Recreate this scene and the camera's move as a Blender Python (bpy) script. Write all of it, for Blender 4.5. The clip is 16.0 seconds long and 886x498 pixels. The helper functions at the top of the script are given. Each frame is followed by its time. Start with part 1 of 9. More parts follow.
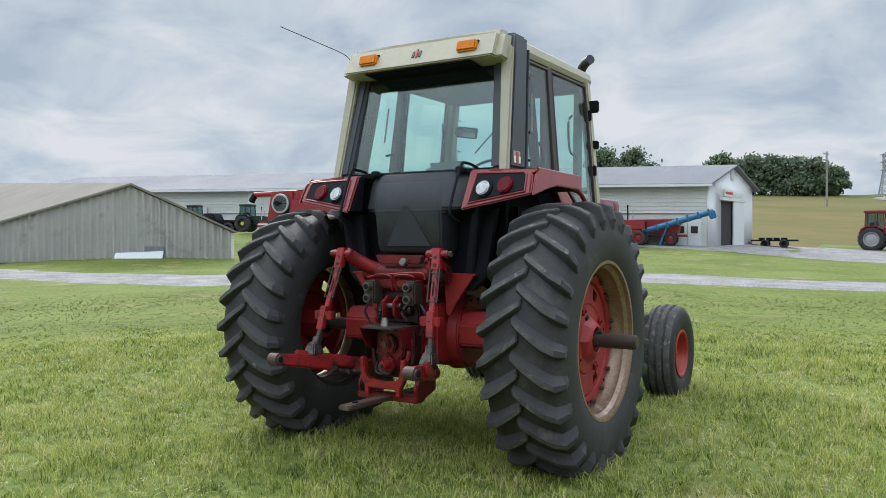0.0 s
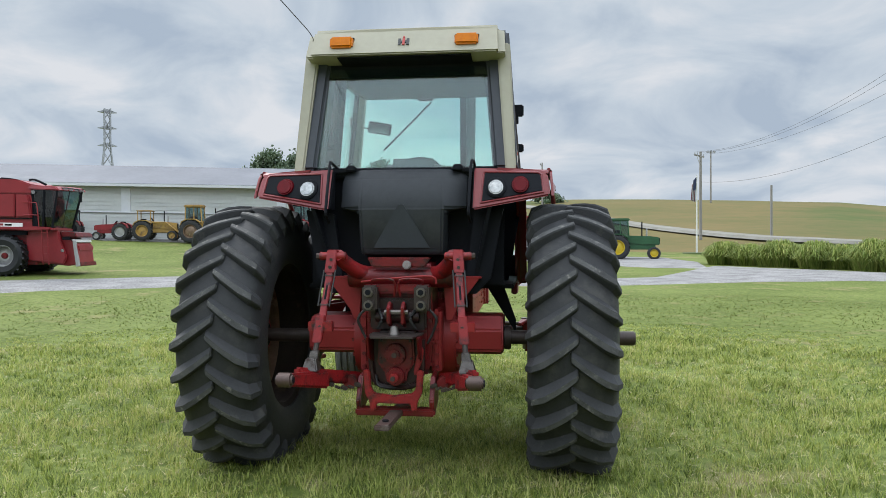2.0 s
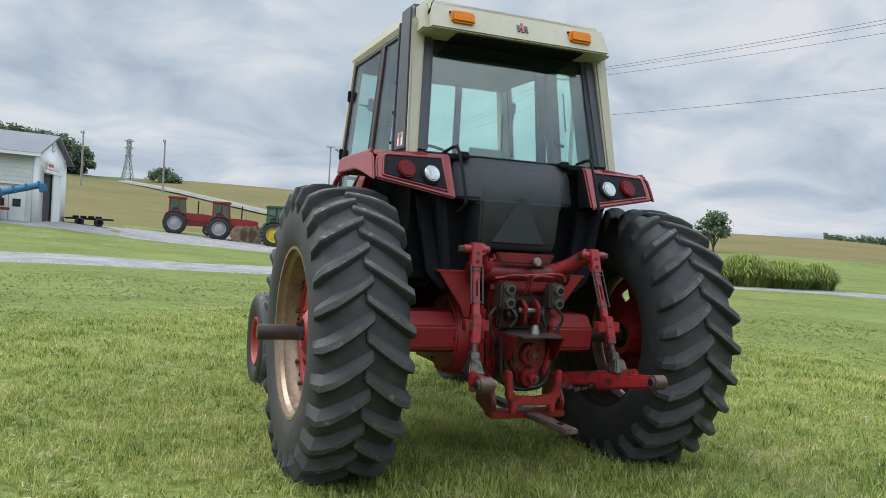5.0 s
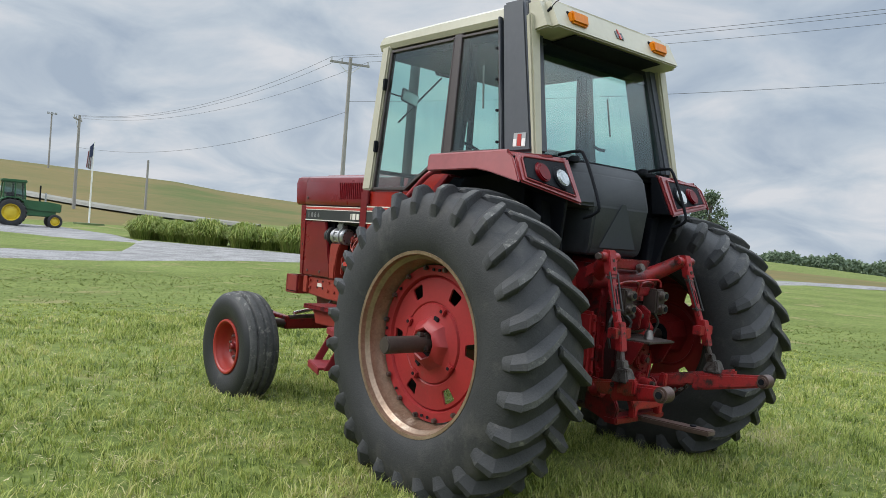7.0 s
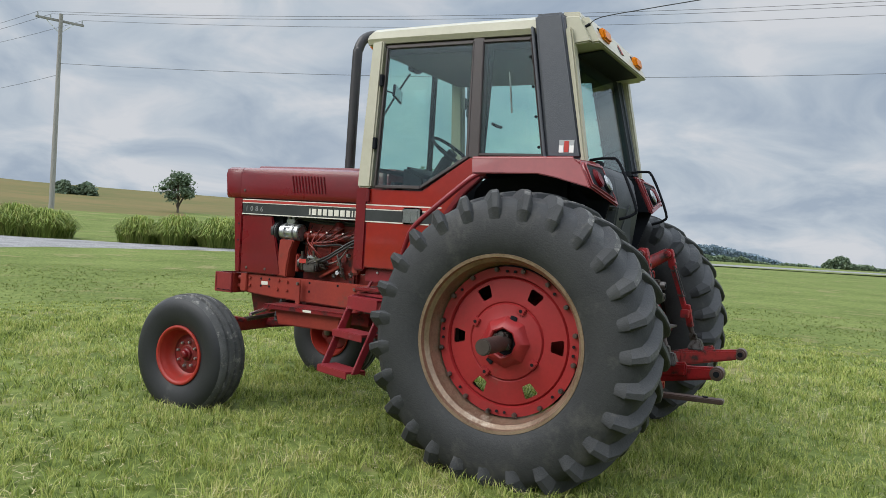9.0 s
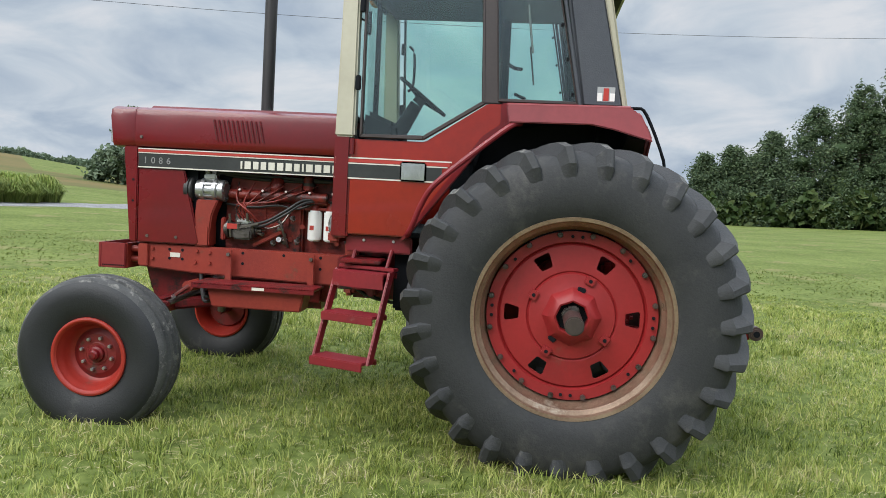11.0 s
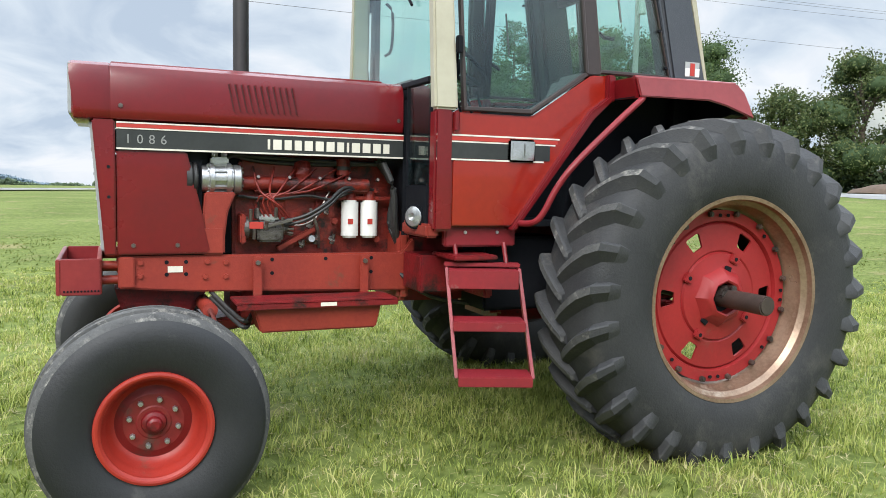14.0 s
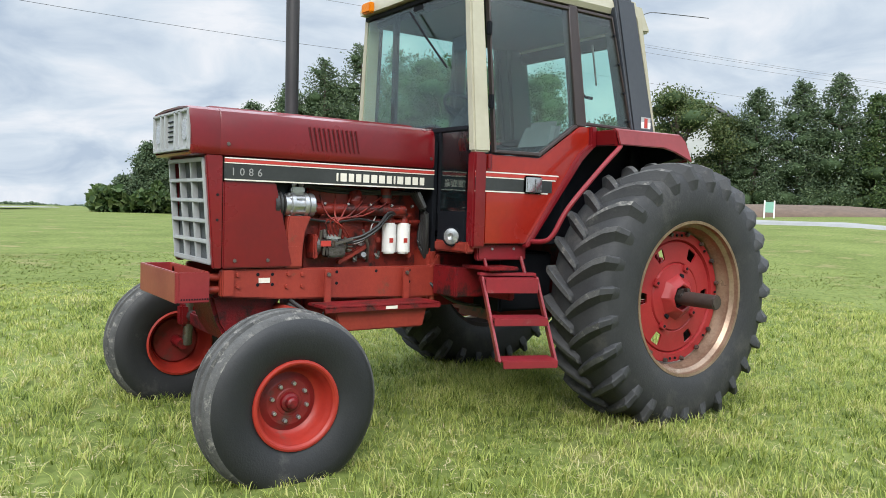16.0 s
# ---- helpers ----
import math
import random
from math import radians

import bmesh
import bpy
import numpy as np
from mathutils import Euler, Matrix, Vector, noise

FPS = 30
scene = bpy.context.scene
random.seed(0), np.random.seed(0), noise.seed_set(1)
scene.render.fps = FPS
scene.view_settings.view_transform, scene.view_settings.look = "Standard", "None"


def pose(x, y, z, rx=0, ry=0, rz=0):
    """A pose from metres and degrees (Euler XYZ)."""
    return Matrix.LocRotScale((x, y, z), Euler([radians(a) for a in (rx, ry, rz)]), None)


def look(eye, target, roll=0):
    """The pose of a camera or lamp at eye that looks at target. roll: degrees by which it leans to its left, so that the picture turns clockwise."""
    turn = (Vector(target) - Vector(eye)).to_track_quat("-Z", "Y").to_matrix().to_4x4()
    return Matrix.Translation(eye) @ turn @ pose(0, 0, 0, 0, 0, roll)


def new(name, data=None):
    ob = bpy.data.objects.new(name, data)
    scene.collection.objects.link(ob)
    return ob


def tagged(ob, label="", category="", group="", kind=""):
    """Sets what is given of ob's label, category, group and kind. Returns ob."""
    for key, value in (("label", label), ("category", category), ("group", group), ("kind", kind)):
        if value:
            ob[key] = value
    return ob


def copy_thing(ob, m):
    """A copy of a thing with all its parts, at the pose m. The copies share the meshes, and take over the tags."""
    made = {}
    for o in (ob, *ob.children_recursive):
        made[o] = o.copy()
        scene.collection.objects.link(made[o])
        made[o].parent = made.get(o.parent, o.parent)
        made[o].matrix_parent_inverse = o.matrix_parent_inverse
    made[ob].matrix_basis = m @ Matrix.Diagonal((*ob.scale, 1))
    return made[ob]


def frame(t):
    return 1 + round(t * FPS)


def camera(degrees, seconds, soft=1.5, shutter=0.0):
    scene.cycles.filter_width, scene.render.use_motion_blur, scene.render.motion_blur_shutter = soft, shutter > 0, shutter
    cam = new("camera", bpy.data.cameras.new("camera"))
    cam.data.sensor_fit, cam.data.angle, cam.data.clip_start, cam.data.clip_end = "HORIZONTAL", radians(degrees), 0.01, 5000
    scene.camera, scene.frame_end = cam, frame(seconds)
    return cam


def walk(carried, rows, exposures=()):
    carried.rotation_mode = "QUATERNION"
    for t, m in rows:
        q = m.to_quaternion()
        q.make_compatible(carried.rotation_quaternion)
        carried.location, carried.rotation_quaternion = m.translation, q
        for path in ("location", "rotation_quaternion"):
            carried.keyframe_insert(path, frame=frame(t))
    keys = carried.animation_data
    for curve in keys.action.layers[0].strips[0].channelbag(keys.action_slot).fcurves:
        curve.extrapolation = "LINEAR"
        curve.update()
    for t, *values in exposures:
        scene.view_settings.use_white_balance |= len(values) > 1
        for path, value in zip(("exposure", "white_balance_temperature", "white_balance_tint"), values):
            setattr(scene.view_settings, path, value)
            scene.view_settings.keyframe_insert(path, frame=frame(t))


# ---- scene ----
cam = camera(58.6, 16.0, 0.85)
METRES, EYE, TILT, LEAN, TURN = 16.588, 1.448, 0.0, 0.0, 31.5
ROWS = [
    (0.0, 0.0, 0.0, 0.0, -0.0, -0.66, 0.14),
    (0.5, -0.0345, 0.0094, -0.0004, -6.16, -0.6, 0.36),
    (1.0, -0.0693, 0.0179, -0.001, -12.49, -0.59, 0.5),
    (1.5, -0.1019, 0.0309, -0.0003, -18.77, -0.64, 0.48),
    (2.0, -0.1303, 0.0463, 0.0, -24.82, -0.58, 0.16),
    (2.5, -0.1571, 0.0637, -0.0004, -30.23, -0.54, -0.34),
    (3.0, -0.1797, 0.0858, -0.0016, -35.23, -0.5, -1.04),
    (3.5, -0.2042, 0.1065, -0.0026, -39.96, -0.48, -1.83),
    (6.0, -0.3017, 0.2398, -0.0024, -62.24, -0.93, -3.9),
    (6.5, -0.3118, 0.2738, -0.0035, -67.14, -0.9, -4.19),
    (7.0, -0.3235, 0.3069, -0.0032, -72.31, -0.84, -4.26),
    (7.5, -0.3349, 0.3414, -0.0015, -77.8, -0.78, -4.0),
    (8.0, -0.3425, 0.3736, -0.0007, -83.17, -0.75, -3.7),
    (8.5, -0.3494, 0.4043, -0.001, -88.54, -0.91, -3.58),
    (9.0, -0.3461, 0.4338, -0.0017, -93.68, -1.28, -3.57),
    (11.5, -0.2516, 0.5533, -0.0036, -120.1, -4.63, -2.87),
    (12.0, -0.2291, 0.5702, -0.0049, -125.42, -4.86, -2.7),
    (12.5, -0.2055, 0.5885, -0.0061, -130.74, -4.74, -2.38),
    (13.0, -0.183, 0.6066, -0.0051, -135.49, -4.77, -2.02),
    (13.5, -0.1606, 0.6273, -0.0051, -140.18, -4.78, -1.63),
    (14.0, -0.137, 0.6395, -0.006, -144.44, -4.91, -1.31),
    (14.5, -0.1162, 0.654, -0.0071, -148.47, -4.88, -1.16),
    (15.0, -0.1058, 0.6741, -0.007, -151.76, -4.6, -1.18),
    (15.5, -0.1041, 0.6985, -0.0065, -154.22, -4.03, -1.45),
    (16.0, -0.1075, 0.7253, -0.0053, -156.2, -3.16, -1.81),
]
walk(cam, [(t, pose(3.113, -4.888, EYE, TILT, LEAN, TURN) @ pose(METRES * x, METRES * y, METRES * z, 90 + pitch, roll, yaw)) for t, x, y, z, yaw, pitch, roll in ROWS],
     [(0, -0.11), (3.5, -0.11), (7, -0.22), (9, -0.32), (11.5, -0.06), (12.5, 0.16), (14.5, 0.25), (16, 0.16)])

# ---- sky and light ----
world = bpy.data.worlds.new("overcast_sky")
scene.world = world
world.use_nodes = True
wn, wl = world.node_tree.nodes, world.node_tree.links
wn.clear()
w_out = wn.new("ShaderNodeOutputWorld")
w_sky = wn.new("ShaderNodeTexSky")
w_sky.sky_type, w_sky.sun_disc = "NISHITA", False
w_sky.sun_elevation, w_sky.sun_rotation = radians(41), radians(307)
w_clear = wn.new("ShaderNodeBackground")
w_clear.inputs["Strength"].default_value = 0.13
wl.new(w_sky.outputs["Color"], w_clear.inputs["Color"])
w_tc = wn.new("ShaderNodeTexCoord")
w_sep = wn.new("ShaderNodeSeparateXYZ")
wl.new(w_tc.outputs["Generated"], w_sep.inputs[0])
# flatten the dome so that the cloud bank shrinks towards the horizon
w_add = wn.new("ShaderNodeMath")
w_add.operation = "MAXIMUM"
w_add.inputs[1].default_value = 0.0
wl.new(w_sep.outputs["Z"], w_add.inputs[0])
w_off = wn.new("ShaderNodeMath")
w_off.operation = "ADD"
w_off.inputs[1].default_value = 0.34
wl.new(w_add.outputs[0], w_off.inputs[0])
w_div = wn.new("ShaderNodeVectorMath")
w_div.operation = "DIVIDE"
wl.new(w_tc.outputs["Generated"], w_div.inputs[0])
wl.new(w_off.outputs[0], w_div.inputs[1])
w_n1 = wn.new("ShaderNodeTexNoise")
w_n1.inputs["Scale"].default_value, w_n1.inputs["Detail"].default_value = 2.9, 10
w_n1.inputs["Roughness"].default_value = 0.54
w_n1.inputs["Distortion"].default_value = 0.5
wl.new(w_div.outputs[0], w_n1.inputs["Vector"])
w_r1 = wn.new("ShaderNodeValToRGB")
el = w_r1.color_ramp.elements
el[0].position, el[0].color = 0.35, (0.445, 0.535, 0.655, 1)
el[1].position, el[1].color = 0.645, (0.78, 0.81, 0.86, 1)
mid = el.new(0.50)
mid.color = (0.60, 0.68, 0.77, 1)
wl.new(w_n1.outputs["Fac"], w_r1.inputs[0])
# an overcast dome is brightest overhead
w_grad = wn.new("ShaderNodeMapRange")
w_grad.inputs["From Min"].default_value, w_grad.inputs["From Max"].default_value = 0.30, 0.55
w_grad.inputs["To Min"].default_value, w_grad.inputs["To Max"].default_value = 1.0, 3.7
wl.new(w_sep.outputs["Z"], w_grad.inputs["Value"])
w_cloud = wn.new("ShaderNodeBackground")
wl.new(w_r1.outputs[0], w_cloud.inputs["Color"])
wl.new(w_grad.outputs[0], w_cloud.inputs["Strength"])
w_n2 = wn.new("ShaderNodeTexNoise")
w_n2.inputs["Scale"].default_value, w_n2.inputs["Detail"].default_value = 0.5, 4
wl.new(w_div.outputs[0], w_n2.inputs["Vector"])
w_r2 = wn.new("ShaderNodeValToRGB")
w_r2.color_ramp.elements[0].position, w_r2.color_ramp.elements[0].color = 0.30, (0.72, 0.72, 0.72, 1)
w_r2.color_ramp.elements[1].position = 0.48
wl.new(w_n2.outputs["Fac"], w_r2.inputs[0])
w_mix = wn.new("ShaderNodeMixShader")
wl.new(w_r2.outputs[0], w_mix.inputs[0])
wl.new(w_clear.outputs[0], w_mix.inputs[1])
wl.new(w_cloud.outputs[0], w_mix.inputs[2])
wl.new(w_mix.outputs[0], w_out.inputs["Surface"])

sun = new("sun", bpy.data.lights.new("sun", "SUN"))
sun.data.energy, sun.data.angle, sun.data.color = 2.9, radians(36), (1.0, 0.965, 0.91)
sun.matrix_world = look((-37, 28, 41), (0, 0, 0))


# ---- materials ----
def material(name, base, other=None, scale=3.0, rough=0.5, metal=0.0, bump=0.0, bump_scale=120.0, dirt=None, dirt_at=0.62, dirt_scale=1.3,
             per_piece=0.0, coat=0.0, spec=0.5, rough_var=0.12, stretch=(1, 1, 1), fine_by=14, fine_part=0.45):
    """A weathered surface: two colours mixed by fine and coarse noise, patches of dirt, relief, uneven gloss."""
    m = bpy.data.materials.new(name)
    m.use_nodes = True
    n, l = m.node_tree.nodes, m.node_tree.links
    b = n["Principled BSDF"]
    b.inputs["Metallic"].default_value = metal
    b.inputs["Coat Weight"].default_value = coat
    b.inputs["Specular IOR Level"].default_value = spec
    tc = n.new("ShaderNodeTexCoord")
    mp = n.new("ShaderNodeMapping")
    mp.inputs["Scale"].default_value = stretch
    l.new(tc.outputs["Object"], mp.inputs[0])
    vec = mp.outputs[0]

    def noise_at(s, detail=5.0, r=0.6):
        t = n.new("ShaderNodeTexNoise")
        t.inputs["Scale"].default_value, t.inputs["Detail"].default_value, t.inputs["Roughness"].default_value = s, detail, r
        l.new(vec, t.inputs["Vector"])
        return t.outputs["Fac"]

    def ramp(fac, a, c):
        t = n.new("ShaderNodeMapRange")
        t.inputs["From Min"].default_value, t.inputs["From Max"].default_value = a, c
        l.new(fac, t.inputs["Value"])
        return t.outputs[0]

    def blend(fac, x, y):
        t = n.new("ShaderNodeMix")
        t.data_type = "RGBA"
        l.new(fac, t.inputs[0])
        for slot, v in ((6, x), (7, y)):
            if isinstance(v, tuple):
                t.inputs[slot].default_value = (*v, 1)
            else:
                l.new(v, t.inputs[slot])
        return t.outputs[2]

    other = other or tuple(c * 0.75 for c in base)
    coarse, fine = noise_at(scale), noise_at(scale * fine_by, 3)
    add = n.new("ShaderNodeMath")
    add.operation = "MULTIPLY_ADD"
    l.new(fine, add.inputs[0])
    add.inputs[1].default_value = fine_part
    l.new(coarse, add.inputs[2])
    colour = blend(ramp(add.outputs[0], 0.275 + fine_part / 2, 0.725 + fine_part / 2), base, other)
    if dirt:
        colour = blend(ramp(noise_at(dirt_scale * 2.3, 8, 0.7), dirt_at, dirt_at + 0.13), colour, dirt)
    if per_piece:
        info = n.new("ShaderNodeObjectInfo")
        spread = n.new("ShaderNodeMath")
        spread.operation, spread.inputs[1].default_value = "MULTIPLY", 40.0
        l.new(info.outputs["Random"], spread.inputs[0])
        l.new(spread.outputs[0], mp.inputs["Location"])
        hsv = n.new("ShaderNodeHueSaturation")
        l.new(ramp(info.outputs["Random"], 0, 1), hsv.inputs["Value"])
        mr = hsv.inputs["Value"].links[0].from_node
        mr.inputs["To Min"].default_value, mr.inputs["To Max"].default_value = 1 - per_piece, 1 + per_piece
        l.new(colour, hsv.inputs["Color"])
        colour = hsv.outputs[0]
    l.new(colour, b.inputs["Base Color"])
    rr = n.new("ShaderNodeMapRange")
    rr.inputs["To Min"].default_value, rr.inputs["To Max"].default_value = max(0.03, rough - rough_var), min(1, rough + rough_var)
    l.new(coarse, rr.inputs["Value"])
    l.new(rr.outputs[0], b.inputs["Roughness"])
    if bump:
        bp = n.new("ShaderNodeBump")
        bp.inputs["Strength"].default_value, bp.inputs["Distance"].default_value = bump, 0.01
        l.new(noise_at(bump_scale, 4), bp.inputs["Height"])
        l.new(bp.outputs[0], b.inputs["Normal"])
    return m


def glass_material(name, tint, gloss=0.035):
    m = bpy.data.materials.new(name)
    m.use_nodes = True
    n, l = m.node_tree.nodes, m.node_tree.links
    n.clear()
    out = n.new("ShaderNodeOutputMaterial")
    tr, gl, mx, fr = n.new("ShaderNodeBsdfTransparent"), n.new("ShaderNodeBsdfGlossy"), n.new("ShaderNodeMixShader"), n.new("ShaderNodeLayerWeight")
    cube = n.new("ShaderNodeMath")
    cube.operation, cube.inputs[1].default_value = "POWER", 3.5
    base = n.new("ShaderNodeMath")
    base.operation, base.inputs[1].default_value, base.inputs[2].default_value = "MULTIPLY_ADD", 0.5, gloss
    tr.inputs["Color"].default_value = (*tint, 1)
    gl.inputs["Roughness"].default_value = 0.02
    l.new(fr.outputs["Facing"], cube.inputs[0])
    l.new(cube.outputs[0], base.inputs[0])
    l.new(base.outputs[0], mx.inputs[0])
    l.new(tr.outputs[0], mx.inputs[1])
    l.new(gl.outputs[0], mx.inputs[2])
    l.new(mx.outputs[0], out.inputs["Surface"])
    return m


RED = material("red_paint", (0.158, 0.005, 0.0085), (0.112, 0.004, 0.0065), 2.2, 0.30, coat=0.22, spec=0.45, bump=0.04, dirt=(0.15, 0.035, 0.03), dirt_at=0.68)
RED_FADED = material("faded_red_paint", (0.225, 0.024, 0.026), (0.165, 0.014, 0.016), 2.4, 0.40, spec=0.45, coat=0.2, bump=0.05, dirt=(0.24, 0.075, 0.065), dirt_at=0.62)
RED_DOOR = material("orange_red_paint", (0.275, 0.014, 0.006), (0.21, 0.010, 0.005), 2.0, 0.24, coat=0.45, spec=0.5, bump=0.03)
RED_ENGINE = material("oily_red_engine_paint", (0.24, 0.024, 0.014), (0.11, 0.010, 0.008), 6.0, 0.45, spec=0.4, bump=0.35, bump_scale=60, dirt=(0.014, 0.008, 0.007), dirt_at=0.50, dirt_scale=3.4)
RED_RAIL = material("red_cast_frame_paint", (0.27, 0.034, 0.020), (0.20, 0.022, 0.014), 3.5, 0.5, spec=0.4, bump=0.15, dirt=(0.12, 0.05, 0.03), dirt_at=0.6, dirt_scale=2.5)
RED_DIRTY = material("greasy_red_paint", (0.19, 0.008, 0.011), (0.11, 0.006, 0.008), 5.0, 0.4, spec=0.4, bump=0.25, bump_scale=70, dirt=(0.022, 0.010, 0.009), dirt_at=0.50, dirt_scale=3)
RED_FRONT = material("orange_red_front_wheel_paint", (0.34, 0.026, 0.014), (0.25, 0.018, 0.012), 3.0, 0.45, spec=0.45, bump=0.08, dirt=(0.16, 0.05, 0.035), dirt_at=0.60, dirt_scale=3)
RED_DISC = material("dull_dark_red_disc_paint", (0.20, 0.016, 0.014), (0.13, 0.010, 0.010), 4.0, 0.5, spec=0.4, bump=0.12, dirt=(0.07, 0.03, 0.022), dirt_at=0.55, dirt_scale=4)
RED_STEP = material("worn_maroon_step_paint", (0.22, 0.013, 0.020), (0.15, 0.010, 0.015), 3.0, 0.45, spec=0.45, bump=0.1, dirt=(0.20, 0.10, 0.09), dirt_at=0.62, dirt_scale=5)
RED_WHEEL = material("red_wheel_paint", (0.30, 0.018, 0.020), (0.22, 0.014, 0.015), 3.0, 0.48, spec=0.4, bump=0.08, dirt=(0.17, 0.04, 0.03), dirt_at=0.62, dirt_scale=2)
RUBBER = material("tyre_rubber", (0.0145, 0.0152, 0.0168), (0.031, 0.0312, 0.0320), 3.4, 0.66, bump=0.25, bump_scale=90, dirt=(0.052, 0.0495, 0.046), dirt_at=0.54, dirt_scale=1.5, spec=0.42, per_piece=0.04)
RUBBER_FRONT = material("dark_tyre_rubber", (0.0115, 0.0125, 0.0145), (0.019, 0.0195, 0.021), 2.6, 0.55, bump=0.2, bump_scale=90, dirt=(0.060, 0.058, 0.054), dirt_at=0.60, dirt_scale=1.8, spec=0.4)
RUBBER_TREAD = material("black_tread_rubber", (0.024, 0.0250, 0.0275), (0.043, 0.0435, 0.0445), 5.0, 0.68, bump=0.3, bump_scale=90, dirt=(0.080, 0.076, 0.070), dirt_at=0.58, dirt_scale=3.0, spec=0.38, per_piece=0.08)
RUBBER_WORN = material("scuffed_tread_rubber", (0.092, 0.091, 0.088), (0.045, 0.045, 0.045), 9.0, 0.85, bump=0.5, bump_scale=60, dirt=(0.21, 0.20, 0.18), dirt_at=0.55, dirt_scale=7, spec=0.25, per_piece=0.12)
RUST_RIM = material("rusty_cream_rim", (0.33, 0.235, 0.165), (0.15, 0.090, 0.056), 4.0, 0.32, metal=0.45, bump=0.15, spec=0.6, dirt=(0.50, 0.43, 0.34), dirt_at=0.60, dirt_scale=1.6)
# near-black steel for the rims' inner half, with shade put into the colour
RIM_SHADE = material("rim_shade_steel", (0.030, 0.022, 0.017), (0.016, 0.012, 0.010), 4.0, 0.8, bump=0.3, spec=0.2, dirt=(0.07, 0.045, 0.03), dirt_at=0.6)
CREAM = material("cream_cab_paint", (0.40, 0.375, 0.285), (0.34, 0.315, 0.235), 1.8, 0.42, bump=0.03, dirt=(0.28, 0.25, 0.175), dirt_at=0.64)
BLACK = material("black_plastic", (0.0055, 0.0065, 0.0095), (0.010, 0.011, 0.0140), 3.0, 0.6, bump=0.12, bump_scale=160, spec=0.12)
TANK_MARK = material("sun_bleached_tank_mark", (0.030, 0.034, 0.040), (0.040, 0.045, 0.052), 3.0, 0.6, spec=0.3)
TANK = material("black_fuel_tank_plastic", (0.021, 0.0235, 0.028), (0.033, 0.037, 0.042), 2.0, 0.5, bump=0.1, spec=0.35, dirt=(0.040, 0.042, 0.047), dirt_at=0.52, dirt_scale=1.0)
VINYL = material("dark_blue_grey_vinyl", (0.030, 0.034, 0.045), (0.045, 0.05, 0.06), 2.0, 0.5, bump=0.15, dirt=(0.10, 0.10, 0.11), dirt_at=0.68)
TRIM = material("dark_brown_window_trim", (0.022, 0.014, 0.013), (0.034, 0.022, 0.020), 3.0, 0.5, bump=0.05)
STEEL = material("worn_steel", (0.22, 0.20, 0.185), (0.12, 0.10, 0.09), 8.0, 0.4, metal=0.8, bump=0.15, dirt=(0.14, 0.07, 0.04), dirt_at=0.58, dirt_scale=5)
AXLE_STEEL = material("dull_brown_axle_steel", (0.075, 0.055, 0.047), (0.04, 0.03, 0.027), 6.0, 0.5, metal=0.35, bump=0.1)
ALLOY = material("bright_alloy", (0.55, 0.55, 0.55), (0.35, 0.35, 0.36), 8.0, 0.35, metal=0.85, bump=0.2)
SLOT_SHADE = material("louvre_slot_shade", (0.055, 0.005, 0.006), (0.040, 0.004, 0.005), 3.0, 0.6)
RED_HITCH = material("grimy_red_hitch_paint", (0.30, 0.013, 0.015), (0.18, 0.008, 0.010), 6.0, 0.45, spec=0.45, bump=0.25, bump_scale=60, dirt=(0.024, 0.010, 0.009), dirt_at=0.51, dirt_scale=5)
GREASE = material("grease_blackened_iron", (0.035, 0.012, 0.011), (0.012, 0.008, 0.008), 5.0, 0.38, spec=0.4, bump=0.4, bump_scale=60, dirt=(0.13, 0.010, 0.010), dirt_at=0.58, dirt_scale=4)
RUSTY_BAR = material("worn_brown_steel", (0.10, 0.065, 0.054), (0.07, 0.04, 0.035), 6.0, 0.5, metal=0.3, bump=0.2, dirt=(0.15, 0.12, 0.105), dirt_at=0.58, dirt_scale=5)
OILY = material("oily_cast_metal", (0.13, 0.115, 0.105), (0.06, 0.055, 0.05), 14.0, 0.4, metal=0.7, bump=0.4, bump_scale=60, dirt=(0.03, 0.018, 0.014), dirt_at=0.50, dirt_scale=8)
CHROME = material("chrome", (0.7, 0.7, 0.7), (0.5, 0.5, 0.5), 8.0, 0.15, metal=1.0)
WHITE = material("white_enamel", (0.78, 0.77, 0.75), (0.7, 0.69, 0.66), 6.0, 0.35)
DECAL_RED = material("red_decal", (0.42, 0.04, 0.03), (0.38, 0.035, 0.028), 3.0, 0.4)
DECAL_WHITE = material("off_white_decal", (0.68, 0.64, 0.56), (0.6, 0.56, 0.48), 4.0, 0.4)
DECAL_SILVER = material("dull_silver_numeral", (0.30, 0.30, 0.29), (0.20, 0.20, 0.195), 20.0, 0.4)
DECAL_BLACK = material("black_decal", (0.02, 0.022, 0.022), (0.034, 0.036, 0.036), 3.0, 0.4)
LENS_RED = material("red_lamp_lens", (0.125, 0.001, 0.005), (0.085, 0.001, 0.003), 30.0, 0.34, spec=0.14)
LENS_AMBER = material("amber_lamp_lens", (0.66, 0.20, 0.003), (0.55, 0.14, 0.002), 30.0, 0.3, spec=0.2)
LENS_CLEAR = material("clear_lamp_lens", (0.44, 0.45, 0.45), (0.18, 0.19, 0.19), 40.0, 0.15, metal=0.45, coat=0.4)
GRILLE_GREY = material("grey_grille_plastic", (0.36, 0.37, 0.375), (0.27, 0.28, 0.285), 3.0, 0.45)
GRILLE_DARK = material("grille_mesh_shadow_grey", (0.075, 0.085, 0.09), (0.05, 0.058, 0.062), 30.0, 0.6, bump=0.5, bump_scale=300)
HOSE = material("black_rubber_hose", (0.016, 0.016, 0.017), (0.028, 0.027, 0.026), 10.0, 0.55)
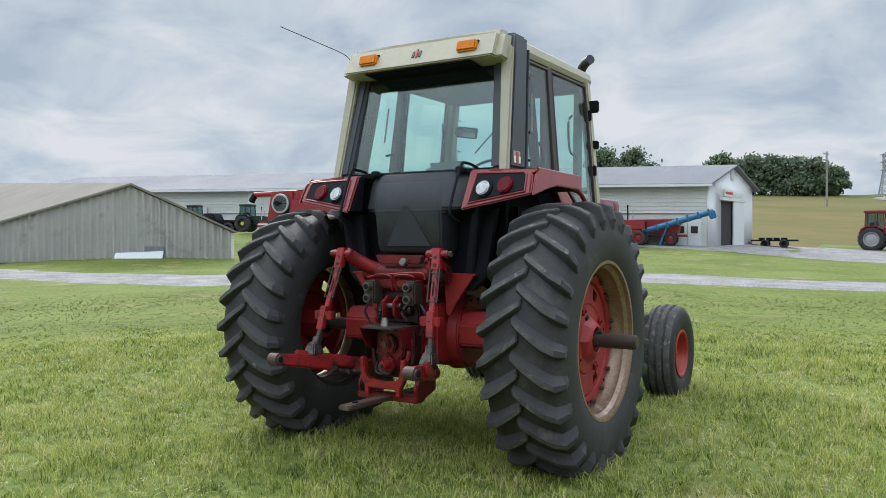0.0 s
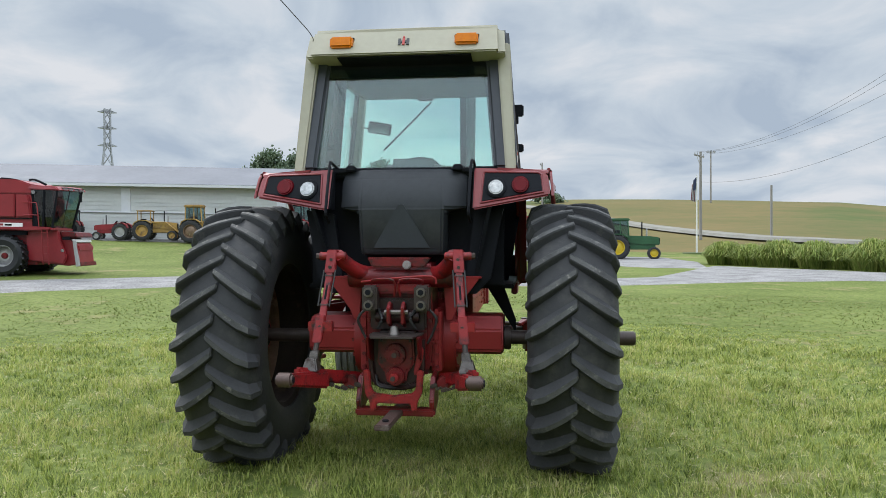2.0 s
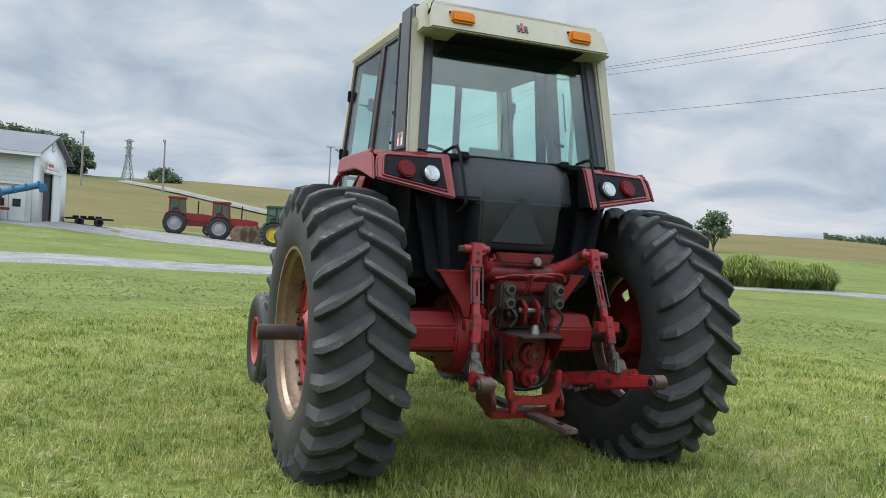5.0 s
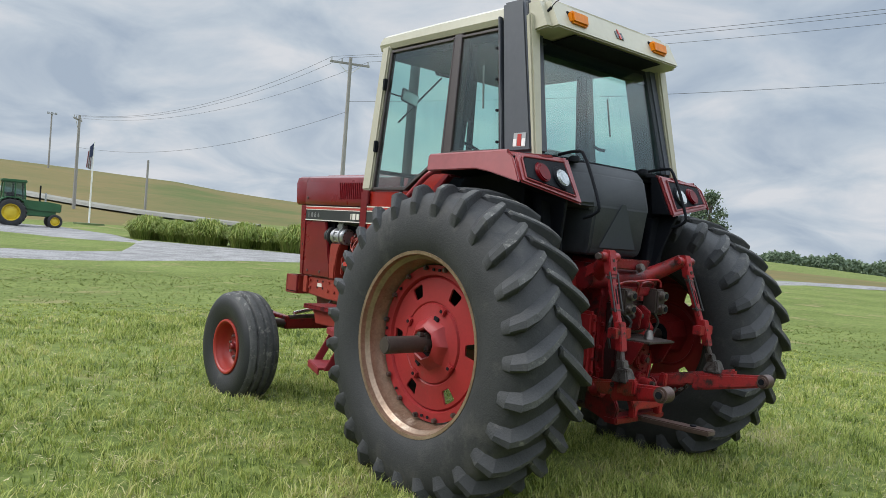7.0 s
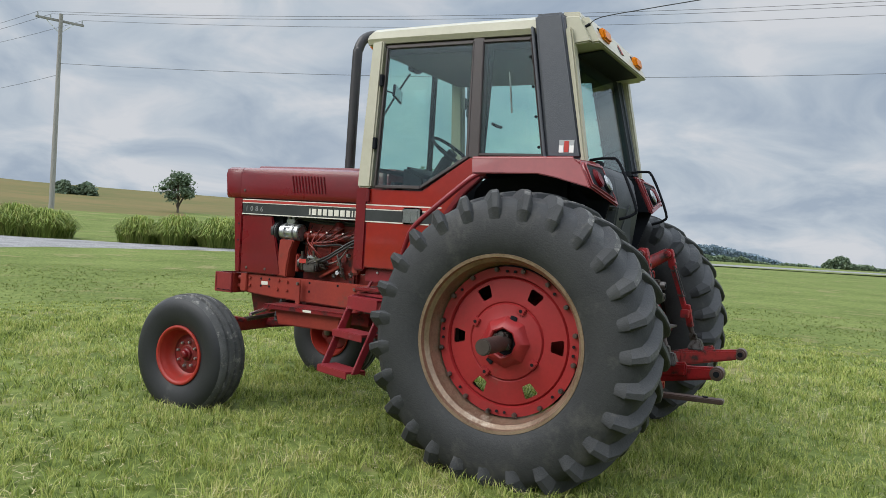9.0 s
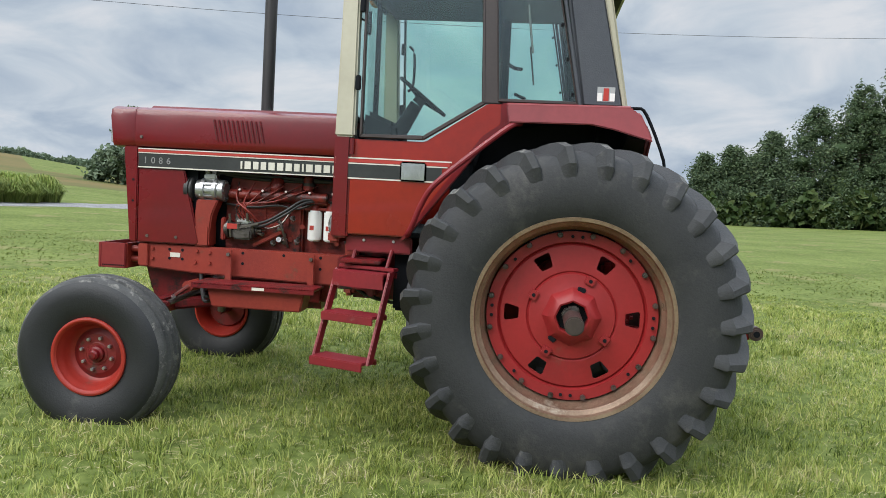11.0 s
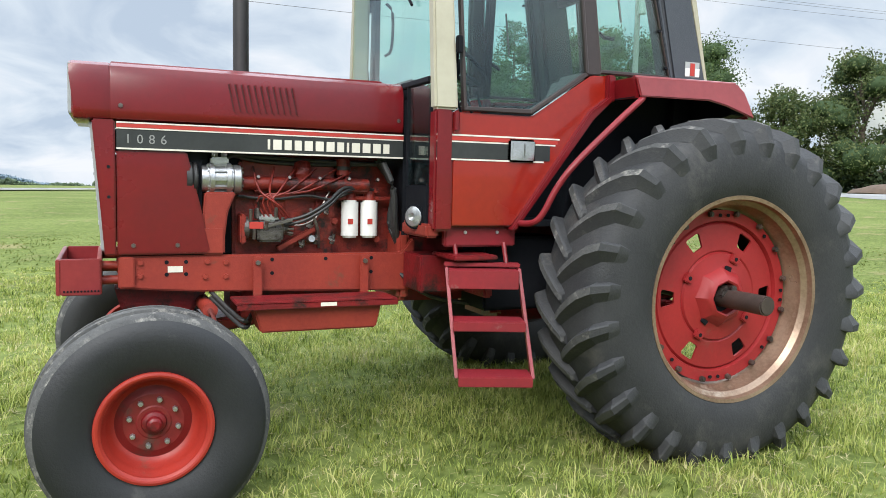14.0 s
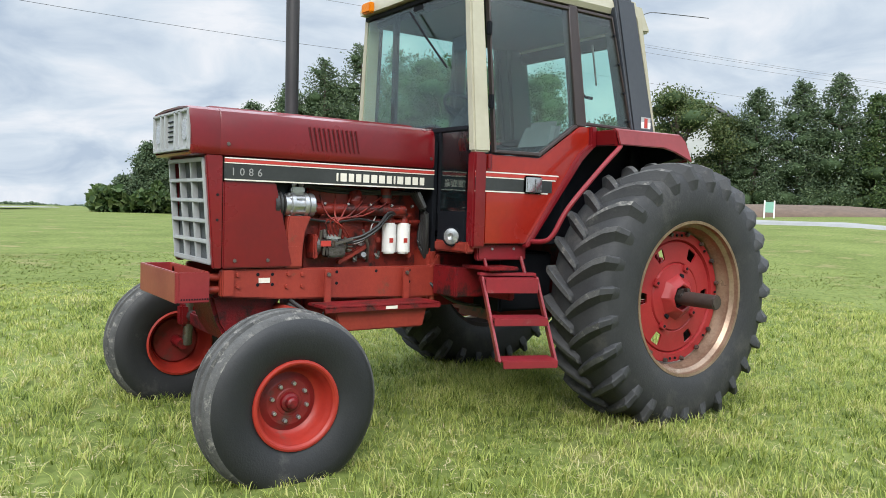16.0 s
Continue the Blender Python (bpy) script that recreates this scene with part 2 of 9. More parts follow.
PIPE = material("dark_exhaust_steel", (0.03, 0.028, 0.03), (0.045, 0.042, 0.042), 4.0, 0.45, metal=0.3, dirt=(0.10, 0.06, 0.045), dirt_at=0.68)
SEAT = material("grey_seat_cloth", (0.22, 0.22, 0.225), (0.16, 0.16, 0.165), 8.0, 0.8, bump=0.3)
GLASS = glass_material("tinted_cab_glass", (0.84, 0.965, 0.935), 0.06)


# ---- mesh helpers ----
def part(name, bm, mat, parent=None, label="", angle=32):
    """Link a bmesh as one mesh object under its thing."""
    bmesh.ops.recalc_face_normals(bm, faces=bm.faces)
    me = bpy.data.meshes.new(name)
    bm.to_mesh(me)
    bm.free()
    me.materials.append(mat)
    me.polygons.foreach_set("use_smooth", [True] * len(me.polygons))
    me.set_sharp_from_angle(angle=radians(angle))
    ob = new(name, me)
    ob.parent = parent
    if label:
        ob["label"] = label
    return ob


def thing(name, label, category, at=None, group="", kind=""):
    ob = new(name)
    ob.empty_display_size = 0.2
    if at is not None:
        ob.matrix_world = at
    return tagged(ob, label, category, group, kind)


def bevelled(bm, edges, w, seg=2):
    if w > 0:
        bmesh.ops.bevel(bm, geom=edges, offset=w, segments=seg, affect="EDGES", clamp_overlap=True)
    return bm


def box(c, s, bev=0.0, turn=(0, 0, 0), bm=None, seg=2):
    t = bmesh.new()
    bmesh.ops.create_cube(t, size=1, matrix=Matrix.Diagonal((*s, 1)))
    bevelled(t, t.edges[:], bev, seg)
    bmesh.ops.transform(t, matrix=pose(*c, *turn), verts=t.verts)
    return joined(bm, t)


def joined(bm, t):
    """Add the bmesh t to bm, and free it."""
    if bm is None:
        return t
    me = bpy.data.meshes.new("tmp")
    t.to_mesh(me)
    t.free()
    bm.from_mesh(me)
    bpy.data.meshes.remove(me)
    return bm


def prism(poly, axis, a, b, bev=0.0, bm=None, seg=2):
    """A plane outline, drawn out along an axis from a to b. x: outline in y, z; y: in x, z; z: in x, y."""
    t = bmesh.new()
    put = {"x": lambda p, q, d: (d, p, q), "y": lambda p, q, d: (p, d, q), "z": lambda p, q, d: (p, q, d)}[axis]
    lo, hi = [t.verts.new(put(p, q, a)) for p, q in poly], [t.verts.new(put(p, q, b)) for p, q in poly]
    t.faces.new(lo)
    t.faces.new(hi[::-1])
    for i in range(len(poly)):
        j = (i + 1) % len(poly)
        t.faces.new((lo[i], hi[i], hi[j], lo[j]))
    bmesh.ops.recalc_face_normals(t, faces=t.faces)
    bevelled(t, t.edges[:], bev, seg)
    return joined(bm, t)


def hull8(lo, hi, bev=0.0, bm=None, seg=2):
    """A solid between two quads of corners."""
    t = bmesh.new()
    a, b = [t.verts.new(p) for p in lo], [t.verts.new(p) for p in hi]
    t.faces.new(a)
    t.faces.new(b[::-1])
    for i in range(4):
        t.faces.new((a[i], b[i], b[(i + 1) % 4], a[(i + 1) % 4]))
    bmesh.ops.recalc_face_normals(t, faces=t.faces)
    bevelled(t, t.edges[:], bev, seg)
    return joined(bm, t)


def pane(corners, thick=0.006, bm=None):
    """A flat sheet of four or more corners with a thickness."""
    t = bmesh.new()
    pts = [Vector(p) for p in corners]
    nrm = (pts[1] - pts[0]).cross(pts[2] - pts[0]).normalized() * thick
    a, b = [t.verts.new(p) for p in pts], [t.verts.new(p + nrm) for p in pts]
    t.faces.new(a)
    t.faces.new(b[::-1])
    for i in range(len(pts)):
        j = (i + 1) % len(pts)
        t.faces.new((a[i], b[i], b[j], a[j]))
    bmesh.ops.recalc_face_normals(t, faces=t.faces)
    return joined(bm, t)


def cyl(p, q, r, r2=None, seg=16, bm=None, bev=0.0):
    t = bmesh.new()
    p, q = Vector(p), Vector(q)
    d = q - p
    bmesh.ops.create_cone(t, cap_ends=True, segments=seg, radius1=r, radius2=r if r2 is None else r2, depth=d.length)
    if bev:
        bevelled(t, [e for e in t.edges if len(e.link_faces) == 2 and any(len(f.verts) > 4 for f in e.link_faces)], bev)
    m = Matrix.Translation((p + q) / 2) @ d.to_track_quat("Z", "Y").to_matrix().to_4x4()
    bmesh.ops.transform(t, matrix=m, verts=t.verts)
    return joined(bm, t)


def smooth_path(pts, n=5):
    """Points of a soft curve through pts."""
    pts = [Vector(p) for p in pts]
    out = []
    for i in range(len(pts) - 1):
        a, b, c, d = pts[max(i - 1, 0)], pts[i], pts[i + 1], pts[min(i + 2, len(pts) - 1)]
        for k in range(n):
            s = k / n
            out.append(0.5 * (2 * b + (c - a) * s + (2 * a - 5 * b + 4 * c - d) * s * s + (3 * b - a - 3 * c + d) * s ** 3))
    return out + [pts[-1]]


def tube(pts, r, seg=8, bm=None, soft=0, r_end=None):
    t = bmesh.new()
    pts = smooth_path(pts, soft) if soft else [Vector(p) for p in pts]
    rings, up = [], Vector((0.13, 0.27, 1)).normalized()
    for i, p in enumerate(pts):
        d = (pts[min(i + 1, len(pts) - 1)] - pts[max(i - 1, 0)]).normalized()
        u = d.cross(up)
        u = (u if u.length > 0.05 else d.cross(Vector((1, 0, 0)))).normalized()
        v = d.cross(u)
        rr = r if r_end is None else r + (r_end - r) * i / (len(pts) - 1)
        rings.append([t.verts.new(p + rr * (math.cos(a) * u + math.sin(a) * v)) for a in (2 * math.pi * k / seg for k in range(seg))])
    for a, b in zip(rings, rings[1:]):
        for k in range(seg):
            t.faces.new((a[k], a[(k + 1) % seg], b[(k + 1) % seg], b[k]))
    t.faces.new(rings[0])
    t.faces.new(rings[-1][::-1])
    return joined(bm, t)


def lathe(profile, centre, seg=48, closed=False, bm=None):
    """Turn (radius, along-x) points round an axis parallel to x through centre."""
    t = bmesh.new()
    cx, cy, cz = centre
    rings = []
    for k in range(seg):
        a = 2 * math.pi * k / seg
        rings.append([t.verts.new((cx + h, cy + r * math.cos(a), cz + r * math.sin(a))) for r, h in profile])
    n = len(profile)
    for k in range(seg):
        p, q = rings[k], rings[(k + 1) % seg]
        for i in range(n if closed else n - 1):
            j = (i + 1) % n
            t.faces.new((p[i], q[i], q[j], p[j]))
    if not closed:
        for i in (0, n - 1):
            if profile[i][0] > 1e-6:
                t.faces.new([ring[i] for ring in rings])
    return joined(bm, t)


def bolt(p, d, r=0.012, h=0.012, bm=None):
    p, d = Vector(p), Vector(d).normalized()
    return cyl(p - d * 0.004, p + d * h, r, r * 0.9, 6, bm)


def lettering(text, size, at, depth=0.003, spacing=1.25):
    """Raised letters as a bmesh, drawn with the built-in font."""
    cu = bpy.data.curves.new("text", "FONT")
    cu.body, cu.size, cu.extrude, cu.resolution_u = text, size, depth, 2
    cu.align_x, cu.space_character = "CENTER", spacing
    ob = new("text", cu)
    me = bpy.data.meshes.new_from_object(ob.evaluated_get(bpy.context.evaluated_depsgraph_get()))
    bpy.data.objects.remove(ob)
    bpy.data.curves.remove(cu)
    bm = bmesh.new()
    bm.from_mesh(me)
    bpy.data.meshes.remove(me)
    bmesh.ops.transform(bm, matrix=at, verts=bm.verts)
    return bm


def table(points, x):
    """Straight-line reading of a table of (x, value)."""
    for (a, u), (b, v) in zip(points, points[1:]):
        if x <= b:
            return u + (v - u) * max(0, (x - a)) / (b - a)
    return points[-1][1]


# ---- lie of the land ----
RISE = [(-180, .02), (-90, .02), (-61, .018), (-50, .028), (-43, .036), (-24, .040), (-10, .036), (0, .02), (8, .010), (20, .012), (40, .014), (52, .010), (60, 0), (105, 0), (118, .01), (125, .02),
        (148, .033), (155, .04), (180, .02)]
CREST = [(-180, 0), (-90, .6), (-61, 1), (-40, 1.2), (-20, 2.6), (-10, 3.15), (-2, 2.85), (2, 3.05), (8, 3.0), (15, 2.75), (21, 2.5), (25, 2.05), (32, 1.6), (40, 1.5), (47, 1.45), (52, 1.2),
         (60, .15), (65, -.1), (72, -.5), (80, -.95), (100, -.85), (105, -.95), (118, -.6), (126, -.35), (140, 0), (147, .4), (154, .9), (180, 0)]


# a bank on which the farmyard lies, by azimuth
BANK = [(-180, 0), (-66, 0), (-56, 1.15), (-42, 1.1), (-33, .60), (-22, .42), (-12, .22), (-4, 0), (180, 0)]


def ground_z(x, y):
    r, az = math.hypot(x, y), math.degrees(math.atan2(x, y))
    middle, crest = table(RISE, az) * 34, 1.45 + 160 * math.tan(radians(table(CREST, az)))
    bank = table(BANK, az)
    if r < 46:
        return middle * max(0, (r - 12) / 34) + bank * min(1, max(0, (r - 29) / 9)) - 0.04
    middle += bank
    if r < 160:
        return middle + (crest - middle) * ((r - 46) / 114) ** 1.2 - 0.04
    return max(crest - (r - 160) * 0.05, -14) - max(0, r - 440) * 0.03


def on_ground(x, y, turn=0, lift=0.0):
    return pose(x, y, ground_z(x, y) + lift, 0, 0, turn)


# ---- ground ----
LAWN = material("mown_lawn_soil", (0.148, 0.178, 0.048), (0.074, 0.099, 0.022), 0.35, 0.9, fine_by=34, fine_part=1.5, bump=0.6, bump_scale=40, dirt=(0.21, 0.185, 0.085), dirt_at=0.55, dirt_scale=0.3, spec=0.1)
FIELD = material("dry_gold_hill_field", (0.155, 0.113, 0.046), (0.092, 0.096, 0.034), 0.045, 0.95, bump=0.4, bump_scale=3, dirt=(0.068, 0.092, 0.026), dirt_at=0.52, dirt_scale=0.014, spec=0.1)
GRAVEL = material("pale_grey_gravel", (0.27, 0.262, 0.258), (0.135, 0.13, 0.128), 1.2, 0.9, fine_by=16, fine_part=1.3, bump=0.8, bump_scale=25, dirt=(0.12, 0.115, 0.10), dirt_at=0.58, dirt_scale=0.6, spec=0.2)
TRACK = material("pale_dirt_track", (0.20, 0.19, 0.165), (0.14, 0.135, 0.11), 0.8, 0.9, bump=0.3, bump_scale=20)
ASPHALT = material("pale_asphalt_road", (0.24, 0.24, 0.235), (0.19, 0.19, 0.185), 0.8, 0.9, bump=0.3, bump_scale=60)


def land():
    bm = bmesh.new()
    radii = [0.5, 1.5, 3, 4.5, 6, 8, 10, 12, 14, 17, 20, 24, 28, 32, 37, 42, 46, 52, 60, 70, 82, 95, 110, 125, 142, 160, 180, 220, 300, 450, 800, 1500, 3000, 4500]
    step, rings = 3, []
    for r in radii:
        rings.append([])
        for k in range(0, 360, step):
            x, y = r * math.sin(radians(k)), r * math.cos(radians(k))
            bump = 0.012 * noise.noise((x * 0.6, y * 0.6, 0)) if r < 40 else 0.12 * noise.noise((x * 0.03, y * 0.03, 2))
            rings[-1].append(bm.verts.new((x, y, ground_z(x, y) + bump)))
    n = len(rings[0])
    centre = bm.verts.new((0, 0, 0))
    for k in range(n):
        bm.faces.new((centre, rings[0][(k + 1) % n], rings[0][k]))
    for i in range(len(radii) - 1):
        for k in range(n):
            f = bm.faces.new((rings[i][k], rings[i][(k + 1) % n], rings[i + 1][(k + 1) % n], rings[i + 1][k]))
            az = k * step - (360 if k * step > 180 else 0)
            lo = 70 if az > 16 else 52
            if -6 < az < 54 and radii[i] >= (lo if az < 40 else 82) or -32 < az <= -6 and radii[i] >= 46 or 54 <= az < 76 and 60 <= radii[i] < 90:
                f.material_index = 1
    ob = part("ground", bm, LAWN)
    ob.data.materials.append(FIELD)
    return tagged(ob, "mown green lawn rising to a dry golden hillside", "ground", kind="structure")


ground = land()


def strip(name, pairs, mat, label, lift=0.03):
    """A gravel way between pairs of edge points, laid over the land, with rounded shoulders."""
    bm = bmesh.new()
    rows = []
    for (ax, ay, bx, by), (cx, cy, dx, dy) in zip(pairs, pairs[1:]):
        cuts = max(2, int(math.hypot(cx - ax, cy - ay) / 0.8))
        for k in range(cuts):
            s = k / cuts
            p, q = Vector((ax + (cx - ax) * s, ay + (cy - ay) * s)), Vector((bx + (dx - bx) * s, by + (dy - by) * s))
            w = noise.noise((p.x * 0.5, p.y * 0.5, 4)) * 0.25
            p = p + (q - p).normalized() * w
            row = []
            for j in range(9):
                g = p.lerp(q, j / 8)
                row.append(bm.verts.new((g.x, g.y, ground_z(g.x, g.y) + min(25, max(0, g.length - 40)) * 0.008 + (lift if 0 < j < 8 else -0.04) + 0.012 * noise.noise((g.x * 2, g.y * 2, 1)))))
            rows.append(row)
    for a, b in zip(rows, rows[1:]):
        for j in range(8):
            bm.faces.new((a[j], a[j + 1], b[j + 1], b[j]))
    ob = part(name, bm, mat)
    return tagged(ob, label, "gravel lane", kind="structure")


lane = strip("road", [(-45, 3, -48, 8), (-30, 8, -33, 12.6), (-15, 10.6, -18.5, 14.2), (-6.5, 17.2, -7.7, 20.8), (0, 18.2, -.7, 21.6), (5.3, 20, 5.2, 24.5), (9, 20.6, 9.4, 34.6), (13, 20.6, 12.7, 29),
                      (16, 19.8, 15.9, 23.8), (19, 18.6, 18.6, 20.4), (26, 16.6, 27, 19.4), (38, 18.2, 38.8, 21.2), (47, 19.6, 48.6, 23.0), (54, 16.8, 57, 20.2), (65, 8, 68, 11.5), (92, -11, 95, -7)], GRAVEL,
             "pale gravel lane crossing the lawn")
yard = strip("pavement", [(-40, 27, -42, 30), (-20, 32.5, -21, 36.3), (-8, 34.6, -8, 37.2), (-5.5, 34.8, -5.6, 46), (-2, 34.6, -2, 49), (3, 34.4, 4, 50), (6, 31.5, 9, 46), (9.2, 30, 9.8, 37)], GRAVEL,
             "grey gravel farmyard in front of the barns", 0.04)
track = strip("track", [(-4.5, 142, -2.5, 143.5), (0.2, 127, 2.2, 128), (7.6, 99, 9.8, 99.6), (11.4, 83, 13.6, 83.5), (15.2, 71, 17.4, 72), (19, 61.5, 21, 62.7), (26, 53, 27.5, 55)], TRACK, "narrow gravel track climbing the hill", 0.2)
far_road = strip("road", [(-12, -33.8, -12, -36), (8, -33, 8, -35), (14, -33.0, 14, -34.9), (21, -33.9, 20.6, -35.8), (30, -36.4, 29.4, -38.3), (40, -40.2, 39.2, -42), (60, -49, 59, -51), (90, -64, 89, -66)], ASPHALT, "pale road beyond the lawn", 0.12)


def grass_blades(name, tufts, per_tuft, inner, outer, tall, wide, seed, label, flat=False, mat=None):
    """Tufts of short bent blades on the lawn, thickest near the tractor."""
    rng = np.random.default_rng(seed)
    a, r = rng.uniform(0, 2 * np.pi, tufts), inner + (outer - inner) * rng.uniform(0, 1, tufts) ** 0.68
    cx, cy = r * np.sin(a), r * np.cos(a) + 0.3
    wave = np.sin(cx * 2.1 + 1.3 * np.sin(cy * 1.7)) * np.sin(cy * 1.9 + 1.7 * np.sin(cx * 1.3)) + 0.5 * np.sin(cx * 6.1 + cy * 4.3) + rng.normal(0, 0.35, tufts)
    count = tufts * per_tuft
    cx, cy, wave, r = (np.repeat(v, per_tuft) for v in (cx, cy, wave, r))
    turn = rng.uniform(0, 2 * np.pi, count)
    off = np.abs(rng.normal(0, 0.016 + 0.0012 * r.mean(), count))
    x, y = cx + off * np.cos(turn), cy + off * np.sin(turn)
    h = np.maximum(0.010, tall * (0.72 + 0.34 * wave + rng.uniform(-0.3, 0.55, count)))
    h = h * np.clip((outer - r) / 2.4, 0.35, 1.0)
    z = np.array([ground_z(u, v) for u, v in zip(x, y)]) if outer > 12 else np.full(count, -0.04)
    lean = rng.uniform(0.25, 1.3, count) * h
    if outer > 12:
        lean = lean * 2.2
    if flat:
        lean, h = h * 1.4, h * 0.12
        z = z + rng.uniform(0.008, 0.04, count)
    w = (wide + 0.00042 * r) * rng.uniform(0.6, 1.35, count)
    la = turn + rng.normal(0, 0.5, count)
    face = la + np.pi / 2 + rng.normal(0, 0.5, count)
    base = np.stack([x, y, z - 0.004], 1)
    side = np.stack([np.cos(face) * w, np.sin(face) * w, np.zeros(count)], 1)
    mid = base + np.stack([np.cos(la) * lean * 0.33, np.sin(la) * lean * 0.33, h * 0.66], 1)
    tip = base + np.stack([np.cos(la) * lean, np.sin(la) * lean, h], 1)
    co = np.empty((count, 5, 3), np.float32)
    co[:, 0], co[:, 1], co[:, 2], co[:, 3], co[:, 4] = base - side, base + side, mid + side * 0.75, mid - side * 0.75, tip
    me = bpy.data.meshes.new(name)
    me.vertices.add(count * 5)
    me.vertices.foreach_set("co", co.ravel())
    idx = np.arange(count)[:, None] * 5
    me.loops.add(count * 7)
    me.loops.foreach_set("vertex_index", np.concatenate([idx + [0, 1, 2, 3], idx + [3, 2, 4]], 1).astype(np.int32).ravel())
    me.polygons.add(count * 2)
    me.polygons.foreach_set("loop_start", (np.arange(count)[:, None] * 7 + [0, 4]).astype(np.int32).ravel())
    me.update(calc_edges=True)
    me.materials.append(mat or BLADES)
    return tagged(new(name, me), label, "grass", kind="stuff")


def blade_material(name, stops):
    m = bpy.data.materials.new(name)
    m.use_nodes = True
    n, l = m.node_tree.nodes, m.node_tree.links
    b = n["Principled BSDF"]
    b.inputs["Roughness"].default_value = 0.55
    b.inputs["Specular IOR Level"].default_value = 0.25
    geo = n.new("ShaderNodeNewGeometry")
    ramp = n.new("ShaderNodeValToRGB")
    e = ramp.color_ramp.elements
    e[0].position, e[0].color = 0.0, (*stops[0], 1)
    e[1].position, e[1].color = 1.0, (*stops[-1], 1)
    for p, c in zip((0.35, 0.72, 0.86), stops[1:-1]):
        e.new(p).color = (*c, 1)
    tc = n.new("ShaderNodeTexCoord")
    big = n.new("ShaderNodeTexNoise")
    big.inputs["Scale"].default_value, big.inputs["Detail"].default_value, big.inputs["Roughness"].default_value = 1.3, 9, 0.74
    l.new(tc.outputs["Object"], big.inputs["Vector"])
    add = n.new("ShaderNodeMath")
    add.operation = "MULTIPLY_ADD"
    l.new(geo.outputs["Random Per Island"], add.inputs[0])
    add.inputs[1].default_value = 0.72
    sub = n.new("ShaderNodeMapRange")
    sub.inputs["From Min"].default_value, sub.inputs["From Max"].default_value = 0.35, 0.75
    sub.inputs["To Min"].default_value, sub.inputs["To Max"].default_value = -0.26, 0.62
    l.new(big.outputs["Fac"], sub.inputs["Value"])
    l.new(sub.outputs[0], add.inputs[2])
    l.new(add.outputs[0], ramp.inputs[0])
    l.new(ramp.outputs[0], b.inputs["Base Color"])
    tr = n.new("ShaderNodeBsdfTranslucent")
    l.new(ramp.outputs[0], tr.inputs["Color"])
    mx = n.new("ShaderNodeMixShader")
    mx.inputs[0].default_value = 0.35
    l.new(b.outputs[0], mx.inputs[1])
    l.new(tr.outputs[0], mx.inputs[2])
    l.new(mx.outputs[0], n["Material Output"].inputs["Surface"])
    return m


BLADES = blade_material("grass_blade", ((0.060, 0.095, 0.016), (0.256, 0.316, 0.064), (0.425, 0.438, 0.136), (0.50, 0.46, 0.19), (0.56, 0.50, 0.30)))
BLADES_FAR = blade_material("far_grass_blade", ((0.105, 0.140, 0.033), (0.140, 0.176, 0.041), (0.180, 0.206, 0.055), (0.20, 0.215, 0.066), (0.24, 0.235, 0.085)))
STRAW = material("dry_straw_clippings", (0.46, 0.40, 0.24), (0.36, 0.30, 0.17), 8.0, 0.8, spec=0.2)
grass_blades("grass", 43000, 8, 0.0, 9.2, 0.062, 0.0021, 3, "short tufted green lawn with dry straw patches")
grass_blades("grass", 42000, 2, 8.0, 17.0, 0.030, 0.0042, 4, "lawn grass away from the tractor", mat=BLADES_FAR)
grass_blades("dry_grass", 8000, 3, 0.5, 8.0, 0.060, 0.0016, 6, "dry mown clippings lying on the lawn", True, STRAW)


# ---- the tractor: x to its right, y ahead, origin under the rear axle ----
tractor = thing("tractor", "weathered red farm tractor with cream cab roof on the lawn", "tractor", pose(0, 0, 0))
AXLE_Y, AXLE_Z, REAR_X = 0.068, 0.787, 1.090
SIDES = (-1, 1)
LUG_TURN = 2.4


def rear_tyre():
    """Tall tyre with bent lugs, centred on its axle, outer side towards -x."""
    prof = [(0.495, -0.215), (0.53, -0.235), (0.60, -0.252), (0.68, -0.250), (0.75, -0.232), (0.797, -0.207), (0.820, -0.15), (0.832, -0.07), (0.836, 0.0)]
    prof = prof + [(r, -h) for r, h in prof[-2::-1]]
    prof += [(0.494, 0.19), (0.494, -0.19)]
    prof = [(r * 1.045 if r > 0.6 else r * 1.02, h * 1.08) for r, h in prof]
    bm = lathe(prof, (0, 0, 0), 96, True)
    for v in bm.verts:
        if v.co.z < -0.842:
            v.co.z = -0.842 + (v.co.z + 0.842) * 0.3
    return bm


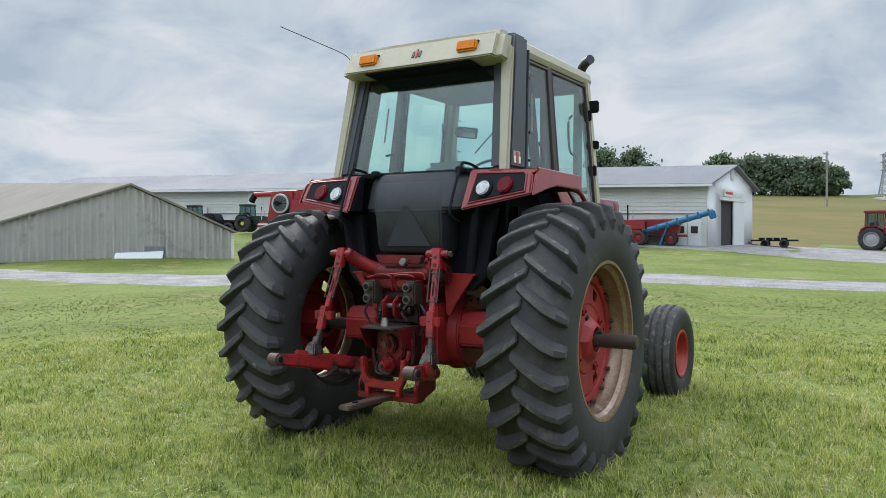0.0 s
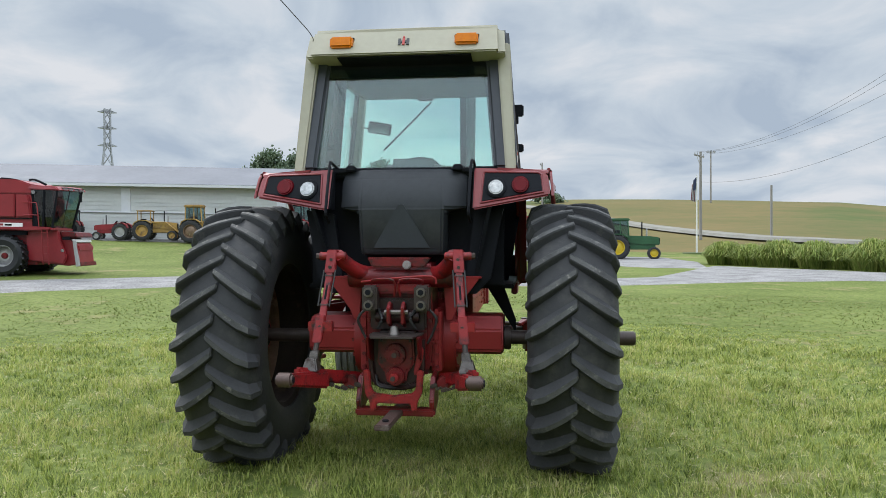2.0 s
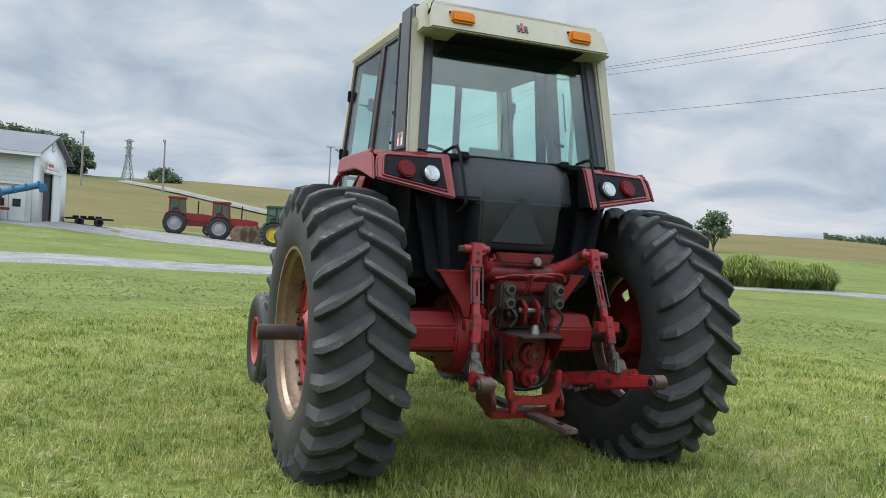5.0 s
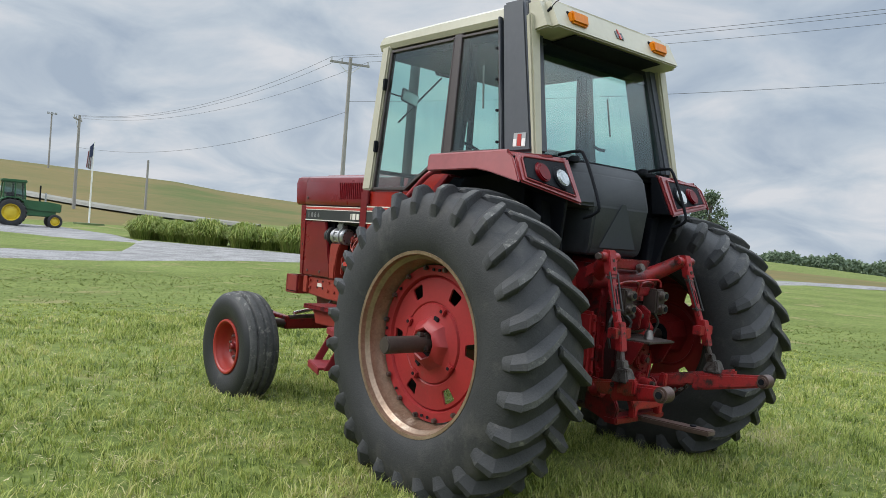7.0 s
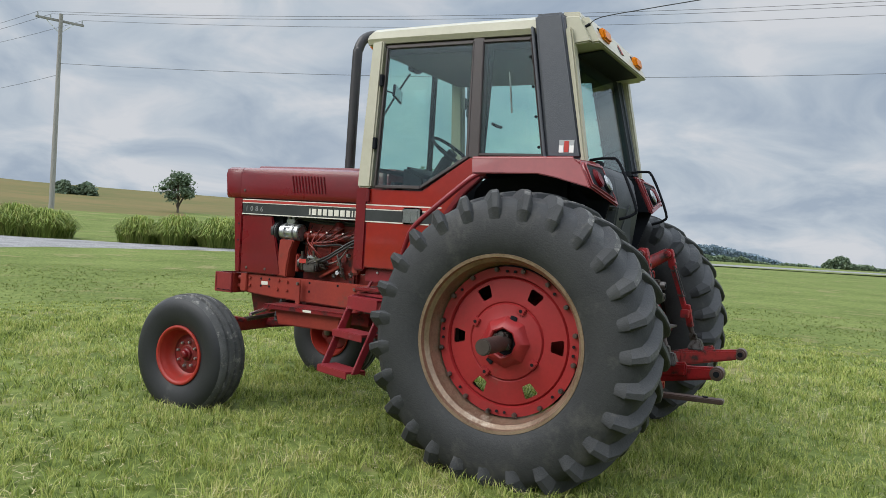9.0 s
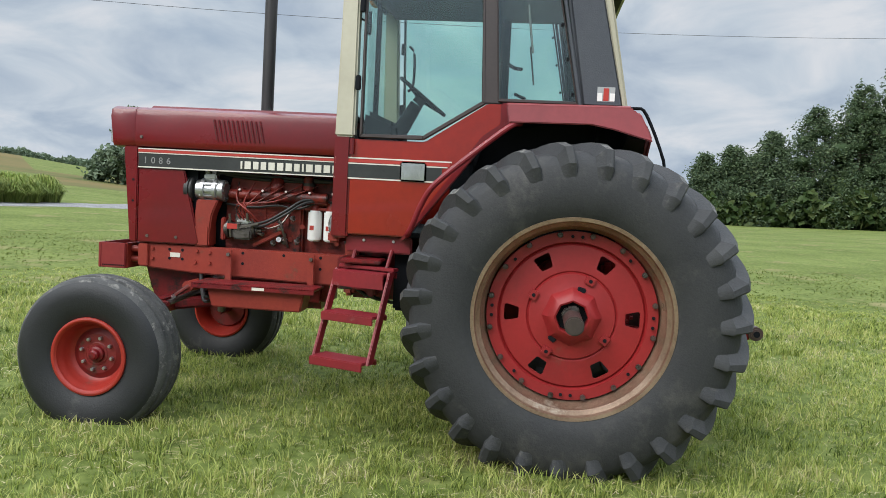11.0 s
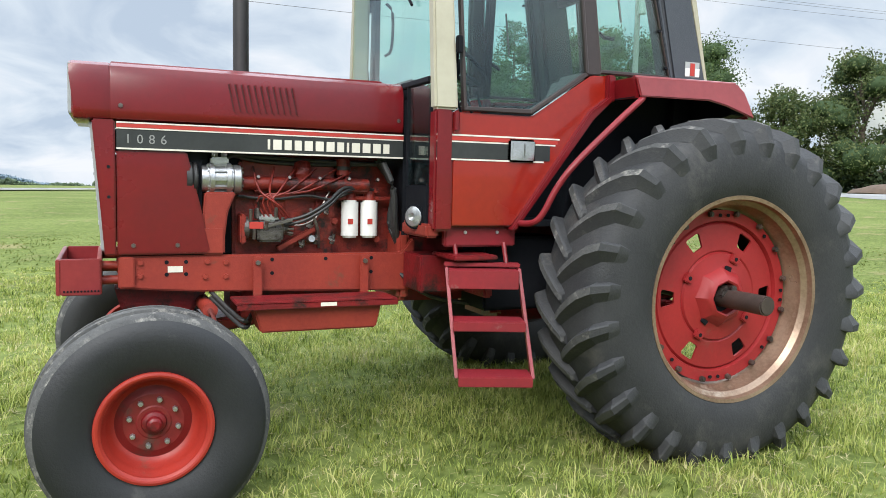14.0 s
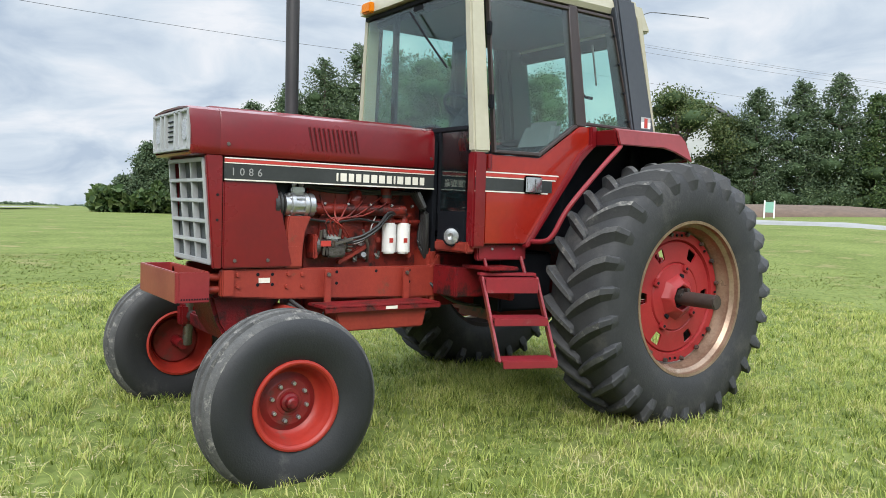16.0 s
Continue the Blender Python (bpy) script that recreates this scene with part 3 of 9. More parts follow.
def tread_lug(side):
    """One bent lug: steep on its leading flank, long-sloped behind, running out down the sidewall."""
    # across, radius, outward lean, height, lag, half width of the worn top
    path = [(-0.022, 0.850, 0.0, 0.016, -0.026, 0.012), (-0.014, 0.852, 0.0, 0.028, -0.020, 0.019), (0.04, 0.852, 0.0, 0.036, 0.022, 0.021), (0.10, 0.848, 0.03, 0.043, 0.066, 0.022), (0.160, 0.838, 0.10, 0.048, 0.108, 0.023),
            (0.207, 0.818, 0.50, 0.050, 0.140, 0.022), (0.238, 0.765, 0.92, 0.028, 0.156, 0.020), (0.250, 0.705, 1.0, -0.005, 0.163, 0.014)]
    t, rows = bmesh.new(), []
    for u, r, lean, h, lag, half in path:
        up = math.sqrt(1 - lean * lean)
        slope = 0.030 + 0.014 * max(0, u / 0.25)
        row = []
        for da, k in ((-half - 0.020, -0.018), (-half - 0.005, h * 0.80), (-half + 0.003, h), (half - 0.006, h * 0.97), (half + slope * 0.36, h * 0.42), (half + slope, -0.006)):
            a = (da - lag) / 0.86
            x, rr = side * (u * 1.08 + k * lean), r * 1.027 + k * up
            row.append(t.verts.new((x, -rr * math.cos(a), rr * math.sin(a))))
        rows.append(row)
    for p, q in zip(rows, rows[1:]):
        for i in range(5):
            f = t.faces.new((p[i], p[i + 1], q[i + 1], q[i]))
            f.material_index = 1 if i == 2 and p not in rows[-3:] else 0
    t.faces.new(rows[0])
    t.faces.new(rows[-1][::-1])
    return t


def wheel_disc(radii, band, holes, thick, seg=96):
    """A dished wheel disc of rings (r, x). The ring after index band is flat sheet with rounded openings: (angle, [(r, sideways), ...]) each."""
    bm = bmesh.new()
    rings = [[bm.verts.new((h, r * math.cos(2 * math.pi * k / seg), r * math.sin(2 * math.pi * k / seg))) for k in range(seg)] for r, h in radii]
    for i in range(len(radii) - 1):
        if i != band:
            for k in range(seg):
                bm.faces.new((rings[i][k], rings[i][(k + 1) % seg], rings[i + 1][(k + 1) % seg], rings[i + 1][k]))
    (r0, h0), (r1, h1) = radii[band], radii[band + 1]
    edges = [bm.edges.get((ring[k], ring[(k + 1) % seg])) for ring in (rings[band], rings[band + 1]) for k in range(seg)]
    for a, outline in holes:
        loop = []
        for r, w in outline:
            y, z = r * math.cos(a) - w * math.sin(a), r * math.sin(a) + w * math.cos(a)
            loop.append(bm.verts.new((h0 + (h1 - h0) * (math.hypot(y, z) - r0) / (r1 - r0), y, z)))
        edges += [bm.edges.new((loop[k], loop[(k + 1) % len(loop)])) for k in range(len(loop))]
    bmesh.ops.triangle_fill(bm, use_beauty=True, use_dissolve=False, edges=edges, normal=(1, 0, 0))
    bmesh.ops.recalc_face_normals(bm, faces=bm.faces)
    bmesh.ops.solidify(bm, geom=bm.faces[:], thickness=thick)
    return bm


def rear_wheel():
    """The wheel stands at the origin, outer side towards -x."""
    wheel_radii = [(0.10, -0.132), (0.150, -0.118), (0.20, -0.112), (0.224, -0.110), (0.232, -0.097), (0.240, -0.104), (0.250, -0.104), (0.374, -0.094), (0.384, -0.080), (0.393, -0.104), (0.448, -0.104)]
    # a rounded opening, wider towards the rim
    corners = [((0.290, -0.020), 200, 270), ((0.290, 0.020), 90, 160), ((0.342, 0.032), 0, 90), ((0.342, -0.032), 270, 360)]
    opening = []
    for (r, w), a0, a1 in ((corners[3]), (corners[2]), (corners[1]), (corners[0])):
        for k in range(4):
            a = math.radians(a0 + (a1 - a0) * k / 3)
            opening.append((r + 0.013 * math.cos(a), w + 0.013 * math.sin(a)))
    wheel = part("rear_wheel", wheel_disc(wheel_radii, 6, [(k * math.pi / 3, opening) for k in range(6)], 0.012), RED_WHEEL, tractor, "red pressed-steel wheel disc with six openings")
    rim = [(0.471, 0.20), (0.51, 0.222), (0.522, 0.209), (0.50, 0.19), (0.464, 0.10), (0.456, 0.0), (0.457, -0.09), (0.462, -0.13), (0.474, -0.15), (0.478, -0.195), (0.500, -0.218), (0.505, -0.246), (0.524, -0.248), (0.527, -0.238), (0.522, -0.215), (0.50, -0.17), (0.488, -0.13), (0.486, 0.0), (0.486, 0.1)]
    bm = lathe(rim, (0, 0, 0), 96, True)
    # faces on the inner half take the painted shade colour
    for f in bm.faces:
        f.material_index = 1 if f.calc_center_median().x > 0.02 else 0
    part("rim", bm, RUST_RIM, wheel, "rusty cream-coloured rim, shade painted dark on its inner side").data.materials.append(RIM_SHADE)
    part("tyre", rear_tyre(), RUBBER, wheel, "large black tractor tyre with deep angled lugs", 40)
    for side in SIDES:
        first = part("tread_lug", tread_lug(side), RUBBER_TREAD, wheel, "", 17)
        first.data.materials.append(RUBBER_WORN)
        for k in range(1, 27):
            lug = new("tread_lug", first.data)
            lug.parent = wheel
            lug.matrix_basis = pose(0, 0, 0, LUG_TURN + (k + (0.5 if side > 0 else 0)) * 360 / 27)
        first.matrix_basis = pose(0, 0, 0, LUG_TURN + (180 / 27 if side > 0 else 0))
    # eight-sided hub with an open mouth, in which the wedge clamps sit
    hub = lathe([(0.080, -0.120), (0.084, -0.170), (0.094, -0.176), (0.106, -0.170), (0.136, -0.148), (0.158, -0.116), (0.160, -0.09), (0.13, 0.05), (0.080, 0.05)], (0, 0, 0), 8, True)
    part("hub", hub, RED_WHEEL, wheel, "eight-sided red hub with a dark clamp opening", 25)
    part("hub_core", cyl((-0.125, 0, 0), (0.06, 0, 0), 0.086, seg=24), BLACK, wheel)
    clamp = part("wedge_clamp", prism([(-0.048, -0.026), (0.01, -0.052), (0.050, -0.01), (0.030, 0.058), (-0.030, 0.064)], "x", -0.186, -0.10, 0.010), AXLE_STEEL, wheel, "greasy wedge clamp round the axle")
    part("clamp_nut", cyl((-0.216, -0.006, 0.050), (-0.18, -0.006, 0.050), 0.021, 0.017, 8, bev=0.004), OILY, clamp)
    part("clamp_lug", box((-0.186, 0.036, 0.030), (0.03, 0.030, 0.048), 0.007, (25, 0, 0)), OILY, clamp)
    part("clamp_lug", box((-0.186, -0.042, -0.018), (0.03, 0.028, 0.040), 0.007, (-20, 0, 0)), OILY, clamp)
    for y, z in ((-0.043, 0.142), (0.094, -0.122)):
        a = math.degrees(math.atan2(z, y))
        part("hub_slot", box((-0.121, y, z), (0.012, 0.030, 0.044), 0.004, (a, 0, 0)), BLACK, wheel)
    for k in range(16):
        a = 2 * math.pi * (k + 0.5) / 16
        c = (math.cos(a), math.sin(a))
        b = a + (0.15 if k % 2 else -0.12)
        if k % 4 != 2:
            part("flange_hole", cyl((-0.112, 0.421 * math.cos(b), 0.421 * math.sin(b)), (-0.1195, 0.421 * math.cos(b), 0.421 * math.sin(b)), 0.009, seg=10), BLACK, wheel)
        part("bolt", cyl((-0.108, c[0] * 0.434, c[1] * 0.434), (-0.134, c[0] * 0.434, c[1] * 0.434), 0.0165, 0.014, 7, bev=0.004), RUSTY_BAR if k % 3 else OILY, wheel)
    # four square weight bosses with a bolt hole
    for y, z in ((0.204, 0.102), (-0.087, 0.192), (0.122, -0.192), (-0.178, -0.114)):
        a = math.degrees(math.atan2(z, y))
        lug = part("weight_lug", box((-0.116, y, z), (0.026, 0.046, 0.052), 0.005, (a, 0, 0)), RED_WHEEL, wheel)
        part("lug_hole", cyl((-0.1285, y, z), (-0.1325, y, z), 0.010, seg=10), BLACK, lug)
    return wheel


wheel_l = rear_wheel()
wheel_l.matrix_basis = pose(-REAR_X, AXLE_Y, AXLE_Z)
wheel_r = copy_thing(wheel_l, pose(REAR_X, AXLE_Y, AXLE_Z) @ Matrix.Diagonal((-1, 1, 1, 1)))
wheel_r.matrix_basis = pose(REAR_X, AXLE_Y, AXLE_Z) @ Matrix.Diagonal((-1, 1, 1, 1))
for s in SIDES:
    part("axle_shaft", cyl((s * 0.55, AXLE_Y, AXLE_Z), (s * 1.535, AXLE_Y, AXLE_Z), 0.048, seg=28, bev=0.007), AXLE_STEEL, tractor, "bare dull steel axle shaft")


def front_wheel():
    """Ribbed front tyre on a deep-dished red wheel, outer side towards -x."""
    half = [(0.215, -0.105), (0.245, -0.122), (0.30, -0.135), (0.345, -0.128), (0.372, -0.112), (0.388, -0.095), (0.394, -0.070), (0.378, -0.062), (0.378, -0.052), (0.400, -0.044), (0.402, -0.015), (0.384, -0.008)]
    prof = half + [(r, -h) for r, h in half[::-1]] + [(0.195, 0.09), (0.195, -0.09)]
    lip = [(0.150, -0.018), (0.160, -0.024), (0.172, -0.040), (0.184, -0.070), (0.189, -0.096), (0.196, -0.106), (0.200, -0.126), (0.210, -0.137), (0.218, -0.139), (0.228, -0.136), (0.230, -0.126), (0.222, -0.110), (0.205, -0.09), (0.20, 0.1), (0.22, 0.125), (0.228, 0.135), (0.215, 0.14), (0.19, 0.10), (0.17, 0.0)]
    wheel = part("front_wheel", lathe(lip, (0, 0, 0), 64, True), RED_FRONT, tractor, "orange-red deep front wheel rim", 26)
    part("wheel_disc", lathe([(0.0, -0.038), (0.064, -0.038), (0.070, -0.034), (0.118, -0.032), (0.135, -0.022), (0.150, -0.016), (0.162, -0.022), (0.160, -0.010), (0.150, 0.012), (0.0, 0.012)], (0, 0, 0), 48), RED_DISC, wheel, "dirty dark red wheel disc", 26)
    prof = [(r * (1.168 if r > 0.23 else 1.045), h * 1.17) for r, h in prof]
    bm = lathe(prof, (0, 0, 0), 80, True)
    for v in bm.verts:
        if v.co.z < -0.425:
            v.co.z = -0.425 + (v.co.z + 0.425) * 0.4
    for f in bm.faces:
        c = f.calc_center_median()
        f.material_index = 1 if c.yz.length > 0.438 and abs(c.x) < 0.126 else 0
    tyre = part("tyre", bm, RUBBER_FRONT, wheel, "black ribbed front tractor tyre", 30)
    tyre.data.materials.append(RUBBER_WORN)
    part("hub", lathe([(0.0, -0.088), (0.018, -0.088), (0.028, -0.080), (0.032, -0.058), (0.046, -0.052), (0.052, -0.034), (0.0, -0.03)], (0, 0, 0), 24), RED_DIRTY, wheel, "greasy front hub")
    for k in range(8):
        a = 2 * math.pi * (k + 0.3) / 8
        part("wheel_bolt", cyl((-0.030, 0.096 * math.cos(a), 0.096 * math.sin(a)), (-0.054, 0.096 * math.cos(a), 0.096 * math.sin(a)), 0.0125, 0.010, 7, bev=0.003), ALLOY, wheel)
    return wheel


FRONT_Y, FRONT_Z, FRONT_X = 2.808, 0.345, 0.992
fw = front_wheel()
fw.matrix_basis = pose(-FRONT_X, FRONT_Y, FRONT_Z)
fw_r = copy_thing(fw, pose(0, 0, 0))
fw_r.matrix_basis = pose(FRONT_X - 0.025, FRONT_Y, FRONT_Z) @ Matrix.Diagonal((-1, 1, 1, 1))

# front axle
part("front_axle", box((0, 2.76, 0.545), (1.25, 0.10, 0.10), 0.012), RED_DIRTY, tractor, "red front axle beam")
part("axle_tube", cyl((-0.80, 2.76, 0.545), (0.80, 2.76, 0.545), 0.040, seg=16), AXLE_STEEL, tractor)
part("axle_support", prism([(2.48, 0.80), (2.95, 0.80), (2.90, 0.62), (2.82, 0.50), (2.68, 0.50), (2.60, 0.62)], "x", -0.20, 0.20, 0.02), RED_DIRTY, tractor, "cast red axle support")
part("radius_rod", hull8([(-0.08, 1.95, 0.60), (0.08, 1.95, 0.60), (0.08, 1.95, 0.67), (-0.08, 1.95, 0.67)], [(-0.24, 2.72, 0.50), (0.24, 2.72, 0.50), (0.24, 2.72, 0.58), (-0.24, 2.72, 0.58)], 0.015), RED_DIRTY, tractor)
for s in SIDES:
    part("kingpin", cyl((s * 0.77, 2.78, 0.34), (s * 0.75, 2.77, 0.66), 0.033, seg=16, bev=0.005), STEEL, tractor)
    part("knuckle", box((s * 0.77, 2.78, 0.55), (0.09, 0.12, 0.15), 0.015), RED_DIRTY, tractor)
    part("stub_axle", cyl((s * 0.76, FRONT_Y, FRONT_Z), (s * 0.98, FRONT_Y, FRONT_Z), 0.036, seg=14), RED_DIRTY, tractor)
    part("steering_arm", hull8([(s * 0.72, 2.74, 0.62), (s * 0.80, 2.74, 0.62), (s * 0.80, 2.74, 0.65), (s * 0.72, 2.74, 0.65)], [(s * 0.68, 2.52, 0.60), (s * 0.73, 2.52, 0.60), (s * 0.73, 2.52, 0.63), (s * 0.68, 2.52, 0.63)], 0.006), RED_DIRTY, tractor)
    part("tie_rod", cyl((s * 0.70, 2.53, 0.625), (s * 0.10, 2.56, 0.64), 0.018, seg=10), AXLE_STEEL, tractor)
part("steering_cylinder", cyl((-0.46, 2.52, 0.70), (0.1, 2.53, 0.70), 0.036, seg=16), RED_RAIL, tractor, "red steering cylinder")
part("steering_cylinder_rod", cyl((-0.66, 2.52, 0.66), (-0.44, 2.52, 0.70), 0.016, seg=10), CHROME, tractor)
for dz in (0.0, 0.03):
    part("hydraulic_hose", tube([(-0.30, 2.50, 0.74 + dz), (-0.45, 2.42, 0.66 + dz), (-0.52, 2.36, 0.62 + dz), (-0.35, 2.30, 0.66), (-0.28, 2.2, 0.72)], 0.011, 8, soft=5), HOSE, tractor)

# frame rails and front weight bracket
for s in SIDES:
    part("frame_rail", prism([(1.42, 0.755), (1.47, 0.748), (2.55, 0.775), (2.93, 0.80), (2.93, 0.957), (1.50, 0.957), (1.44, 1.03), (1.42, 1.03)], "x", s * 0.31, s * 0.355, 0.008), RED_RAIL, tractor, "red side frame rail with bolt holes")
    part("rail_step", box((s * 0.362, 2.89, 0.88), (0.03, 0.07, 0.15), 0.006), RED_RAIL, tractor)
    for y, z in ((2.83, 0.925), (2.83, 0.86), (2.52, 0.925), (2.53, 0.85), (2.43, 0.92), (2.43, 0.85)):
        part("rail_bolt", bolt((s * 0.356, y, z), (s, 0, 0), 0.014, 0.012), RED_RAIL, tractor)
    for y, z in ((2.71, 0.925), (2.71, 0.865), (2.62, 0.925), (2.62, 0.865), (2.20, 0.93), (2.20, 0.86), (1.92, 0.93), (1.67, 0.93), (1.67, 0.855)):
        part("rail_hole", cyl((s * 0.3555, y, z), (s * 0.3575, y, z), 0.010, seg=10), BLACK, tractor)
part("decal", box((-0.3575, 2.67, 0.890), (0.003, 0.07, 0.03)), DECAL_WHITE, tractor, "small white warning decal")


def drawn_in(names, half, as_built):
    """Brings the named parts in towards the middle: half(y) is their half width, as_built the one they were laid out with."""
    for ob in tractor.children_recursive:
        if ob.name.split(".")[0] in names:
            for v in ob.data.vertices:
                v.co.x *= half(v.co.y) / as_built


drawn_in(("frame_rail", "rail_step", "rail_bolt", "rail_hole", "decal"), lambda y: 0.332, 0.357)
bracket = part("weight_bracket", box((0, 3.185, 0.865), (0.74, 0.02, 0.17), 0.004), RED_FADED, tractor, "faded red open front weight bracket")
for s in SIDES:
    part("bracket_side", box((s * 0.36, 3.09, 0.865), (0.02, 0.17, 0.17), 0.004), RED_FADED, bracket)
    for z in (0.91, 0.84):
        part("bracket_pin", cyl((s * 0.28, 2.90, z), (s * 0.28, 3.02, z), 0.022, seg=12), RED_RAIL, bracket)
    for k in range(11):
        part("bracket_hole", cyl((s * 0.3705, 3.015 + k * 0.0145, 0.80), (s * 0.373, 3.015 + k * 0.0145, 0.80), 0.005, seg=8), BLACK, bracket)
part("bracket_back", box((0, 3.01, 0.865), (0.70, 0.02, 0.17), 0.004), RED_RAIL, bracket)
part("bracket_floor", box((0, 3.09, 0.79), (0.70, 0.17, 0.012)), RED_RAIL, bracket)

# hood
hood_prof = [(-0.352, 1.597), (-0.366, 1.604), (-0.376, 1.622), (-0.378, 1.645), (-0.376, 1.80), (-0.362, 1.845), (-0.33, 1.862), (-0.15, 1.875), (0.15, 1.875), (0.33, 1.862), (0.362, 1.845), (0.376, 1.80), (0.378, 1.645), (0.376, 1.622), (0.366, 1.604), (0.352, 1.597)]
bm = bmesh.new()
rings = []
for y, dz, k in ((1.50, -0.008, 0.985), (1.505, 0.0, 1.0), (2.0, 0.0, 1.0), (2.6, 0.002, 1.0), (2.95, 0.0, 1.0), (2.955, -0.004, 0.994), (2.96, 0.0, 1.0), (3.08, 0.0, 0.998), (3.097, -0.005, 0.988)):
    rings.append([bm.verts.new((x * k, y + (0.012 if z < 1.7 and y > 3 else 0.03 if y > 3 else 0), z + (dz if z > 1.7 else 0))) for x, z in hood_prof])
for y in (3.118, 3.09):
    rings.append([bm.verts.new((x * 0.955, y, 1.735 + (z - 1.735) * 0.90)) for x, z in hood_prof])
for a, b in zip(rings, rings[1:]):
    for i in range(len(hood_prof) - 1):
        bm.faces.new((a[i], a[i + 1], b[i + 1], b[i]))
    bm.faces.new((a[-1], a[0], b[0], b[-1]))
bm.faces.new(rings[0])
bm.faces.new(rings[-1][::-1])
hood = part("hood", bm, RED, tractor, "glossy dark red hood")
part("hood_ridge", prism([(-0.17, 1.87), (-0.15, 1.892), (0.15, 1.892), (0.17, 1.87)], "y", 1.56, 2.95, 0.004), RED, hood)
for s in SIDES:
    for k in range(11):
        y = 2.085 + k * 0.031
        part("louvre", prism([(y - 0.014, 1.66), (y - 0.006, 1.66), (y + 0.022, 1.80), (y + 0.014, 1.80)], "x", s * 0.374, s * 0.387, 0.003), RED, hood)
        # dark red strip beside each louvre, its slot and shadow put into colour
        part("louvre_gap", prism([(y - 0.006, 1.664), (y + 0.001, 1.664), (y + 0.029, 1.796), (y + 0.022, 1.796)], "x", s * 0.375, s * 0.379, 0), SLOT_SHADE, hood)
    for y, z in ((2.91, 1.665), (1.53, 1.665)):
        part("hood_bolt", bolt((s * 0.378, y, z), (s, 0, 0), 0.012, 0.006), STEEL, hood)
    # side band with the name, front corner panel
    part("stripe_panel", box((s * 0.366, 2.215, 1.527), (0.018, 1.43, 0.13), 0.004), DECAL_BLACK, hood, "black hood stripe with red and white lines")
    part("stripe_line", box((s * 0.3762, 2.215, 1.588), (0.004, 1.43, 0.007)), DECAL_WHITE, hood)
    part("stripe_line", box((s * 0.3762, 2.215, 1.574), (0.004, 1.43, 0.018)), DECAL_RED, hood)
    part("stripe_line", box((s * 0.3762, 2.215, 1.561), (0.004, 1.43, 0.006)), DECAL_WHITE, hood)
    part("stripe_line", box((s * 0.3762, 2.215, 1.467), (0.004, 1.43, 0.008)), DECAL_WHITE, hood)
    part("side_panel", prism([(2.93, 0.965), (2.93, 1.462), (2.615, 1.462), (2.50, 0.985), (2.52, 0.965)], "x", s * 0.335, s * 0.366, 0.008), RED, tractor, "red front side panel")
    part("nose_panel", prism([(2.985, 0.965), (3.035, 1.60), (2.935, 1.60), (2.935, 0.965)], "x", s * 0.332, s * 0.368, 0.007), RED, tractor)
    for y in (2.86, 2.66):
        part("panel_bolt", bolt((s * 0.366, y, 1.01), (s, 0, 0), 0.012, 0.006), STEEL, tractor)
    for z in (1.38, 1.24):
        part("panel_hole", cyl((s * 0.368, 2.965, z), (s * 0.3705, 2.965, z), 0.008, seg=8), BLACK, tractor)
    # brand word as plain white blocks
    at = 2.228
    for w in (0.012, 0.042, 0.036, 0.036, 0.042, 0.042, 0.042, 0.036, 0.012, 0.044, 0.042, 0.042, 0.034):
        part("brand_block", box((s * 0.3768, at - w / 2, 1.512), (0.004, w, 0.050)), DECAL_WHITE, hood)
        at -= w + 0.0155
    for k, digit in enumerate("1086"):
        part("number_digit", lettering(digit, 0.062, pose(s * 0.3755, 2.80 + s * (k - 1.5) * 0.0527, 1.492, 90, 0, 90 * s), 0.002), DECAL_SILVER, hood, "silver digit of the number 1086")

# nose: lamp housing above, grille below
part("lamp_housing", box((0, 3.095, 1.735), (0.70, 0.03, 0.215), 0.006), GRILLE_GREY, tractor, "grey headlamp housing")
nose = part("lamp_recess", box((0, 3.1115, 1.735), (0.68, 0.006, 0.195)), GRILLE_GREY, tractor)
for x in (-0.345, -0.19, -0.10, 0.10, 0.19, 0.345):
    part("housing_bar", box((x, 3.118, 1.735), (0.022 if abs(x) > 0.3 else 0.03, 0.03, 0.22), 0.004), GRILLE_GREY, nose)
for z in (1.63, 1.84):
    part("housing_bar", box((0, 3.118, z), (0.71, 0.03, 0.018), 0.004), GRILLE_GREY, nose)
for s in SIDES:
    part("headlamp", cyl((s * 0.265, 3.108, 1.735), (s * 0.265, 3.125, 1.735), 0.062, 0.058, 24), LENS_CLEAR, nose, "round clear headlamp")
for k in range(5):
    part("vent_slot", box((0, 3.117, 1.68 + k * 0.028), (0.12, 0.012, 0.008)), BLACK, nose)
part("radiator_core", box((0, 2.96, 1.28), (0.66, 0.03, 0.60)), GRILLE_DARK, tractor, "dark radiator screen")
grille = part("grille_frame", hull8([(-0.335, 2.985, 0.985), (0.335, 2.985, 0.985), (0.335, 3.0, 0.985), (-0.335, 3.0, 0.985)], [(-0.335, 2.985, 1.015), (0.335, 2.985, 1.015), (0.335, 3.005, 1.015), (-0.335, 3.005, 1.015)], 0.003), GRILLE_GREY, tractor, "grey square-mesh front grille")
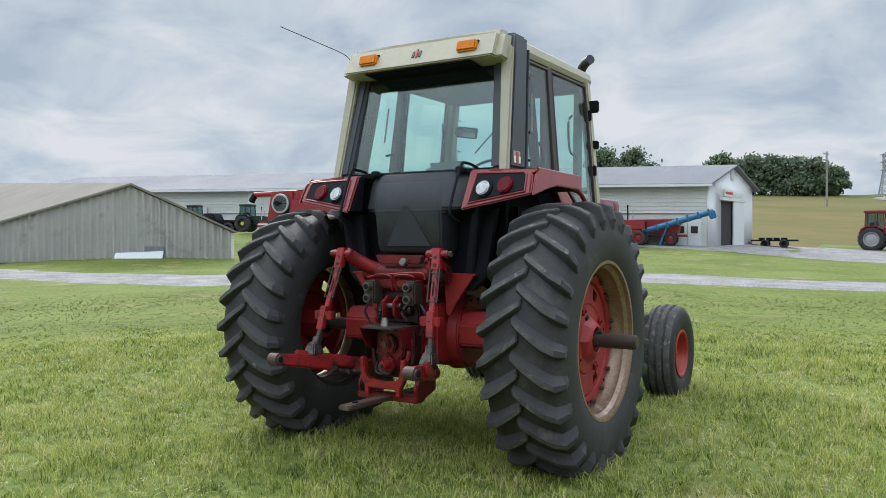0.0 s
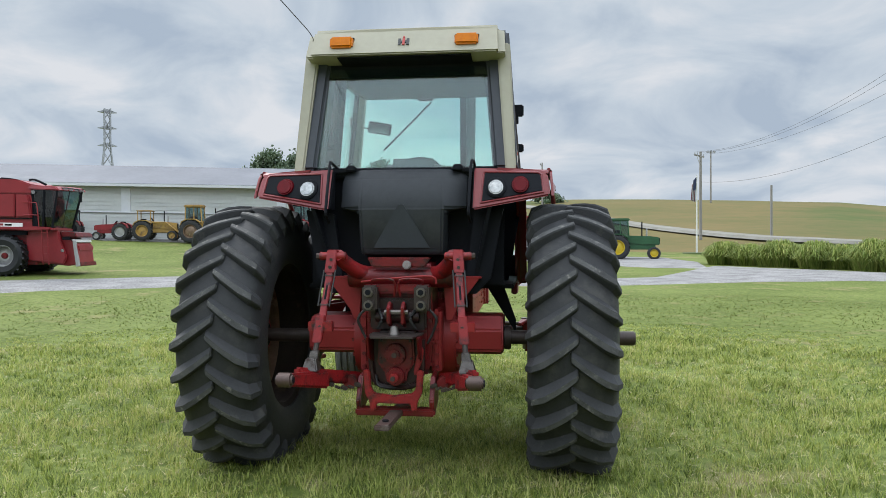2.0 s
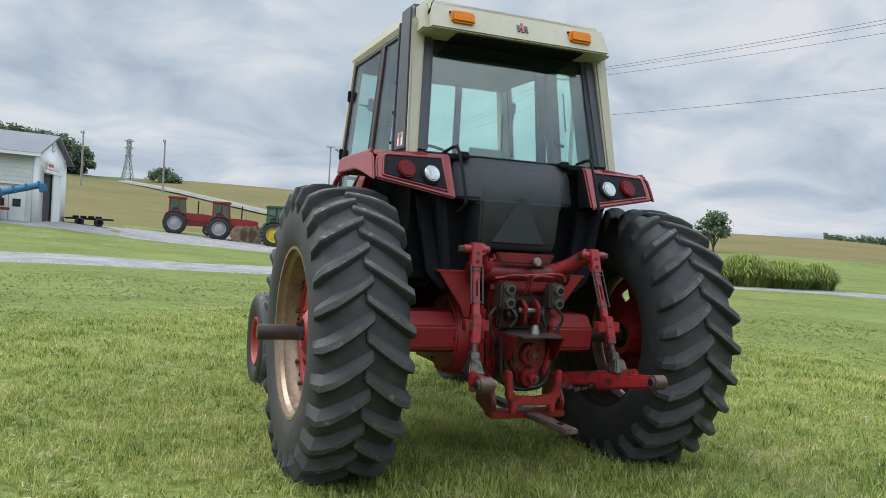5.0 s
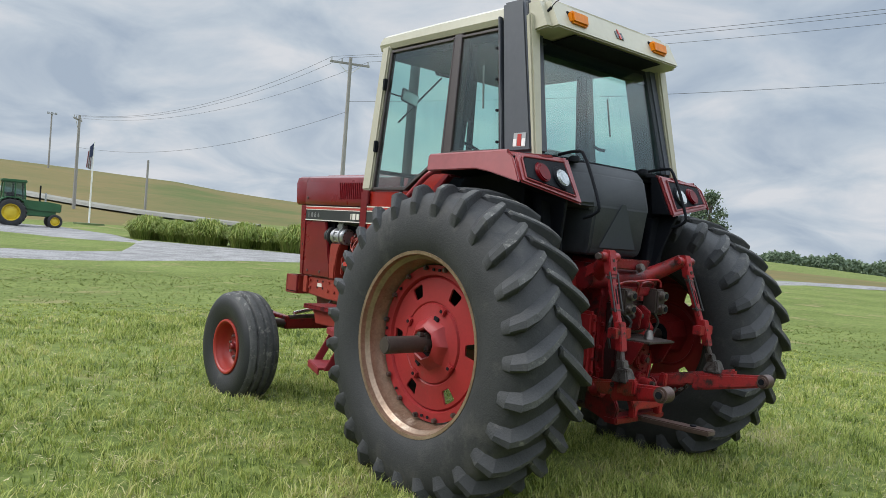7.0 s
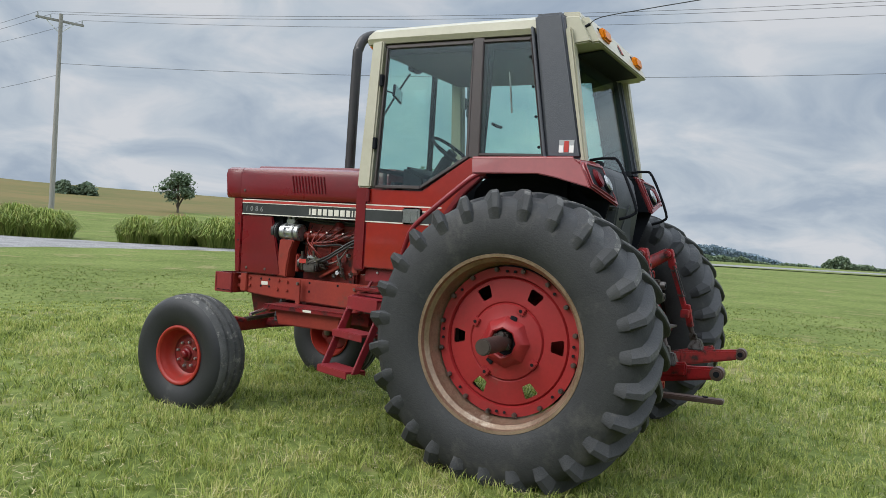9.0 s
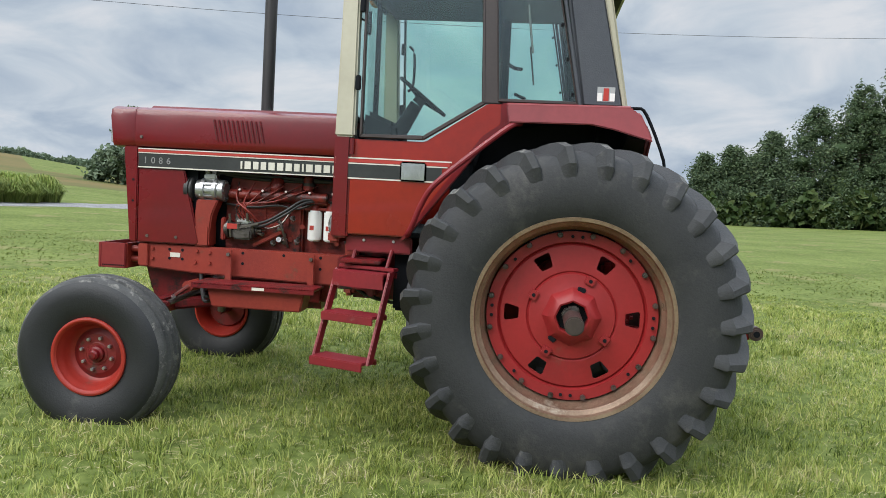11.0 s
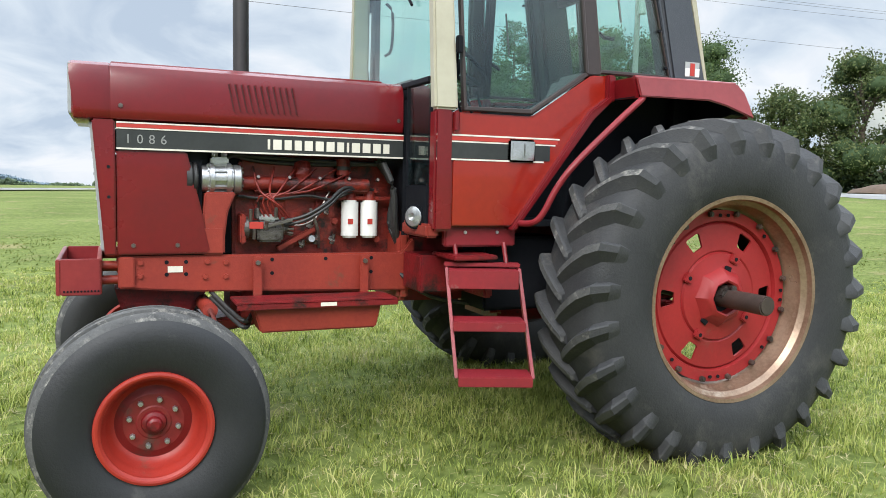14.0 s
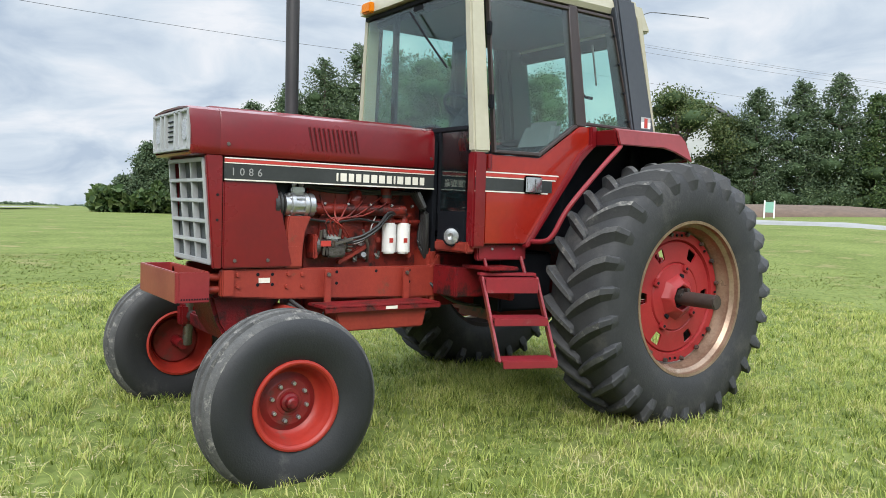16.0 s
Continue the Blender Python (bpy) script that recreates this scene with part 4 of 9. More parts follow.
for k in range(4):
    x = -0.325 + k * 0.65 / 3
    part("grille_bar", hull8([(x - 0.012, 2.965, 0.99), (x + 0.012, 2.965, 0.99), (x + 0.012, 3.0, 0.99), (x - 0.012, 3.0, 0.99)], [(x - 0.012, 3.01, 1.58), (x + 0.012, 3.01, 1.58), (x + 0.012, 3.045, 1.58), (x - 0.012, 3.045, 1.58)], 0.003), GRILLE_GREY, grille)
for k in range(6):
    z, y = 1.0 + k * 0.115, 2.985 + k * 0.115 * 0.076
    part("grille_bar", box((0, y + 0.004, z), (0.66, 0.03, 0.022), 0.004), GRILLE_GREY, grille)

drawn_in(("hood", "hood_ridge", "louvre", "louvre_gap", "hood_bolt", "stripe_panel", "stripe_line", "side_panel", "nose_panel", "panel_bolt", "panel_hole", "brand_block", "number_digit", "lamp_housing", "lamp_recess", "housing_bar", "headlamp", "grille_frame", "grille_bar"),
         lambda y: 0.336 + 0.0214 * (y - 1.5), 0.3755)

# engine bay
part("engine_block", prism([(1.84, 0.90), (1.84, 1.44), (2.34, 1.44), (2.38, 1.30), (2.38, 0.90)], "x", -0.20, 0.20, 0.015), RED_ENGINE, tractor, "oily red engine block")
part("block_rear", prism([(1.46, 0.90), (1.46, 1.40), (1.60, 1.44), (1.85, 1.44), (1.85, 0.90)], "x", -0.145, 0.145, 0.012), RED_ENGINE, tractor)
part("oil_pan", box((0, 2.02, 0.72), (0.34, 0.72, 0.32), 0.05), RED_DIRTY, tractor)
part("fire_wall", box((0, 1.475, 1.38), (0.62, 0.03, 0.80)), BLACK, tractor)
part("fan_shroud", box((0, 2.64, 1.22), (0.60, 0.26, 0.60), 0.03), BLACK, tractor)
part("intake_manifold", cyl((-0.235, 1.66, 1.315), (-0.235, 2.34, 1.315), 0.036, seg=16, bev=0.006), RED_ENGINE, tractor, "red intake manifold")
part("manifold_elbow", tube([(-0.20, 2.02, 1.33), (-0.22, 2.02, 1.37), (-0.20, 2.02, 1.42)], 0.045, 12, soft=3), RED_ENGINE, tractor)
for y in (1.78, 2.02, 2.26):
    part("manifold_flange", box((-0.225, y, 1.315), (0.05, 0.035, 0.09), 0.006), RED_ENGINE, tractor)
# black block added to paint the bay's deep shade behind the compressor
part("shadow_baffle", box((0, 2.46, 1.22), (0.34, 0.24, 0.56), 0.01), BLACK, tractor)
comp = part("compressor", lathe([(0.0, -0.085), (0.052, -0.085), (0.060, -0.080), (0.060, -0.055), (0.054, -0.052), (0.054, -0.046), (0.066, -0.043), (0.066, -0.025), (0.053, -0.022), (0.053, 0.020), (0.066, 0.023), (0.066, 0.040), (0.056, 0.044), (0.056, 0.070), (0.0, 0.075)], (0, 0, 0), 28), ALLOY, tractor, "bright alloy air-conditioning compressor", 30)
comp.matrix_basis = pose(-0.275, 2.455, 1.335, 0, 0, 90) @ Matrix.Diagonal((1.25, 1.2, 1.2, 1))
part("clutch_pulley", lathe([(0.0, 0.085), (0.062, 0.085), (0.070, 0.090), (0.070, 0.100), (0.062, 0.104), (0.070, 0.108), (0.070, 0.128), (0.03, 0.13), (0.0, 0.13)], (0, 0, 0), 28), HOSE, comp)
for k in range(10):
    a = k * math.pi / 5
    part("rib", box((0.0, 0.058 * math.cos(a), 0.058 * math.sin(a)), (0.10, 0.010, 0.016), 0.003, (math.degrees(a), 0, 0)), ALLOY, comp)
    part("comp_bolt", bolt((-0.080, 0.047 * math.cos(a), 0.047 * math.sin(a)), (-1, 0, 0), 0.007, 0.010), STEEL, comp)
part("fitting", box((0.0, 0.0, 0.075), (0.07, 0.05, 0.03), 0.006), ALLOY, comp)
for x in (-0.018, 0.018):
    part("fitting_nut", cyl((x, 0.0, 0.085), (x, 0.02, 0.112), 0.013, seg=6), ALLOY, comp)
for k in range(2):
    part("coolant_hose", tube([(-0.285, 2.43 + 0.035 * k, 1.43), (-0.27, 2.38 + 0.03 * k, 1.455), (-0.22, 2.25, 1.45 - 0.02 * k), (-0.20, 1.98, 1.44 - 0.02 * k), (-0.24, 1.62, 1.43)], 0.011, 8, soft=4), HOSE, tractor)
part("compressor_bracket", prism([(2.53, 1.27), (2.38, 1.27), (2.42, 1.17), (2.44, 1.00), (2.54, 1.00), (2.54, 1.17)], "x", -0.34, -0.24, 0.008), RED_RAIL, tractor)
part("bracket_foot", box((-0.28, 2.49, 1.03), (0.13, 0.11, 0.14), 0.01), RED_RAIL, tractor)
pump = part("injection_pump", lathe([(0.0, -0.12), (0.030, -0.12), (0.034, -0.10), (0.050, -0.095), (0.054, -0.05), (0.046, -0.045), (0.046, 0.0), (0.056, 0.005), (0.056, 0.03), (0.044, 0.035), (0.044, 0.08), (0.062, 0.085), (0.062, 0.11), (0.0, 0.11)], (0, 0, 0), 22), OILY, tractor, "oily grey injection pump with fuel lines", 30)
pump.matrix_basis = pose(-0.275, 2.23, 1.085, 0, 0, 90)
part("pump_body", box((-0.02, 0.02, -0.03), (0.13, 0.10, 0.07), 0.012), OILY, pump)
part("pump_cover", box((-0.02, 0.0, 0.055), (0.10, 0.075, 0.035), 0.010), ALLOY, pump)
part("pump_cap", cyl((0.03, 0.0, 0.05), (0.03, 0.0, 0.105), 0.024, 0.020, 12, bev=0.005), OILY, pump)
part("pump_lever", box((-0.06, 0.065, 0.03), (0.15, 0.012, 0.016), 0.003, (0, 14, 0)), STEEL, pump)
part("pump_tag", box((0.05, 0.060, 0.02), (0.07, 0.004, 0.035), 0.001), DECAL_RED, pump)
for k in range(8):
    a = k * math.pi / 4
    part("delivery_union", cyl((-0.115, 0.026 * math.cos(a), 0.026 * math.sin(a)), (-0.145, 0.034 * math.cos(a), 0.034 * math.sin(a)), 0.008, seg=6), STEEL, pump)
for x, y, z, h in ((0.075, 0.03, 0.03, 0.07), (-0.05, 0.045, 0.06, 0.05), (-0.085, 0.04, 0.0, 0.06), (0.0, 0.06, 0.0, 0.04), (0.06, 0.05, -0.05, 0.05)):
    part("pump_fitting", cyl((x, y, z), (x, y + 0.012, z + h), 0.009, seg=8), STEEL, pump)
part("pump_flange", box((0.115, 0, 0), (0.03, 0.12, 0.15), 0.008), RED_ENGINE, pump)
for y, z, h in ((1.985, 1.045, 0.11), (1.955, 1.00, 0.07), (1.865, 1.00, 0.05), (2.03, 0.985, 0.04), (1.90, 1.16, 0.03)):
    part("drain_tap", cyl((-0.235, y, z), (-0.245, y - 0.012, z + h), 0.014, 0.010, 8), OILY, tractor)
    part("tap_nut", cyl((-0.236, y, z + h * 0.4), (-0.240, y - 0.004, z + h * 0.55), 0.021, seg=6), ALLOY, tractor)
for y in (1.62, 1.78, 1.94, 2.10, 2.26):
    part("manifold_bolt", bolt((-0.262, y, 1.345), (-1, 0, 0.4), 0.010, 0.014), STEEL, tractor)
    part("block_rib", box((-0.205, y, 1.20), (0.014, 0.020, 0.16), 0.004), RED_ENGINE, tractor)
part("block_ledge", box((-0.208, 1.93, 1.245), (0.03, 0.86, 0.022), 0.005), RED_ENGINE, tractor)
part("wiring_loom", tube([(-0.235, 2.36, 1.25), (-0.25, 2.18, 1.235), (-0.245, 2.0, 1.255), (-0.25, 1.86, 1.24), (-0.235, 1.72, 1.30)], 0.008, 6, soft=5), HOSE, tractor)
part("return_line", tube([(-0.24, 2.12, 1.12), (-0.28, 2.05, 1.10), (-0.27, 1.96, 1.14), (-0.24, 1.90, 1.24), (-0.23, 1.84, 1.34)], 0.006, 6, soft=4), STEEL, tractor)
for k in range(6):
    part("fuel_line", tube([(-0.30, 2.10 + k * 0.025, 1.13), (-0.335 + 0.006 * k, 2.16 + k * 0.02, 1.20 + 0.01 * k), (-0.31, 2.26 - k * 0.05, 1.28), (-0.23, 2.28 - k * 0.11, 1.40)], 0.0055, 6, soft=4), RED_ENGINE, tractor)
for k, y in enumerate((1.755, 1.645)):
    f = part("fuel_filter", cyl((-0.200, y, 1.03), (-0.200, y, 1.235), 0.047, seg=24, bev=0.010), WHITE, tractor, "white spin-on filter canister")
    part("filter_mark", box((-0.2468, y + 0.008, 1.12), (0.003, 0.028, 0.03)), DECAL_RED, f)
    part("filter_head", cyl((-0.200, y, 1.235), (-0.200, y, 1.285), 0.036, 0.03, 16), RED_ENGINE, f)
part("filter_bar", box((-0.19, 1.70, 1.285), (0.07, 0.22, 0.035), 0.008), RED_ENGINE, tractor)
for z0 in (0.0, 0.022):
    part("fuel_hose", tube([(-0.30, 2.16, 1.10 + z0), (-0.345, 2.04, 1.13 + z0), (-0.345, 1.92, 1.20 + z0), (-0.29, 1.82, 1.275 + z0), (-0.245, 1.72, 1.30), (-0.215, 1.62, 1.29)], 0.009, 8, soft=5), HOSE, tractor)
part("breather", cyl((-0.22, 1.80, 1.36), (-0.22, 1.80, 1.455), 0.038, seg=16, bev=0.008), RED_ENGINE, tractor)
part("breather_band", cyl((-0.22, 1.80, 1.395), (-0.22, 1.80, 1.415), 0.041, seg=16), HOSE, tractor)
for k in range(4):
    part("cab_hose", tube([(-0.30 + 0.03 * k, 1.60, 1.44), (-0.33 + 0.03 * k, 1.55 - 0.01 * k, 1.30), (-0.31 + 0.03 * k, 1.53, 1.12), (-0.27, 1.50, 1.00)], 0.017, 8, soft=4), HOSE, tractor)
part("oil_sender", cyl((-0.20, 1.98, 1.02), (-0.27, 1.98, 1.03), 0.018, seg=10), ALLOY, tractor)
part("dipstick", tube([(-0.22, 1.93, 0.98), (-0.27, 1.95, 1.08), (-0.27, 1.99, 1.19)], 0.009, 8, soft=3), STEEL, tractor)
for y, z in ((2.02, 1.12), (1.92, 1.03), (1.84, 1.12), (1.60, 1.02), (2.08, 0.99)):
    part("core_plug", cyl((-0.195, y, z), (-0.21, y, z), 0.018, seg=12, bev=0.003), RED_RAIL, tractor)
part("support_arm", box((-0.25, 2.06, 1.03), (0.04, 0.22, 0.025), 0.004, (-28, 0, 0)), RED_RAIL, tractor)
part("valve_cover", box((0.02, 2.03, 1.47), (0.2, 0.95, 0.07), 0.02), RED_ENGINE, tractor)

# side tray and bracing under the left rail
tray = part("tool_tray", box((-0.51, 2.02, 0.748), (0.24, 0.80, 0.016), 0.004), RED_DIRTY, tractor, "red sheet-metal tool tray below the rail")
part("tray_lip", box((-0.628, 2.02, 0.735), (0.010, 0.80, 0.030), 0.003), RED_DIRTY, tray)
part("tray_box", hull8([(-0.585, 1.72, 0.60), (-0.42, 1.72, 0.60), (-0.42, 2.30, 0.60), (-0.585, 2.30, 0.60)], [(-0.59, 1.69, 0.738), (-0.42, 1.69, 0.738), (-0.42, 2.34, 0.738), (-0.59, 2.34, 0.738)], 0.008), RED_RAIL, tray)
part("tray_decal", box((-0.6345, 1.98, 0.737), (0.003, 0.08, 0.018)), DECAL_WHITE, tray)
for y in (2.28, 1.72):
    part("tray_strap", box((-0.372, y, 0.84), (0.016, 0.045, 0.22), 0.004), RED_RAIL, tray)
    part("strap_bolt", bolt((-0.38, y, 0.92), (-1, 0, 0), 0.014, 0.014), STEEL, tray)

# centre housing
part("clutch_housing", box((0, 1.15, 0.87), (0.50, 0.72, 0.40), 0.04), RED_DIRTY, tractor, "dark red clutch housing")
part("transmission", box((0, 0.45, 0.84), (0.56, 0.9, 0.62), 0.05), RED_DIRTY, tractor)
part("housing_flange", box((0, 1.48, 0.88), (0.64, 0.07, 0.38), 0.02), RED_RAIL, tractor)
part("battery_box", box((-0.46, 0.90, 0.86), (0.30, 0.46, 0.40), 0.015), BLACK, tractor, "black box under the cab")
part("brake_pipe", tube([(-0.32, 1.5, 0.84), (-0.40, 1.35, 0.72), (-0.38, 1.0, 0.66), (-0.30, 0.8, 0.68)], 0.012, 8, soft=4), HOSE, tractor)


# ---- cab ----
def side_x(z):
    """Half width of the cab, which leans in above the sills."""
    return 0.775 - max(0, z - 1.7) * 0.095


def side_pane(outline, s, inset, thick, bm=None):
    return pane([(s * (side_x(z) - inset), y, z) for y, z in outline], -thick * s, bm)


DOOR_GLASS = [(1.345, 1.70), (0.965, 1.70), (0.615, 1.925), (0.66, 2.735), (1.365, 2.735)]
REAR_GLASS = [(0.545, 1.94), (0.085, 1.94), (0.245, 2.735), (0.60, 2.735)]


def window_trim(outline, s, width, name, parent, mat=TRIM):
    """Bars along the edges of a side window."""
    c = Vector((sum(p[0] for p in outline) / len(outline), sum(p[1] for p in outline) / len(outline)))
    inner = [Vector(p) + (c - Vector(p)).normalized() * width for p in outline]
    n = len(outline)
    for i in range(n):
        j = (i + 1) % n
        q = [outline[i], outline[j], inner[j], inner[i]]
        lo = [(s * (side_x(z) + 0.006), y, z) for y, z in q]
        hi = [(s * (side_x(z) - 0.035), y, z) for y, z in q]
        part(name, hull8(lo, hi, 0.004, seg=1), mat, parent)


cab_floor = part("cab_floor", box((0, 0.75, 1.135), (1.44, 1.35, 0.03), 0.005), BLACK, tractor)
for s in SIDES:
    door = part("door", prism([(1.40, 1.125), (1.055, 1.125), (0.60, 1.72), (0.50, 1.80), (0.50, 1.925), (0.60, 1.925), (0.955, 1.69), (1.40, 1.69)], "x", s * 0.725, s * 0.768, 0.008), RED_DOOR, tractor, "red cab door with tinted glass")
    g = part("door_glass", side_pane(DOOR_GLASS, s, 0.012, 0.006), GLASS, door, "tinted door glass")
    g.visible_shadow = False
    window_trim(DOOR_GLASS, s, 0.026, "window_trim", door)
    g = part("quarter_glass", side_pane(REAR_GLASS, s, 0.012, 0.006), GLASS, tractor, "tinted rear quarter window")
    g.visible_shadow = False
    window_trim(REAR_GLASS, s, 0.022, "quarter_trim", tractor)
    part("side_post", hull8([(s * (side_x(1.93) + 0.002), 0.535, 1.93), (s * 0.68, 0.535, 1.93), (s * 0.68, 0.625, 1.93), (s * (side_x(1.93) + 0.002), 0.625, 1.93)],
                            [(s * (side_x(2.75) + 0.002), 0.59, 2.75), (s * 0.60, 0.59, 2.75), (s * 0.60, 0.67, 2.75), (s * (side_x(2.75) + 0.002), 0.67, 2.75)], 0.004), TRIM, tractor, "dark post behind the door")
    part("sill_corner", box((s * 0.748, 0.495, 1.86), (0.10, 0.05, 0.14), 0.008), RED, tractor)
    # stripe across the door
    for z, h, m in ((1.578, 0.008, DECAL_WHITE), (1.562, 0.020, DECAL_RED), (1.546, 0.007, DECAL_WHITE), (1.503, 0.078, DECAL_BLACK), (1.458, 0.008, DECAL_WHITE)):
        end = 0.79 - (1.578 - z) * -0.75
        part("door_stripe", box((s * 0.7695, (1.485 + end) / 2, z), (0.003, 1.485 - end, h)), m, door)
    part("door_latch", box((s * 0.776, 1.015, 1.512), (0.018, 0.155, 0.115), 0.010), CHROME, door, "chrome door latch")
    part("latch_cup", box((s * 0.783, 1.045, 1.512), (0.008, 0.06, 0.085), 0.004), CHROME, door)
    part("latch_paddle", box((s * 0.787, 0.985, 1.512), (0.008, 0.04, 0.075), 0.003), CHROME, door)
    # front pillar, cream above, red below
    part("pillar", hull8([(s * (side_x(1.70) + 0.006), 1.375, 1.70), (s * 0.70, 1.375, 1.70), (s * 0.70, 1.495, 1.70), (s * (side_x(1.70) - 0.005), 1.495, 1.70)],
                         [(s * (side_x(2.78) + 0.006), 1.40, 2.78), (s * 0.60, 1.40, 2.78), (s * 0.60, 1.50, 2.78), (s * (side_x(2.78) - 0.005), 1.50, 2.78)], 0.012), CREAM, tractor, "cream front cab pillar")
    part("pillar_foot", box((s * 0.735, 1.445, 1.40), (0.08, 0.10, 0.60), 0.012), RED, tractor)
    part("hinge", cyl((s * 0.782, 1.385, 1.60), (s * 0.782, 1.385, 1.69), 0.014, seg=10), RED, tractor)
    for z in (2.48, 2.02):
        part("hinge_block", box((s * (side_x(z) + 0.012), 1.37, z), (0.03, 0.03, 0.085), 0.005), BLACK, tractor)
    # sill below the door, footboard
    part("sill", box((s * 0.70, 1.21, 1.068), (0.05, 0.40, 0.10), 0.008), RED_STEP, tractor)
    for y in (1.30, 1.12):
        part("sill_bolt", bolt((s * 0.725, y, 1.092), (s, 0, 0), 0.010, 0.008), ALLOY, tractor)
    part("arch_lip", prism([(1.075, 1.105), (1.045, 1.105), (0.60, 1.69), (0.49, 1.79), (0.49, 1.83), (0.62, 1.735)], "x", s * 0.745, s * 0.80, 0.006), RED, tractor)
    # black air duct that rises behind the side windows
    part("air_duct", hull8([(s * 0.752, -0.185, 1.925), (s * 0.60, -0.185, 1.925), (s * 0.60, 0.065, 1.925), (s * 0.752, 0.065, 1.925)],
                           [(s * 0.690, 0.03, 2.885), (s * 0.52, 0.03, 2.885), (s * 0.52, 0.235, 2.885), (s * 0.690, 0.235, 2.885)], 0.022, seg=3), VINYL, tractor, "dark vinyl-covered air duct at the cab corner")
    part("duct_edge", hull8([(s * 0.757, 0.062, 1.93), (s * 0.70, 0.062, 1.93), (s * 0.70, 0.082, 1.93), (s * 0.757, 0.082, 1.93)],
                            [(s * 0.696, 0.232, 2.80), (s * 0.62, 0.232, 2.80), (s * 0.62, 0.25, 2.80), (s * 0.696, 0.25, 2.80)], 0.004), VINYL, tractor)
    part("rear_pillar", hull8([(s * 0.745, -0.205, 1.90), (s * 0.676, -0.205, 1.90), (s * 0.676, -0.165, 1.90), (s * 0.745, -0.165, 1.90)],
                              [(s * 0.706, -0.035, 2.78), (s * 0.610, -0.035, 2.78), (s * 0.610, 0.02, 2.78), (s * 0.685, 0.02, 2.78)], 0.012), CREAM, tractor, "cream rear cab pillar")
    part("duct_badge", box((s * 0.748, -0.07, 2.005), (0.004, 0.10, 0.085), 0.001), GRILLE_GREY, tractor, "small badge, plain grey and red shapes")
    part("badge_mark", box((s * 0.7515, -0.07, 2.005), (0.004, 0.03, 0.07)), DECAL_RED, tractor)
    for w in (0.035, -0.035):
        part("badge_mark", box((s * 0.7515, -0.07 + w, 1.99), (0.003, 0.028, 0.045)), WHITE, tractor)
    for k in range(4):
        z = 2.0 + 0.2 * k
        part("glass_bolt", bolt((s * (side_x(z) + 0.004), 0.105 + (z - 1.94) * 0.2, z), (s, 0, 0), 0.010, 0.008), BLACK, tractor)

# roof
roof_prof = [(-0.655, 2.76), (-0.672, 2.795), (-0.662, 2.847), (-0.62, 2.874), (-0.3, 2.890), (0.3, 2.890), (0.62, 2.874), (0.662, 2.847), (0.672, 2.795), (0.655, 2.76)]
bm = bmesh.new()
rings = []
for y, k, dz in ((1.555, 0.97, -0.05), (1.54, 0.99, -0.022), (1.50, 1.0, 0.0), (0.9, 1.0, 0.006), (0.20, 1.0, 0.006), (-0.06, 0.985, 0.0)):
    rings.append([bm.verts.new((x * k, y, z + (dz if z > 2.8 else 0))) for x, z in roof_prof])
for a, b in zip(rings, rings[1:]):
    for i in range(len(roof_prof)):
        j = (i + 1) % len(roof_prof)
        bm.faces.new((a[i], a[j], b[j], b[i]))
bm.faces.new(rings[0])
bm.faces.new(rings[-1][::-1])
roof = part("roof", bm, CREAM, tractor, "cream cab roof with rear visor")
visor = hull8([(-0.672, -0.205, 2.690), (0.672, -0.205, 2.690), (0.672, 0.07, 2.660), (-0.672, 0.07, 2.660)], [(-0.662, -0.095, 2.895), (0.662, -0.095, 2.895), (0.662, 0.10, 2.900), (-0.662, 0.10, 2.900)])
bevelled(visor, [e for e in visor.edges if all(v.co.z > 2.8 for v in e.verts) or abs(e.verts[0].co.z - e.verts[1].co.z) > 0.1], 0.045, 4)
bevelled(visor, [e for e in visor.edges if all(v.co.z < 2.70 for v in e.verts)], 0.010, 2)
part("rear_visor", visor, CREAM, roof)
part("visor_recess", hull8([(-0.45, -0.175, 2.6805), (0.45, -0.175, 2.6805), (0.45, 0.05, 2.655), (-0.45, 0.05, 2.655)], [(-0.45, -0.175, 2.675), (0.45, -0.175, 2.675), (0.45, 0.05, 2.648), (-0.45, 0.05, 2.648)]), BLACK, roof)
for s in SIDES:
    a = part("marker_lamp", box((s * 0.42, -0.165, 2.775), (0.155, 0.06, 0.078), 0.012, (-14, 0, 0)), LENS_AMBER, roof, "amber marker lamp")
    part("lamp_rim", box((s * 0.42, -0.143, 2.772), (0.165, 0.03, 0.088), 0.004, (-14, 0, 0)), BLACK, a)
    part("front_marker_lamp", box((s * 0.50, 1.568, 2.79), (0.13, 0.05, 0.075), 0.01), LENS_AMBER, roof, "amber marker lamp")
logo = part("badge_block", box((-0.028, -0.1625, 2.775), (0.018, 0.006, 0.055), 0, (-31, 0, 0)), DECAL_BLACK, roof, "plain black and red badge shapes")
part("badge_block", box((0.028, -0.1625, 2.775), (0.018, 0.006, 0.055), 0, (-31, 0, 0)), DECAL_BLACK, logo)
part("badge_block", box((0, -0.1625, 2.775), (0.036, 0.007, 0.016), 0, (-31, 0, 0)), DECAL_BLACK, logo)
part("badge_block", box((0, -0.1632, 2.777), (0.016, 0.008, 0.06), 0, (-31, 0, 0)), DECAL_RED, logo)
part("badge_block", box((0, -0.1432, 2.812), (0.012, 0.006, 0.012), 0, (-31, 0, 0)), DECAL_RED, logo)
part("roof_gutter", box((0, 0.75, 2.74), (1.30, 1.50, 0.016), 0.004), TRIM, roof)
part("headliner", box((0, 0.72, 2.705), (1.22, 1.42, 0.05), 0.01), BLACK, roof)
